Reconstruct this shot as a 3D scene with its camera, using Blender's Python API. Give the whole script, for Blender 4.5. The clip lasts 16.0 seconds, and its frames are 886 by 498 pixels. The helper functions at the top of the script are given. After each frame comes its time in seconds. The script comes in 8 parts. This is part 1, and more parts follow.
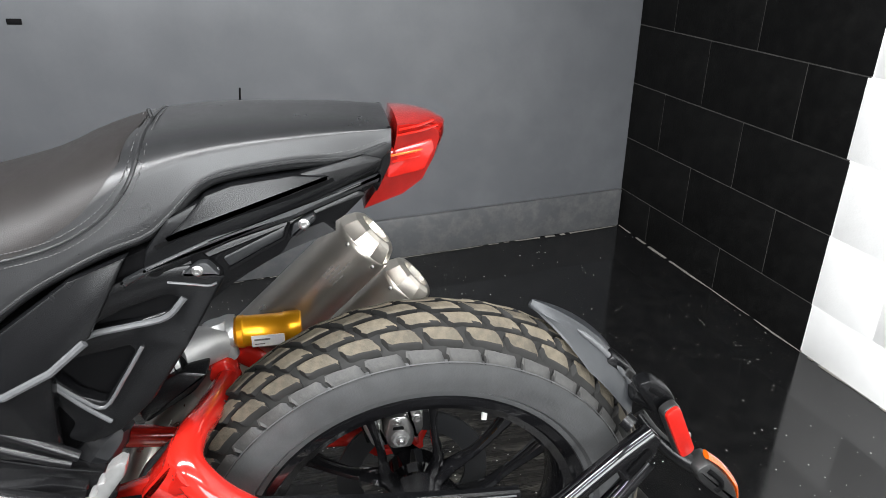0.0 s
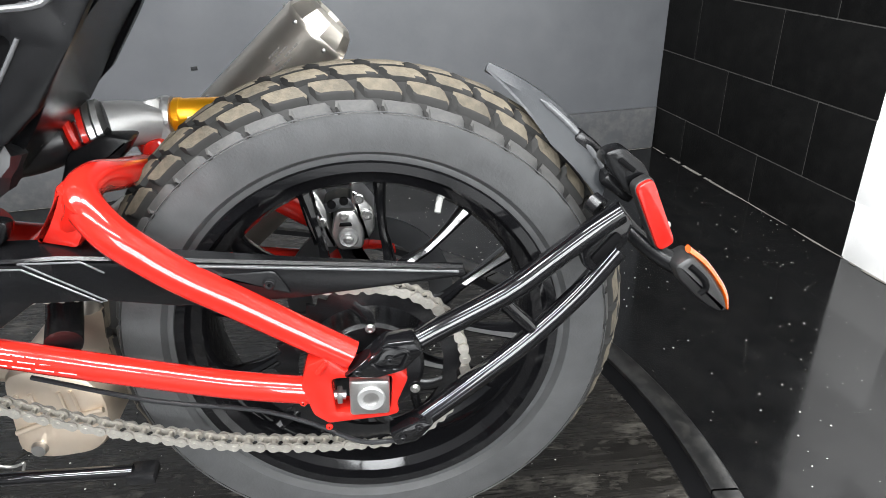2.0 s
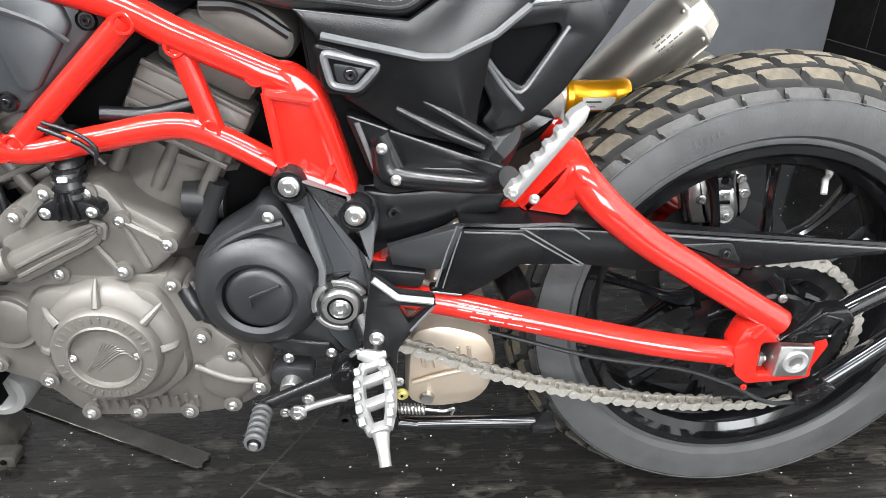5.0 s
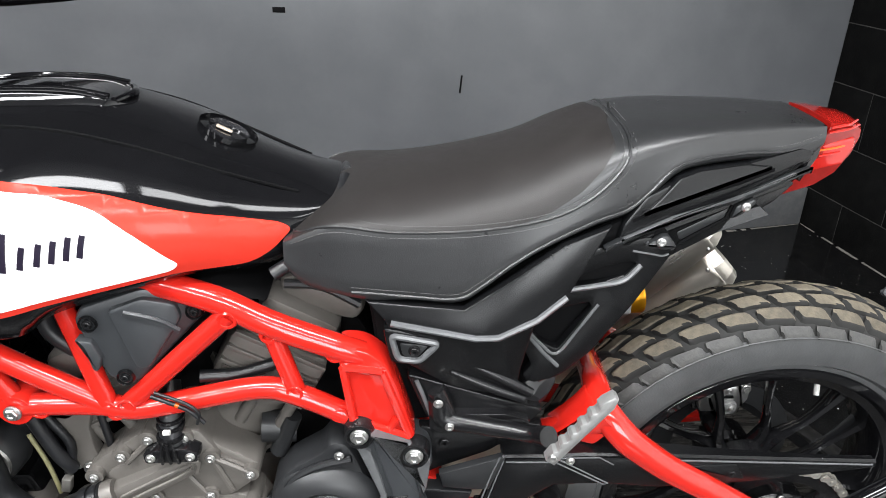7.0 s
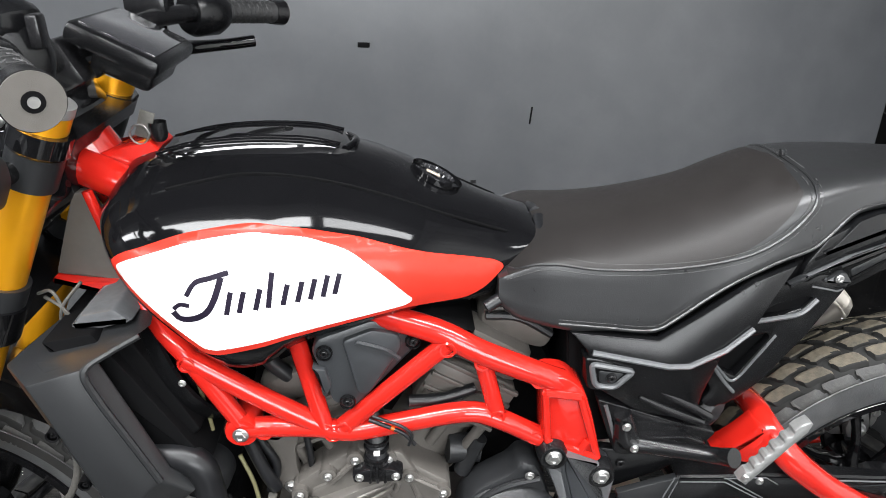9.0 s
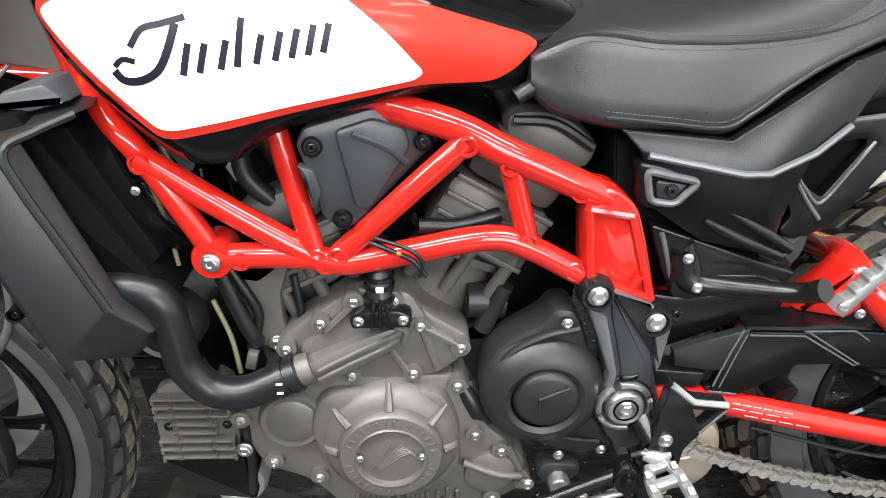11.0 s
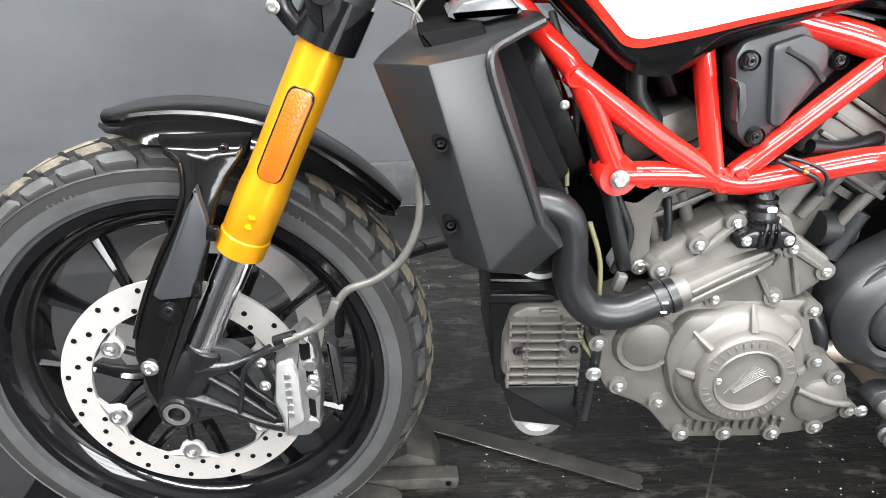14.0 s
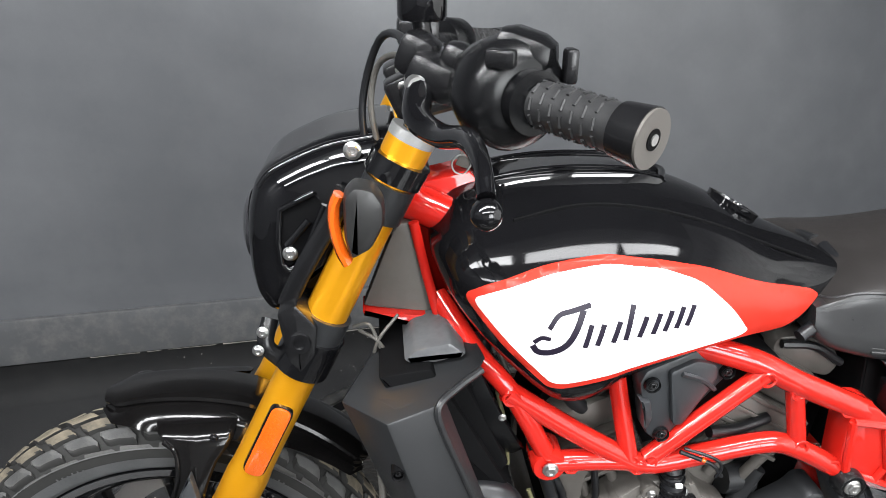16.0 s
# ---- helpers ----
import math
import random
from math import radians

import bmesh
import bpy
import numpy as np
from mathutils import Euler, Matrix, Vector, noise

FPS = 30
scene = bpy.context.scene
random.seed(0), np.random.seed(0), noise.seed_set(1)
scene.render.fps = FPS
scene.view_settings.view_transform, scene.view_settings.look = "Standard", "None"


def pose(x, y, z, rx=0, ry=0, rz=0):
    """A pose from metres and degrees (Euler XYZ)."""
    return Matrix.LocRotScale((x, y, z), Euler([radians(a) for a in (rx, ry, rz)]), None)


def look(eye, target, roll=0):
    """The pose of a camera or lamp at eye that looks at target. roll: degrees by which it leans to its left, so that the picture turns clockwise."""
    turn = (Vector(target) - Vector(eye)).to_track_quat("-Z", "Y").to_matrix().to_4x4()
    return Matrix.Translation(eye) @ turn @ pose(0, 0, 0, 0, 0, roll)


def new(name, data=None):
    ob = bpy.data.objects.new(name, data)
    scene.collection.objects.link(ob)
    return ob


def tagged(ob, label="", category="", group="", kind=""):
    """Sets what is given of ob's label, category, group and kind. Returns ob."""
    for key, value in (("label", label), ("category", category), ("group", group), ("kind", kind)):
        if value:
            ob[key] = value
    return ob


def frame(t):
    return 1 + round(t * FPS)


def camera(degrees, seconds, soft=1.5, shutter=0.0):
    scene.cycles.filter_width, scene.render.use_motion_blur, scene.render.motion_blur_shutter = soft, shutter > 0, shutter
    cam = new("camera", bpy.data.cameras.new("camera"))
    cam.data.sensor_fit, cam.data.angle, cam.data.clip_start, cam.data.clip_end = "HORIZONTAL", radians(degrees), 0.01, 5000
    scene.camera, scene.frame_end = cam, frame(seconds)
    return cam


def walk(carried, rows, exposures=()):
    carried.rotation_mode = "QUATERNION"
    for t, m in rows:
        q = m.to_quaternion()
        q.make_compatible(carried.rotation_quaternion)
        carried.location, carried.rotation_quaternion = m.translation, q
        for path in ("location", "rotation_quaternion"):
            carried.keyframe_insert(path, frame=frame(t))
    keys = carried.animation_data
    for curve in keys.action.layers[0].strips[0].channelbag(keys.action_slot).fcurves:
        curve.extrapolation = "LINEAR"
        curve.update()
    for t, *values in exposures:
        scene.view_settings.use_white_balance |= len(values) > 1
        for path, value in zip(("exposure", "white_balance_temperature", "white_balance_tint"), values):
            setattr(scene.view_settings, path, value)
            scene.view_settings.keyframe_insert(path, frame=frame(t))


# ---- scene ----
cam = camera(65.2, 16.0, soft=0.6)
PATH = [
    (0, (-0.11, -0.765, 1.143), (0.218, 1.009, 0.28), -0.0),
    (0.5, (-0.054, -0.801, 1.07), (0.213, 0.991, 0.223), -0.3),
    (1, (-0.012, -0.822, 0.988), (0.208, 0.979, 0.147), -0.8),
    (1.5, (0.003, -0.82, 0.916), (0.193, 0.979, 0.063), -1.0),
    (2, (0.019, -0.811, 0.849), (0.188, 0.973, -0.039), -0.9),
    (2.5, (0.01, -0.81, 0.805), (0.165, 0.958, -0.118), -0.7),
    (3, (-0.114, -0.819, 0.826), (0.038, 0.943, -0.108), -0.2),
    (3.5, (-0.238, -0.827, 0.84), (-0.081, 0.927, -0.107), 0.1),
    (4, (-0.332, -0.839, 0.833), (-0.213, 0.924, -0.103), -0.3),
    (4.2, (-0.366, -0.843, 0.827), (-0.262, 0.921, -0.11), -0.3),
    (6.3, (-0.544, -0.846, 1.08), (-0.451, 0.927, 0.159), 0.1),
    (6.5, (-0.533, -0.841, 1.115), (-0.439, 0.936, 0.203), 0.1),
    (7, (-0.533, -0.828, 1.181), (-0.434, 0.956, 0.284), 0.1),
    (7.5, (-0.594, -0.847, 1.212), (-0.486, 0.945, 0.331), 0.3),
    (8, (-0.675, -0.868, 1.233), (-0.563, 0.932, 0.368), 0.5),
    (8.2, (-0.706, -0.876, 1.239), (-0.594, 0.926, 0.379), 0.5),
    (10.3, (-0.821, -0.828, 1.096), (-0.735, 0.985, 0.255), -0.2),
    (10.5, (-0.808, -0.817, 1.05), (-0.722, 0.991, 0.2), -0.3),
    (11, (-0.795, -0.805, 0.96), (-0.71, 0.997, 0.096), -0.2),
    (11.5, (-0.803, -0.807, 0.877), (-0.725, 0.993, 0.009), -0.1),
    (12, (-0.874, -0.817, 0.864), (-0.801, 0.982, -0.005), 0.1),
    (12.5, (-0.99, -0.829, 0.854), (-0.918, 0.968, -0.021), 0.2),
    (13, (-1.119, -0.842, 0.841), (-1.036, 0.952, -0.039), 0.3),
    (13.5, (-1.214, -0.848, 0.829), (-1.123, 0.945, -0.053), 0.4),
    (14, (-1.226, -0.831, 0.892), (-1.127, 0.963, 0.014), 0.4),
    (14.5, (-1.216, -0.828, 0.972), (-1.104, 0.975, 0.112), 0.4),
    (15, (-1.21, -0.829, 1.064), (-1.081, 0.98, 0.22), 0.5),
    (15.5, (-1.206, -0.835, 1.148), (-1.059, 0.985, 0.332), 0.7),
    (16, (-1.207, -0.828, 1.235), (-1.033, 0.999, 0.442), 0.9),
]
STOPS = [(0, 0.40), (1, 0.52), (2, 0.76), (3, 0.94), (3.5, 0.98), (4.2, 0.94), (6.3, 0.43), (7, 0.22), (8.2, 0.14), (10.3, 0.19), (11, 0.26), (12, 0.84), (12.5, 0.98), (13, 1.05), (13.5, 1.17), (14, 1.06), (14.5, 0.86), (15, 0.52), (16, 0.23)]
walk(cam, [(t, look(eye, target, roll)) for t, eye, target, roll in PATH], STOPS)


# ---- light ----
world = bpy.data.worlds.new("world")
world.use_nodes = True
world.node_tree.nodes["Background"].inputs["Color"].default_value = (0.9, 0.95, 1.0, 1)
world.node_tree.nodes["Background"].inputs["Strength"].default_value = 0.02
scene.world = world
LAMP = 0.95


# ---- materials ----
def mat(name, color, rough=0.5, metal=0.0, var=0.12, scale=30.0, bump=0.0, bscale=200.0, coat=0.0, rvar=0.1, dust=0.0, dustcol=(0.35, 0.31, 0.25), dscale=14.0, spec=0.5, stretch=None, piece=0.0, dstretch=None, dedge=(0.45, 0.75)):
    m = bpy.data.materials.new(name)
    m.use_nodes = True
    nt = m.node_tree
    p = nt.nodes["Principled BSDF"]
    N, L = nt.nodes.new, nt.links.new
    tc = N("ShaderNodeTexCoord")
    co = tc.outputs["Object"]
    if stretch:
        mp = N("ShaderNodeMapping")
        mp.inputs["Scale"].default_value = stretch
        L(co, mp.inputs["Vector"])
        co = mp.outputs["Vector"]
    n1 = N("ShaderNodeTexNoise")
    n1.inputs["Scale"].default_value, n1.inputs["Detail"].default_value = scale, 6
    L(co, n1.inputs["Vector"])
    n2 = N("ShaderNodeTexNoise")
    n2.inputs["Scale"].default_value, n2.inputs["Detail"].default_value = scale * 0.17, 3
    L(co, n2.inputs["Vector"])
    add = N("ShaderNodeMath")
    add.operation = "ADD"
    L(n1.outputs["Fac"], add.inputs[0])
    L(n2.outputs["Fac"], add.inputs[1])
    mr = N("ShaderNodeMapRange")
    mr.inputs["From Min"].default_value, mr.inputs["From Max"].default_value = 0.6, 1.4
    mr.inputs["To Min"].default_value, mr.inputs["To Max"].default_value = 1 - var, 1 + var
    L(add.outputs[0], mr.inputs["Value"])
    mul = N("ShaderNodeVectorMath")
    mul.operation = "SCALE"
    mul.inputs[0].default_value = color
    L(mr.outputs[0], mul.inputs["Scale"])
    out = mul.outputs[0]
    if piece:
        oi = N("ShaderNodeObjectInfo")
        pr = N("ShaderNodeMapRange")
        pr.inputs["To Min"].default_value, pr.inputs["To Max"].default_value = 1 - piece, 1 + piece
        L(oi.outputs["Random"], pr.inputs["Value"])
        pm = N("ShaderNodeVectorMath")
        pm.operation = "SCALE"
        L(out, pm.inputs[0])
        L(pr.outputs[0], pm.inputs["Scale"])
        out = pm.outputs[0]
    if dust:
        dn = N("ShaderNodeTexNoise")
        dn.inputs["Scale"].default_value, dn.inputs["Detail"].default_value, dn.inputs["Roughness"].default_value = dscale, 8, 0.7
        dv = tc.outputs["Object"]
        if dstretch:
            dm = N("ShaderNodeMapping")
            dm.inputs["Scale"].default_value = dstretch
            dm.inputs["Rotation"].default_value = (0, 0, 0.12)
            L(dv, dm.inputs["Vector"])
            dv = dm.outputs["Vector"]
        L(dv, dn.inputs["Vector"])
        dr = N("ShaderNodeMapRange")
        dr.inputs["From Min"].default_value, dr.inputs["From Max"].default_value = dedge
        dr.inputs["To Max"].default_value = dust
        L(dn.outputs["Fac"], dr.inputs["Value"])
        mx = N("ShaderNodeMix")
        mx.data_type = "RGBA"
        L(dr.outputs[0], mx.inputs["Factor"])
        L(out, mx.inputs["A"])
        mx.inputs["B"].default_value = (*dustcol, 1)
        out = mx.outputs["Result"]
    L(out, p.inputs["Base Color"])
    rr = N("ShaderNodeMapRange")
    rr.inputs["From Min"].default_value, rr.inputs["From Max"].default_value = 0.6, 1.4
    rr.inputs["To Min"].default_value, rr.inputs["To Max"].default_value = max(0.02, rough * (1 - rvar)), min(1, rough * (1 + rvar))
    L(add.outputs[0], rr.inputs["Value"])
    L(rr.outputs[0], p.inputs["Roughness"])
    p.inputs["Metallic"].default_value = metal
    p.inputs["Specular IOR Level"].default_value = spec
    p.inputs["Coat Weight"].default_value = coat
    p.inputs["Coat Roughness"].default_value = 0.04
    if bump:
        bn = N("ShaderNodeTexNoise")
        bn.inputs["Scale"].default_value, bn.inputs["Detail"].default_value = bscale, 4
        L(co, bn.inputs["Vector"])
        bp = N("ShaderNodeBump")
        bp.inputs["Strength"].default_value, bp.inputs["Distance"].default_value = bump, 0.002
        L(bn.outputs["Fac"], bp.inputs["Height"])
        L(bp.outputs[0], p.inputs["Normal"])
    return m


RED = mat("red_paint", (0.43, 0.013, 0.008), 0.2, coat=1.0, var=0.06, scale=60, spec=0.1)
TANKRED = mat("tank_red_lacquer", (0.50, 0.030, 0.018), 0.25, coat=0.10, var=0.04, scale=40, spec=0.14)
WHITE = mat("white_lacquer", (0.86, 0.86, 0.86), 0.3, coat=0.3, var=0.02, scale=40)
GLOSSBLACK = mat("gloss_black_lacquer", (0.0035, 0.0035, 0.0040), 0.06, coat=0.3, var=0.2, scale=50, spec=0.4)
RIMBLACK = mat("black_wheel_paint", (0.004, 0.004, 0.0045), 0.09, coat=0.45, var=0.2, scale=50, spec=0.2)
TANKBLACK = mat("black_tank_lacquer", (0.004, 0.004, 0.0045), 0.07, var=0.2, scale=50, spec=0.19)
GUARDBLACK = mat("black_guard_lacquer", (0.0035, 0.0033, 0.0033), 0.12, var=0.2, scale=50, spec=0.3)
INK = mat("dark_ink", (0.012, 0.009, 0.018), 0.35, var=0.1, spec=0.2)
PLASTIC = mat("black_plastic", (0.0038, 0.0039, 0.0043), 0.25, var=0.15, scale=120, bump=0.06, bscale=900, rvar=0.12, spec=0.30)
SHROUD = mat("grey_moulded_plastic", (0.0130, 0.0136, 0.0145), 0.34, var=0.05, scale=90, bump=0.10, bscale=1100, rvar=0.05, spec=0.44)
AIRCOVER = mat("slate_grey_plastic", (0.026, 0.028, 0.0305), 0.34, var=0.08, scale=90, bump=0.1, bscale=1100, rvar=0.1, spec=0.45)
# pale grey: highlights of moulded edges put into colour; also plain grey plastic
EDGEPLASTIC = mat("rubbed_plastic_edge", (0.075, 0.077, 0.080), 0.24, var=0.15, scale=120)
SATIN = mat("satin_black_metal", (0.0055, 0.0055, 0.0060), 0.24, var=0.15, scale=80, bump=0.08, bscale=700, spec=0.4)
LEATHER = mat("black_vinyl", (0.0165, 0.0168, 0.0175), 0.31, var=0.12, scale=140, bump=0.12, bscale=900, rvar=0.15, spec=0.5)
LEATHERTOP = mat("brown_black_vinyl", (0.0140, 0.0122, 0.0116), 0.5, var=0.12, scale=160, bump=0.14, bscale=900, rvar=0.12, spec=0.35)
THREAD = mat("grey_thread", (0.055, 0.055, 0.055), 0.7)
RUBBER = mat("tyre_rubber", (0.046, 0.047, 0.048), 0.38, var=0.22, scale=45, bump=0.2, bscale=300, dust=0.18, dustcol=(0.09, 0.09, 0.088), dscale=25, spec=0.6)
TREAD = mat("dusty_tread_rubber", (0.078, 0.066, 0.047), 0.8, var=0.35, scale=90, bump=0.6, bscale=260, dust=0.55, dustcol=(0.175, 0.146, 0.100), dscale=40, piece=0.22)
TREADDARK = mat("clean_tread_rubber", (0.032, 0.032, 0.0315), 0.68, var=0.3, scale=60, bump=0.3, bscale=260, dust=0.25, dustcol=(0.12, 0.11, 0.09), dscale=30, piece=0.12)
GRIP = mat("grey_grip_rubber", (0.016, 0.016, 0.0165), 0.42, var=0.12, scale=90, bump=0.1, bscale=500, spec=0.45)
HOSE = mat("rubber_hose", (0.0075, 0.0078, 0.0088), 0.34, var=0.15, scale=70, spec=0.4)
GOLD = mat("gold_anodised", (0.95, 0.42, 0.012), 0.32, metal=0.74, var=0.0, scale=20, rvar=0.0, coat=0.25)
CHROME = mat("polished_chrome", (0.75, 0.75, 0.77), 0.08, metal=1.0, var=0.03)
STEEL = mat("zinc_steel", (0.46, 0.455, 0.445), 0.3, metal=0.95, var=0.1, scale=150)
BRUSHED = mat("brushed_stainless", (0.54, 0.505, 0.45), 0.32, metal=0.9, var=0.08, scale=40, rvar=0.25, bump=0.05, bscale=300)
DISC = mat("ground_disc_steel", (0.45, 0.425, 0.405), 0.38, metal=0.5, var=0.06, scale=220)
ALLOY = mat("cast_aluminium", (0.38, 0.38, 0.375), 0.34, metal=0.65, var=0.1, scale=90, bump=0.2, bscale=600)
PEGCAST = mat("bright_cast_aluminium", (0.27, 0.27, 0.265), 0.38, metal=0.6, var=0.12, scale=120, bump=0.3, bscale=500)
ENGINE = mat("bronze_grey_engine_paint", (0.102, 0.094, 0.085), 0.42, metal=0.3, var=0.1, scale=110, bump=0.16, bscale=1300)
CASTDARK = mat("dark_engine_casting", (0.012, 0.0125, 0.0135), 0.40, metal=0.0, var=0.15, scale=100, bump=0.10, bscale=700, spec=0.4)
# near-black for black parts and for shade put into recesses and gaps
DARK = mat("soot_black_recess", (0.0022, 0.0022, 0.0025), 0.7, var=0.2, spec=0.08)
CHAIN = mat("oiled_chain_steel", (0.44, 0.42, 0.38), 0.4, metal=0.7, var=0.2, scale=200, dust=0.45, dustcol=(0.10, 0.09, 0.075), dscale=60, piece=0.1)
# near-black rubber: the shade inside the tread grooves is in the colour
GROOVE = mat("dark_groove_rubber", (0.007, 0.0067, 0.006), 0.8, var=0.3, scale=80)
# inner links: shade between the outer plates put into a darker steel
CHAININNER = mat("shaded_chain_steel", (0.40, 0.375, 0.33), 0.45, metal=0.6, var=0.3, scale=200)
TITAN = mat("heat_tinted_exhaust", (0.70, 0.60, 0.49), 0.36, metal=0.6, var=0.25, scale=18, dust=0.4, dustcol=(0.33, 0.21, 0.10), dscale=9)
AMBER = mat("amber_lens", (0.52, 0.080, 0.004), 0.2, coat=1.0, var=0.12, scale=300, bump=0.4, bscale=420)
REDLENS = mat("red_lens", (0.40, 0.011, 0.007), 0.12, coat=0.35, var=0.12, scale=260)
REDDEEP = mat("deep_red_lens", (0.21, 0.007, 0.005), 0.1, coat=0.5, var=0.15, scale=100)
SMOKE = mat("grey_signal_body", (0.014, 0.014, 0.014), 0.35, var=0.1)
STICKER = mat("silver_label", (0.66, 0.66, 0.63), 0.5, var=0.1)
PALEPRINT = mat("pale_printed_text", (0.62, 0.36, 0.33), 0.5, var=0.1)
PRINT = mat("faded_print", (0.12, 0.11, 0.10), 0.6)
CABLE = mat("braided_line", (0.115, 0.11, 0.10), 0.4, metal=0.5, var=0.2, scale=300)
YELLOW = mat("yellow_plated", (0.50, 0.44, 0.16), 0.35, metal=0.7)
WIREY = mat("olive_wire", (0.15, 0.14, 0.07), 0.5)
LENSGLASS = mat("dark_lens", (0.02, 0.02, 0.022), 0.06, coat=1.0)
WALLPAINT = mat("satin_dark_wall_paint", (0.082, 0.085, 0.091), 0.33, var=0.10, scale=9, bump=0.06, bscale=90, rvar=0.18, dust=0.30, dustcol=(0.15, 0.152, 0.157), dscale=2.2)
SKIRT = mat("dark_skirting_paint", (0.066, 0.068, 0.071), 0.4, var=0.15, scale=14, bump=0.15, bscale=60, dust=0.35, dustcol=(0.20, 0.19, 0.18), dscale=22)
BLACKBLOCK = mat("black_block_paint", (0.003, 0.003, 0.003), 0.7, var=0.2, scale=30, bump=0.5, bscale=160, piece=0.12, dust=0.06, dustcol=(0.06, 0.06, 0.055), dscale=16, spec=0.1)
WHITEBLOCK = mat("white_block_paint", (0.90, 0.895, 0.88), 0.5, var=0.04, scale=20, bump=0.4, bscale=140, piece=0.02)
MORTAR = mat("dusty_black_mortar", (0.05, 0.0485, 0.045), 0.7, var=0.4, scale=60, bump=0.4, bscale=300)
WHITEWALL = mat("white_wall_paint", (0.78, 0.77, 0.75), 0.6, var=0.04, scale=6, bump=0.1, bscale=60)
FLOORPAINT = mat("gloss_black_floor_paint", (0.006, 0.006, 0.0062), 0.10, var=0.35, scale=26, rvar=0.5, bump=0.03, bscale=30, dust=0.05, dustcol=(0.10, 0.095, 0.085), dscale=20)
DECK = mat("scuffed_dark_wood_vinyl", (0.0125, 0.0115, 0.0102), 0.26, var=0.6, scale=60, rvar=0.5, bump=0.16, bscale=70, dust=0.55, dustcol=(0.17, 0.158, 0.135), dscale=13, spec=0.34, stretch=(0.22, 4.0, 1.0), dstretch=(0.85, 1.7, 1.0), dedge=(0.53, 0.76))
RINGMAT = mat("worn_black_steel_rim", (0.010, 0.010, 0.010), 0.3, var=0.3, scale=30, dust=0.35, dustcol=(0.10, 0.095, 0.085), dscale=40)
CHOCK = mat("dusty_black_plastic_ramp", (0.020, 0.0187, 0.0165), 0.6, var=0.3, scale=30, bump=0.4, bscale=120, dust=0.7, dustcol=(0.11, 0.10, 0.08), dscale=12)
STRIPMAT = mat("dusty_rubber_strip", (0.026, 0.0245, 0.0215), 0.5, var=0.35, scale=40, bump=0.3, bscale=200, dust=0.6, dustcol=(0.085, 0.078, 0.066), dscale=18)
GREYWALL = mat("mid_grey_wall_paint", (0.22, 0.22, 0.225), 0.6, var=0.04, scale=6, bump=0.1, bscale=60)
CEILPAINT = mat("grey_ceiling_paint", (0.30, 0.30, 0.305), 0.7, var=0.04, scale=6, bump=0.1, bscale=60)
DARKCEIL = mat("black_ceiling_paint", (0.012, 0.012, 0.012), 0.8, var=0.2, scale=6, bump=0.1, bscale=60)
EDGEDUST = mat("pale_edge_dust", (0.16, 0.152, 0.135), 0.8, var=0.5, scale=60)
FLAKE = mat("pale_dust_flake", (0.60, 0.59, 0.55), 0.8, var=0.3)


# ---- shape helpers ----
def part(name, bm, material, parent=None, label="", angle=38):
    bmesh.ops.recalc_face_normals(bm, faces=bm.faces)
    me = bpy.data.meshes.new(name)
    bm.to_mesh(me)
    bm.free()
    for f in me.polygons:
        f.use_smooth = True
    me.set_sharp_from_angle(angle=radians(angle))
    me.materials.append(material)
    ob = new(name, me)
    ob.parent = parent
    return tagged(ob, label)


def again(ob, parent, m):
    """Another piece on the same mesh."""
    o = new(ob.name.split(".")[0], ob.data)
    o.parent = parent
    o.matrix_basis = m
    return o


def spline(pts, n=8):
    P = [Vector(p) for p in pts]
    P = [P[0] * 2 - P[1]] + P + [P[-1] * 2 - P[-2]]
    out = []
    for i in range(1, len(P) - 2):
        a, b, c, d = P[i - 1:i + 3]
        for k in range(n):
            t = k / n
            out.append(0.5 * ((2 * b) + (c - a) * t + (2 * a - 5 * b + 4 * c - d) * t * t + (3 * b - a - 3 * c + d) * t ** 3))
    return out + [P[-2]]


def tube(bm, pts, r, seg=12, smooth=0, flat=1.0, closed=False):
    """A round bar along points; r may be a list (one a point)."""
    P = [Vector(p) for p in pts]
    R = list(r) if isinstance(r, (list, tuple)) else [r] * len(P)
    if smooth:
        R4 = spline([(x, 0, 0) for x in R], smooth)
        P, R = spline(P, smooth), [v.x for v in R4]
    n = len(P)
    up = Vector((0.13, 1, 0.07))
    rings = []
    for i, p in enumerate(P):
        if closed:
            t = P[(i + 1) % n] - P[i - 1]
        else:
            t = P[min(i + 1, n - 1)] - P[max(i - 1, 0)]
        t.normalize()
        a = t.cross(up)
        if a.length < 1e-3:
            a = t.cross(Vector((1, 0, 0)))
        a.normalize()
        b = t.cross(a)
        up = -b if b.dot(up) < 0 else b
        b = up
        rings.append([bm.verts.new(p + R[i] * (a * math.cos(k * math.tau / seg) + b * flat * math.sin(k * math.tau / seg))) for k in range(seg)])
    for i in range(n if closed else n - 1):
        u, v = rings[i], rings[(i + 1) % n]
        for k in range(seg):
            bm.faces.new((u[k], u[(k + 1) % seg], v[(k + 1) % seg], v[k]))
    if not closed:
        bm.faces.new(rings[0])
        bm.faces.new(rings[-1][::-1])
    return bm


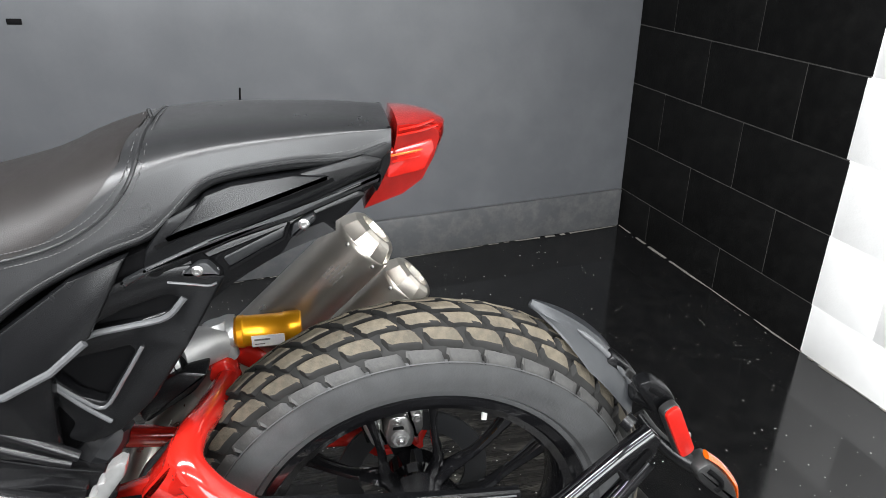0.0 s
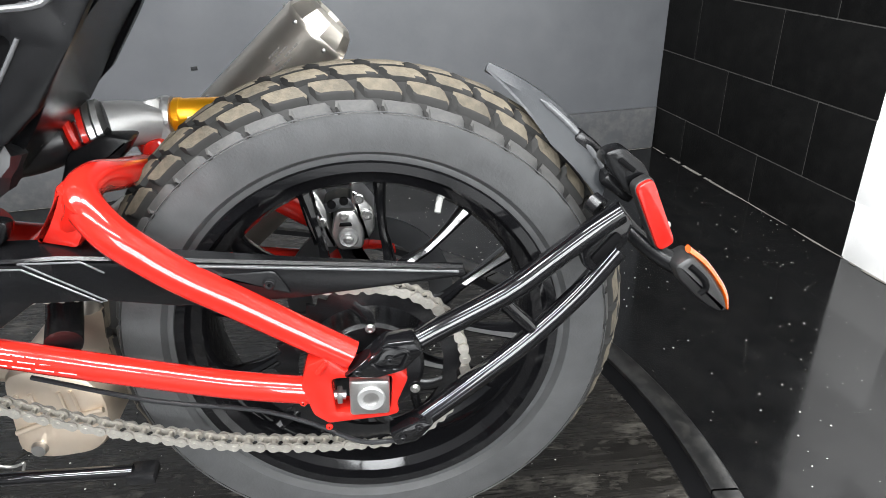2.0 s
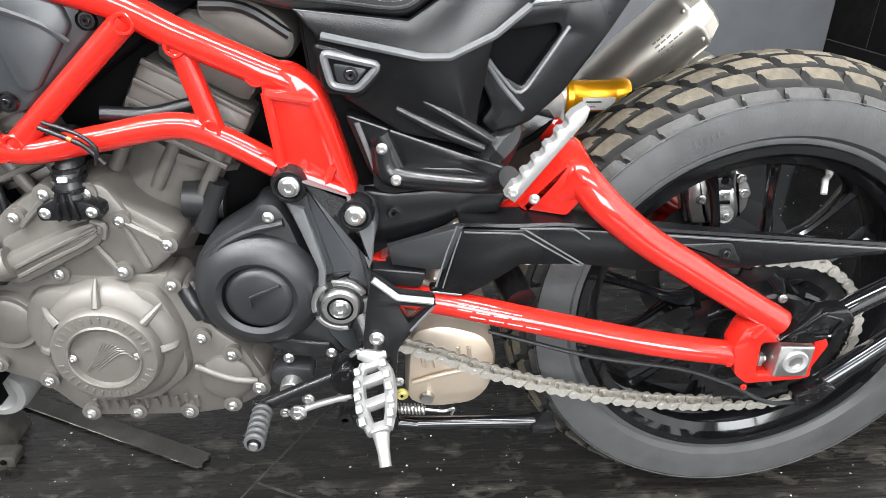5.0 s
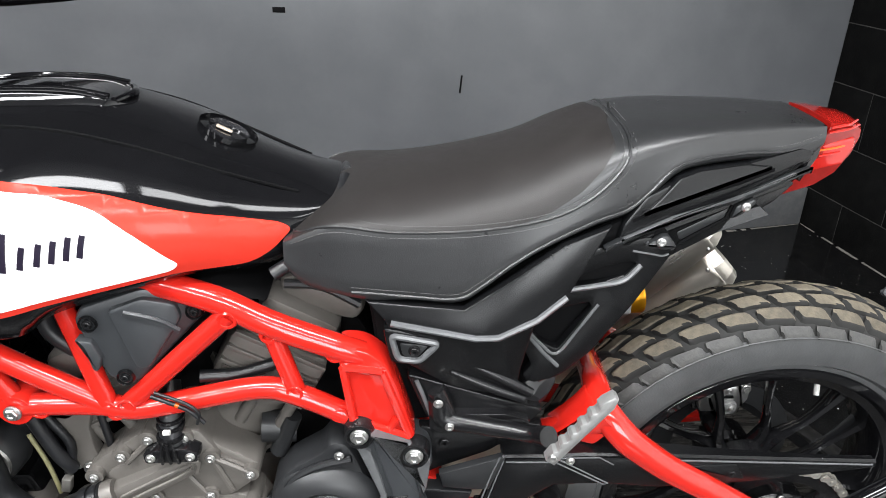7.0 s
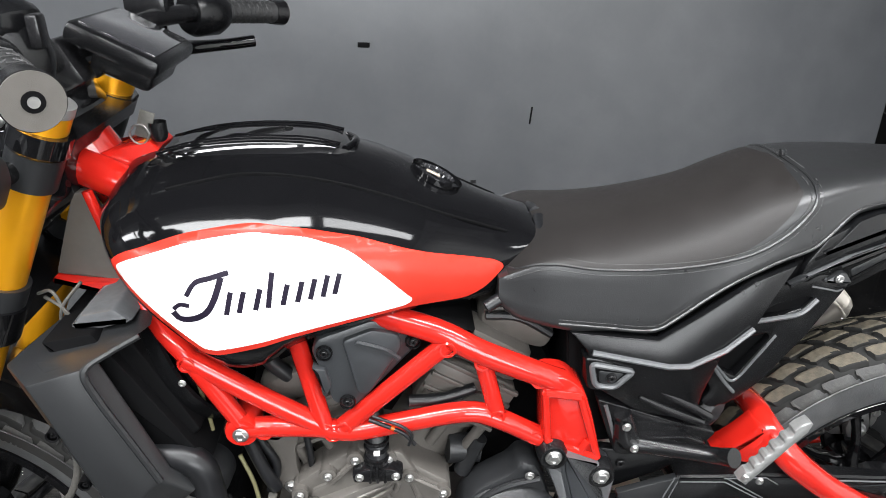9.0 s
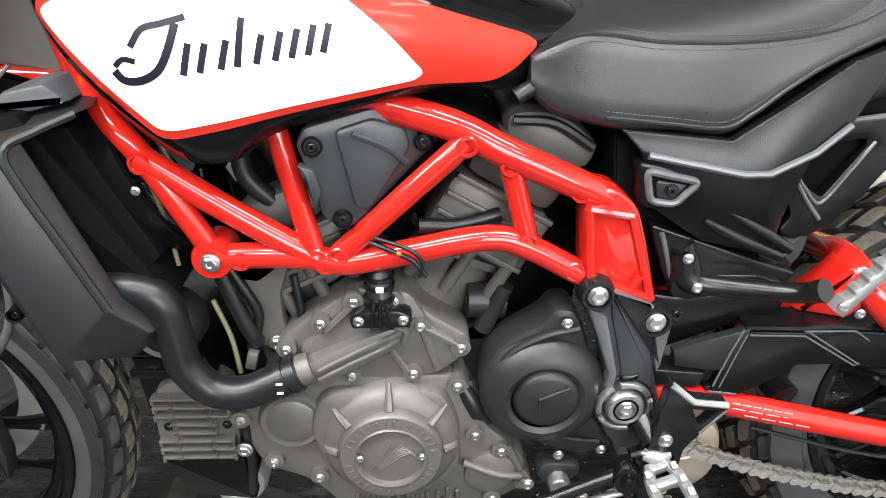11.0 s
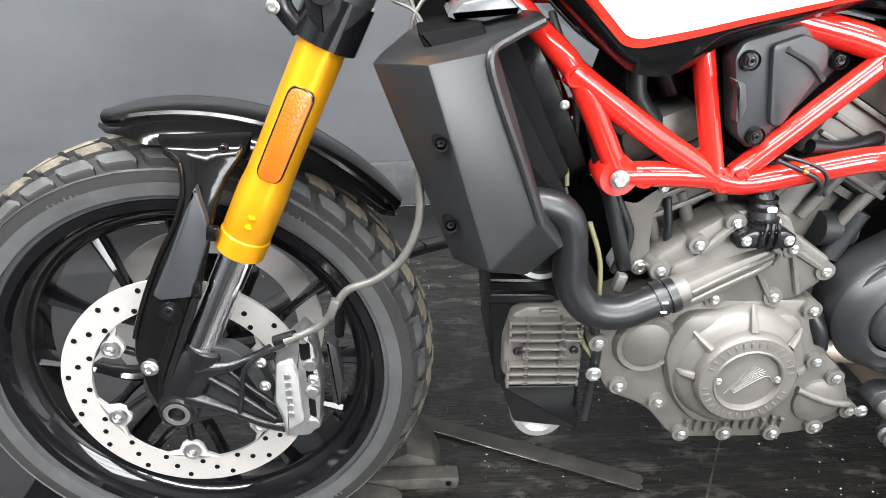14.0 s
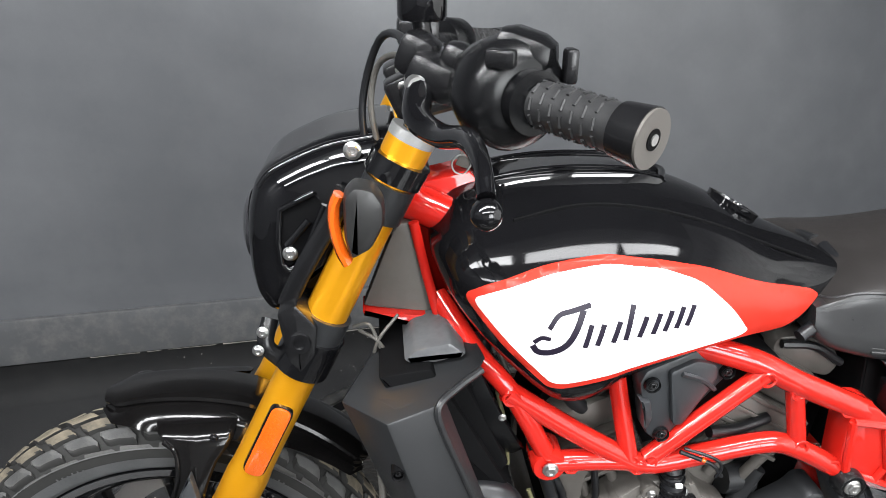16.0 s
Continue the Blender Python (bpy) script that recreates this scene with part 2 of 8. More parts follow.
def lathe(bm, prof, c=(0, 0, 0), seg=48, closed=False, m=None, a0=0.0, a1=math.tau):
    """Turns (radius, y) round the y axis through c."""
    full = abs(a1 - a0 - math.tau) < 1e-6
    m = (m or Matrix()).copy()
    m = Matrix.Translation(c) @ m
    n = seg if full else seg + 1
    rings = []
    for k in range(n):
        a = a0 + (a1 - a0) * k / seg
        rings.append([bm.verts.new(m @ Vector((r * math.cos(a), y, r * math.sin(a)))) for r, y in prof])
    q = len(prof)
    for k in range(n if full else n - 1):
        u, v = rings[k], rings[(k + 1) % n]
        for i in range(q if closed else q - 1):
            j = (i + 1) % q
            f = [u[i], u[j], v[j], v[i]]
            try:
                bm.faces.new(f)
            except ValueError:
                pass
    bmesh.ops.remove_doubles(bm, verts=bm.verts, dist=1e-6)
    return bm


def inset(poly, d):
    n = len(poly)
    area = sum(poly[i][0] * poly[(i + 1) % n][1] - poly[(i + 1) % n][0] * poly[i][1] for i in range(n))
    s = 1 if area > 0 else -1
    out = []
    for i in range(n):
        p, a, b = Vector(poly[i]), Vector(poly[i - 1]), Vector(poly[(i + 1) % n])
        u, v = (p - a).normalized(), (b - p).normalized()
        nu, nv = Vector((-u.y, u.x)) * s, Vector((-v.y, v.x)) * s
        w = nu + nv
        k = max(0.35, 1 + nu.dot(nv))
        out.append(tuple(p + w * d / k))
    return out


def prism(bm, poly, y0, y1, bev=0.003, m=None, tilt=None):
    """An outline in x and z, thick from y0 (front) to y1, its front edge rounded. tilt: adds to y by (x, z)."""
    if len(poly) > 2 and bev:
        layers = [(inset(poly, bev), y0), (inset(poly, bev * 0.3), y0 + bev * 0.3 * (1 if y1 > y0 else -1)), (poly, y0 + bev * (1 if y1 > y0 else -1)), (poly, y1)]
    else:
        layers = [(poly, y0), (poly, y1)]
    V = []
    for pl, y in layers:
        V.append([bm.verts.new((m or Matrix()) @ Vector((x, y + (tilt(x, z) if tilt else 0), z))) for x, z in pl])
    n = len(poly)
    for a, b in zip(V, V[1:]):
        for i in range(n):
            bm.faces.new((a[i], a[(i + 1) % n], b[(i + 1) % n], b[i]))
    bm.faces.new(V[0][::-1])
    bm.faces.new(V[-1])
    return bm


def box(bm, c, size, m=None, bev=0.002):
    x, y, z = (s / 2 for s in size)
    M = Matrix.Translation(c) @ (m or Matrix())
    b = min(bev, x * 0.9, y * 0.9, z * 0.9)
    vs = [(Vector((sx * x, sy * y, sz * z))) for sx in (-1, 1) for sy in (-1, 1) for sz in (-1, 1)]
    tmp = bmesh.new()
    bmesh.ops.create_cube(tmp, size=1)
    for v in tmp.verts:
        v.co = Vector((v.co.x * size[0], v.co.y * size[1], v.co.z * size[2]))
    if b > 0:
        bmesh.ops.bevel(tmp, geom=list(tmp.edges), offset=b, segments=2, affect="EDGES", profile=0.5)
    ids = {}
    for v in tmp.verts:
        ids[v] = bm.verts.new(M @ v.co)
    for f in tmp.faces:
        bm.faces.new([ids[v] for v in f.verts])
    tmp.free()
    return bm


def rounded(poly, r, n=4):
    """Rounds the corners of an outline."""
    out = []
    k = len(poly)
    for i in range(k):
        p, a, b = Vector(poly[i]), Vector(poly[i - 1]), Vector(poly[(i + 1) % k])
        d = min(r, (a - p).length * 0.45, (b - p).length * 0.45)
        u, v = p + (a - p).normalized() * d, p + (b - p).normalized() * d
        for j in range(n + 1):
            t = j / n
            out.append(tuple(u * (1 - t) ** 2 + p * 2 * t * (1 - t) + v * t * t))
    return out


def loft(bm, rings, caps=True):
    V = [[bm.verts.new(p) for p in ring] for ring in rings]
    n = len(V[0])
    for a, b in zip(V, V[1:]):
        for i in range(n):
            bm.faces.new((a[i], a[(i + 1) % n], b[(i + 1) % n], b[i]))
    if caps:
        bm.faces.new(V[0][::-1])
        bm.faces.new(V[-1])
    return bm


def lerp(table, x):
    """Reads a table of (x, value) with smooth joins."""
    if x <= table[0][0]:
        return table[0][1]
    for (a, va), (b, vb) in zip(table, table[1:]):
        if x <= b:
            t = (x - a) / (b - a)
            return va + (vb - va) * t
    return table[-1][1]


def smoothed(table):
    pts = spline([(a, 0, b) for a, b in table], 6)
    return [(p.x, p.z) for p in pts]


def mirror(pts):
    return [(x, -y, z) for x, y, z in pts]


def plate(name, poly, y0, y1, material, parent, label="", bev=0.003, r=0.004, tilt=None):
    bm = bmesh.new()
    prism(bm, rounded(poly, r, 3) if r else poly, y0, y1, bev, tilt=tilt)
    return part(name, bm, material, parent, label)


def bar(name, pts, r, material, parent, label="", seg=12, smooth=4, flat=1.0):
    bm = bmesh.new()
    tube(bm, pts, r, seg, smooth if len(pts) > 2 else 0, flat)
    return part(name, bm, material, parent, label)


def turned(name, prof, c, material, parent, label="", seg=32, m=None):
    bm = bmesh.new()
    lathe(bm, prof, c, seg, m=m)
    return part(name, bm, material, parent, label)


# ---- the room ----
H = 3.0
CORNER = Vector((1.09, 1.715, 0))
ROOM = Matrix.Translation(CORNER) @ Matrix.Rotation(radians(8.53), 4, "Z")
# in the room's own axes the corner is the origin, x runs along the back wall and y into it


def wall(name, x0, y0, x1, y1, material, label, z0=-0.06, z1=H + 0.1, category="wall"):
    bm = bmesh.new()
    box(bm, ((x0 + x1) / 2, (y0 + y1) / 2, (z0 + z1) / 2), (x1 - x0, y1 - y0, z1 - z0), bev=0)
    ob = part(name, bm, material)
    ob.matrix_basis = ROOM.copy()
    return tagged(ob, label, category, kind="structure")


wall_north = wall("wall_north", -5.6, 0, 0.2, 0.14, WALLPAINT, "smooth dark grey satin painted wall behind the motorcycle")
wall_east = wall("wall_east", -0.001, -5.6, 0.2, 0, MORTAR, "concrete block wall painted black and then white")
wall_south = wall("wall_south", -5.6, -5.74, 0.2, -5.6, GREYWALL, "plain grey wall behind the camera")
wall_west = wall("wall_west", -5.74, -5.74, -5.6, 0.14, WALLPAINT, "dark grey painted wall beyond the front wheel")
floor = wall("floor", -5.6, -5.6, 0.008, 0, FLOORPAINT, "glossy black painted floor with pale dust flakes", -0.08, -0.008, "floor")
ceiling = wall("ceiling", -5.6, -5.6, 0.008, -1.75, CEILPAINT, "plain grey ceiling of the hall", H, H + 0.1, "ceiling")
wall("ceiling_booth", -5.6, -1.75, 0.008, 0, DARKCEIL, "matt black ceiling over the display corner", H, H + 0.1, "ceiling")
bm = bmesh.new()
box(bm, (-2.8, -0.010, 0.071), (5.58, 0.020, 0.158), bev=0.005)
sk = part("baseboard", bm, SKIRT)
sk.matrix_basis = ROOM.copy()
tagged(sk, "dark painted skirting with a dusty lower edge", "baseboard", kind="structure")



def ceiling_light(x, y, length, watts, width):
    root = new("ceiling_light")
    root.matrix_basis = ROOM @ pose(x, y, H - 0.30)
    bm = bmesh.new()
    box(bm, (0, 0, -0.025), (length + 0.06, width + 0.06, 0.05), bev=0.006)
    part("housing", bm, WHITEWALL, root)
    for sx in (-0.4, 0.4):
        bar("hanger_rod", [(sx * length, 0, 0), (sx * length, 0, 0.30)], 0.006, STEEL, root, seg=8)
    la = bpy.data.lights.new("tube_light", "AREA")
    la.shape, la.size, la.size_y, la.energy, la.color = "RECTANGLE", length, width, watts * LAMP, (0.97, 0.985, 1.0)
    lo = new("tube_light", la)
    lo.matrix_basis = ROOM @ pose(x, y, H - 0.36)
    # unseen upward lamp, added to brighten the ceiling for reflections
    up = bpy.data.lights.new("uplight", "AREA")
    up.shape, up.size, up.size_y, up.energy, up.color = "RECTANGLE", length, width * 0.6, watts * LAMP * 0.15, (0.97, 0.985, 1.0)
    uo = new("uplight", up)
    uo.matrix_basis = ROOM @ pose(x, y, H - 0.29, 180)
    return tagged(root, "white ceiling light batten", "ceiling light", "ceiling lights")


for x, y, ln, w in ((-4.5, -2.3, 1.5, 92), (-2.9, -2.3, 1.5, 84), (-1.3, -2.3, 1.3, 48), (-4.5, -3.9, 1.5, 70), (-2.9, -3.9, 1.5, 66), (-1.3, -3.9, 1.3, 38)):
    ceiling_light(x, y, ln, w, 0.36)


def shop_window(x, z, width, height, watts):
    """The bright glazed front that faces the display, with its frame."""
    root = new("window_1")
    root.matrix_basis = ROOM @ pose(x, -5.6, z)
    for name, c, size in (("window_frame", (0, 0.02, height / 2), (width, 0.05, 0.06)), ("window_frame", (0, 0.02, -height / 2), (width, 0.05, 0.06)), ("window_frame", (-width / 2, 0.02, 0), (0.06, 0.05, height)), ("window_frame", (width / 2, 0.02, 0), (0.06, 0.05, height)), ("window_bar", (-width / 6, 0.02, 0), (0.05, 0.05, height)), ("window_bar", (width / 6, 0.02, 0), (0.05, 0.05, height))):
        bm = bmesh.new()
        box(bm, c, size, bev=0.004)
        part(name, bm, SATIN, root)
    la = bpy.data.lights.new("daylight", "AREA")
    la.shape, la.size, la.size_y, la.energy, la.color = "RECTANGLE", width, height, watts * LAMP, (0.95, 0.98, 1.0)
    lo = new("daylight", la)
    lo.matrix_basis = ROOM @ pose(x, -5.59, z) @ Matrix.Rotation(radians(90), 4, "X")
    return tagged(root, "wide glazed shop front with daylight", "window", kind="structure")


shop_window(-1.35, 1.60, 2.2, 1.7, 150)

# ---- turntable deck ----
TC = (-0.63, 0.0)
turntable = tagged(new("turntable"), "round display turntable with scuffed dark wood-grain vinyl", "turntable")
turntable.location = (*TC, 0)
bm = bmesh.new()
lathe(bm, [(0, 0), (1.108, 0), (1.112, -0.004), (1.112, -0.03), (0, -0.03)], seg=160, m=Matrix.Rotation(radians(90), 4, "X"))
part("deck", bm, DECK, turntable)
# flat near-black ring painted as the shade of a deeper channel
bm = bmesh.new()
lathe(bm, [(1.113, -0.0065), (1.150, -0.0065)], seg=160, m=Matrix.Rotation(radians(90), 4, "X"))
part("gap", bm, DARK, turntable)
for k in range(9):
    bm = bmesh.new()
    a = k * math.tau / 9 + 0.03
    lathe(bm, [(1.150, -0.007), (1.150, 0.002), (1.153, 0.004), (1.192, 0.003), (1.197, -0.001), (1.199, -0.007)], seg=20, m=Matrix.Rotation(radians(90), 4, "X"), a0=a + 0.0018, a1=a + math.tau / 9 - 0.0018)
    part("rim_segment", bm, RINGMAT, turntable)

# ---- motorcycle ----
bike = tagged(new("motorcycle"), "red, white and black flat-track style motorcycle standing upright", "motorcycle")
CR, CF = Vector((-0.004, 0.004, 0.347)), Vector((-1.517, 0.0, 0.328))


def crown(f):
    f = abs(f)
    return lerp(((0, 0), (0.25, 0.0035), (0.5, 0.012), (0.72, 0.027), (0.9, 0.047), (1.0, 0.066)), f)


def wheel(name, C, R, rimr, hw, blocks, rows, label):
    tyre_bm = bmesh.new()
    d = R - rimr
    left = [(rimr - 0.004, 0.76), (rimr + 0.01, 0.84), (rimr + 0.016, 0.83), (rimr + 0.2 * d, 0.95), (rimr + 0.42 * d, 1.0), (rimr + 0.60 * d, 0.985)]
    top = [(R - 0.008 - crown(f), f) for f in (0.94, 0.82, 0.66, 0.5, 0.3, 0.15)]
    prof = [(r, -f * hw) for r, f in left + top] + [(R - 0.008, 0)] + [(r, f * hw) for r, f in reversed(left + top)]
    lathe(tyre_bm, prof, C, seg=112, closed=True)
    tyre = part(name + "_tyre", tyre_bm, RUBBER, bike, "black road tyre with dusty block tread", 30)
    # groove floors painted near-black, as shade between the blocks
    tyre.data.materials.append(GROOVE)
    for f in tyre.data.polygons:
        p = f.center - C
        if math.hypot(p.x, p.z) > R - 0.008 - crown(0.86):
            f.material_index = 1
    ring = bmesh.new()
    for s in (-1, 1):
        for rr in (rimr + 0.022, rimr + 0.026, rimr + 0.62 * d):
            y = s * hw * (0.885 if rr < rimr + 0.03 else 0.99)
            lathe(ring, [(rr - 0.0008, y * 0.99), (rr, y + s * 0.0013), (rr + 0.0008, y * 0.995)], C, seg=112)
    part("sidewall_rib", ring, RUBBER, tyre)
    # raised marks on the sidewall, as plain bars
    rm = rimr + 0.40 * d
    bm = bmesh.new()
    for a0, n in ((0.9, 9), (1.9, 6), (2.75, 8), (4.3, 6), (5.2, 9)):
        for k in range(n):
            a = a0 + k * 0.026 * (0.346 / R)
            hgt = 0.007 + 0.004 * ((k * 7) % 3) / 2
            for sd in (-1,):
                vs = [bm.verts.new((C.x + r * math.cos(aa), C.y + sd * (hw * 0.999 + 0.0012), C.z + r * math.sin(aa))) for r, aa in ((rm - hgt / 2, a), (rm + hgt / 2, a + 0.003), (rm + hgt / 2, a + 0.012), (rm - hgt / 2, a + 0.009))]
                bm.faces.new(vs)
    tagged(part("sidewall_mark", bm, RUBBER, tyre), kind="stuff")
    pitch = math.tau / blocks
    for f0, f1, off, fill, mt, lean in rows:
        bm = bmesh.new()
        cols = []
        for k, along in enumerate((-0.5, -0.43, -0.16, 0.16, 0.43, 0.5)):
            a = along * pitch * fill
            corner = 0.0032 if k in (0, 5) else 0.0
            col = []
            for lift, ins in ((-0.010 if abs(f0 + f1) < 1.4 else -0.0045, 0.0), (-0.0015, 0.0), (0.0, 0.0018)):
                for f, sgn in ((f0, 1), (f1, -1)):
                    ff = f + sgn * (ins + corner) / hw
                    r = R - crown(ff) + lift
                    aa = a * (1 - ins / (pitch * fill * R) * 2) + lean * (ff - (f0 + f1) / 2)
                    wob = 0.0016 * math.sin(1.5 * k + 5 * f)
                    col.append(bm.verts.new((r * math.cos(aa), ff * hw + wob, r * math.sin(aa))))
            cols.append(col)
        for u, v in zip(cols, cols[1:]):
            for i, j in ((0, 2), (2, 4), (4, 5), (5, 3), (3, 1)):
                bm.faces.new((u[i], u[j], v[j], v[i]))
        for c in (cols[0], cols[-1]):
            bm.faces.new((c[0], c[2], c[4], c[5], c[3], c[1]))
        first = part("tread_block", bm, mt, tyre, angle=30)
        # block sides take the groove's painted shade; tops keep the tread colour
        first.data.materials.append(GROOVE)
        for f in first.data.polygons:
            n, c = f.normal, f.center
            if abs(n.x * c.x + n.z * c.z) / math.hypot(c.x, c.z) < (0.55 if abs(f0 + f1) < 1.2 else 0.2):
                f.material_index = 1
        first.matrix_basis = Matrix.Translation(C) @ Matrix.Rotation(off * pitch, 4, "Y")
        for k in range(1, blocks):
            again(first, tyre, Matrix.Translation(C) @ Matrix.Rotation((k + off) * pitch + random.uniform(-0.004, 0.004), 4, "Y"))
    # rim, hub and spokes
    rim_bm = bmesh.new()
    w = hw * 0.78
    prof = [(rimr + 0.009, -w - 0.004), (rimr + 0.007, -w - 0.007), (rimr - 0.004, -w - 0.006), (rimr - 0.010, -w + 0.004), (rimr - 0.022, -w + 0.010), (rimr - 0.030, -w * 0.55), (rimr - 0.032, 0)]
    prof = prof + [(r, -y) for r, y in reversed(prof[:-1])] + [(rimr - 0.004, w), (rimr - 0.016, 0), (rimr - 0.004, -w)]
    lathe(rim_bm, prof, C, seg=112, closed=True)
    wl = part(name + "_wheel", rim_bm, RIMBLACK, bike, label, 30)
    hub = bmesh.new()
    lathe(hub, [(0.018, -0.075), (0.040, -0.075), (0.043, -0.07), (0.045, -0.04), (0.038, -0.03), (0.036, 0.03), (0.045, 0.04), (0.045, 0.07), (0.018, 0.075)], C, seg=40, closed=True)
    part("hub", hub, RIMBLACK, wl)
    for k in range(6):
        for s in (-1, 1):
            a = k * math.tau / 6 + radians(67 if name == "rear" else 16)
            bm = bmesh.new()
            pts = []
            for t, off in ((0, 2.5), (0.28, 3.5), (0.44, 9), (0.56, 13), (0.75, 15.5), (1.0, 17)):
                r = 0.036 + t * (rimr - 0.028 - 0.036)
                aa = a + s * radians(off)
                pts.append((C.x + r * math.cos(aa), C.y + s * 0.006 - 0.012 * math.sin(t * 3.1), C.z + r * math.sin(aa)))
            tube(bm, pts, [0.010, 0.009, 0.007, 0.006, 0.0065, 0.010], 8, 4, flat=1.8)
            part("spoke", bm, RIMBLACK, wl)
    # valve
    a = 1.05 if name == "rear" else -2.6
    bm = bmesh.new()
    e = Vector((math.cos(a), 0, math.sin(a)))
    p = C + e * (rimr - 0.028)
    tube(bm, [p, p - e * 0.012, p - e * 0.03 + Vector((0.004, -0.012, 0))], [0.004, 0.0045, 0.0042], 10)
    part("valve_cap", bm, STICKER, wl, "pale valve cap")
    return tyre, wl


TAN, DRK = TREAD, TREADDARK
rear_rows = [(-0.110, 0.110, 0.0, 0.80, TAN, 0.25), (-0.415, -0.205, 0.5, 0.80, TAN, 0.22), (0.205, 0.415, 0.5, 0.80, TAN, 0.22),
             (-0.697, -0.498, 0.05, 0.80, TAN, 0.2), (0.498, 0.697, 0.05, 0.80, TAN, 0.2), (-0.93, -0.76, 0.55, 0.90, DRK, 0.16), (0.76, 0.93, 0.55, 0.90, DRK, 0.16)]
front_rows = [r if abs(r[0] + r[1]) < 0.7 else (*r[:4], DRK, r[5]) for r in rear_rows]
rear_tyre, rear_wheel = wheel("rear", CR, 0.346, 0.236, 0.074, 38, rear_rows, "black cast rear wheel with slim paired spokes")
front_tyre, front_wheel = wheel("front", CF, 0.325, 0.246, 0.060, 36, front_rows, "black cast front wheel with slim paired spokes")


def bolt(parent, x, y, z, r=0.007, material=STEEL, label="", m=None):
    """A socket head screw that faces the camera's side."""
    r *= 0.64
    key = (round(r, 4), material.name)
    if key not in BOLTS:
        bm = bmesh.new()
        if material is STEEL:
            lathe(bm, [(0.0, -r * 0.34), (r * 0.34, -r * 0.36), (r * 0.46, -r * 0.5), (r * 0.84, -r * 0.5), (r * 1.0, -r * 0.36), (r * 1.0, r * 0.1)], seg=6)
            lathe(bm, [(r * 0.8, -r * 0.02), (r * 1.16, r * 0.02), (r * 1.28, r * 0.12), (r * 1.28, r * 0.4), (0, r * 0.4)], seg=16)
        else:
            lathe(bm, [(0.0, 0.0), (r * 0.28, 0.0), (r * 0.34, -r * 0.45), (r * 0.86, -r * 0.5), (r, -r * 0.38), (r, r * 0.1), (r * 1.35, r * 0.12), (r * 1.35, r * 0.4), (0, r * 0.4)], seg=14)
        BOLTS[key] = part("bolt", bm, material, parent)
        me = BOLTS[key].data
        # socket floor painted near-black for the shade inside it
        me.materials.append(DARK)
        for f in me.polygons:
            if material is not STEEL and max(math.hypot(me.vertices[v].co.x, me.vertices[v].co.z) for v in f.vertices) < r * 0.36:
                f.material_index = 1
        ob = BOLTS[key]
    else:
        ob = again(BOLTS[key], parent, Matrix())
    ob.matrix_basis = Matrix.Translation((x, y, z)) @ (m or Matrix())
    return tagged(ob, label)


BOLTS = {}

# swingarm
SW = -0.150
bm = bmesh.new()
tube(bm, [(-0.024, SW - 0.010, 0.399), (-0.072, SW - 0.007, 0.428), (-0.109, SW - 0.004, 0.451), (-0.145, SW - 0.002, 0.474), (-0.191, SW, 0.503), (-0.224, SW + 0.002, 0.528), (-0.258, SW + 0.006, 0.558), (-0.284, SW + 0.026, 0.588), (-0.284, SW + 0.068, 0.594), (-0.276, -0.03, 0.580), (-0.268, 0.04, 0.562), (-0.262, 0.10, 0.548)], [0.0172, 0.0178, 0.0182, 0.0186, 0.0190, 0.0196, 0.0204, 0.0196, 0.0185, 0.018, 0.0172, 0.017], 20, 5)
tube(bm, [(-0.276, SW + 0.012, 0.590), (-0.294, SW + 0.026, 0.564), (-0.332, SW + 0.055, 0.536), (-0.385, SW + 0.09, 0.495)], [0.018, 0.016, 0.015, 0.015], 16, 4)
swing = part("swingarm", bm, RED, bike, "glossy red tubular steel swingarm")
plate("arm_gusset", [(-0.347, 0.537), (-0.327, 0.563), (-0.312, 0.586), (-0.302, 0.606), (-0.288, 0.596), (-0.278, 0.562), (-0.294, 0.537)], -0.132, -0.09, RED, swing, bev=0.007, r=0.006, tilt=lambda x, z: -0.45 * (x + 0.31))
for pts, r in (([(-0.05, SW - 0.008, 0.349), (-0.13, SW - 0.006, 0.361), (-0.20, SW, 0.372), (-0.324, SW + 0.004, 0.402), (-0.43, SW + 0.008, 0.429), (-0.53, SW + 0.014, 0.449)], 0.0162),
               ([(-0.05, 0.165, 0.352), (-0.20, 0.155, 0.376), (-0.324, 0.15, 0.405), (-0.53, 0.13, 0.45)], 0.0178),
               ([(-0.009, 0.165, 0.384), (-0.154, 0.158, 0.480), (-0.266, 0.14, 0.574), (-0.285, 0.12, 0.578), (-0.262, 0.10, 0.550)], 0.019)):
    bm = bmesh.new()
    tube(bm, pts, r, 18, 5)
    part("arm", bm, RED, swing)
bm = bmesh.new()
tube(bm, [(-0.52, -0.13, 0.46), (-0.52, 0.13, 0.46)], 0.028, 16)
part("pivot_tube", bm, RED, swing)
bm = bmesh.new()
tube(bm, [(-0.34, -0.13, 0.42), (-0.37, 0.0, 0.45), (-0.34, 0.13, 0.42)], 0.02, 14, 4)
part("crossmember", bm, SATIN, swing)
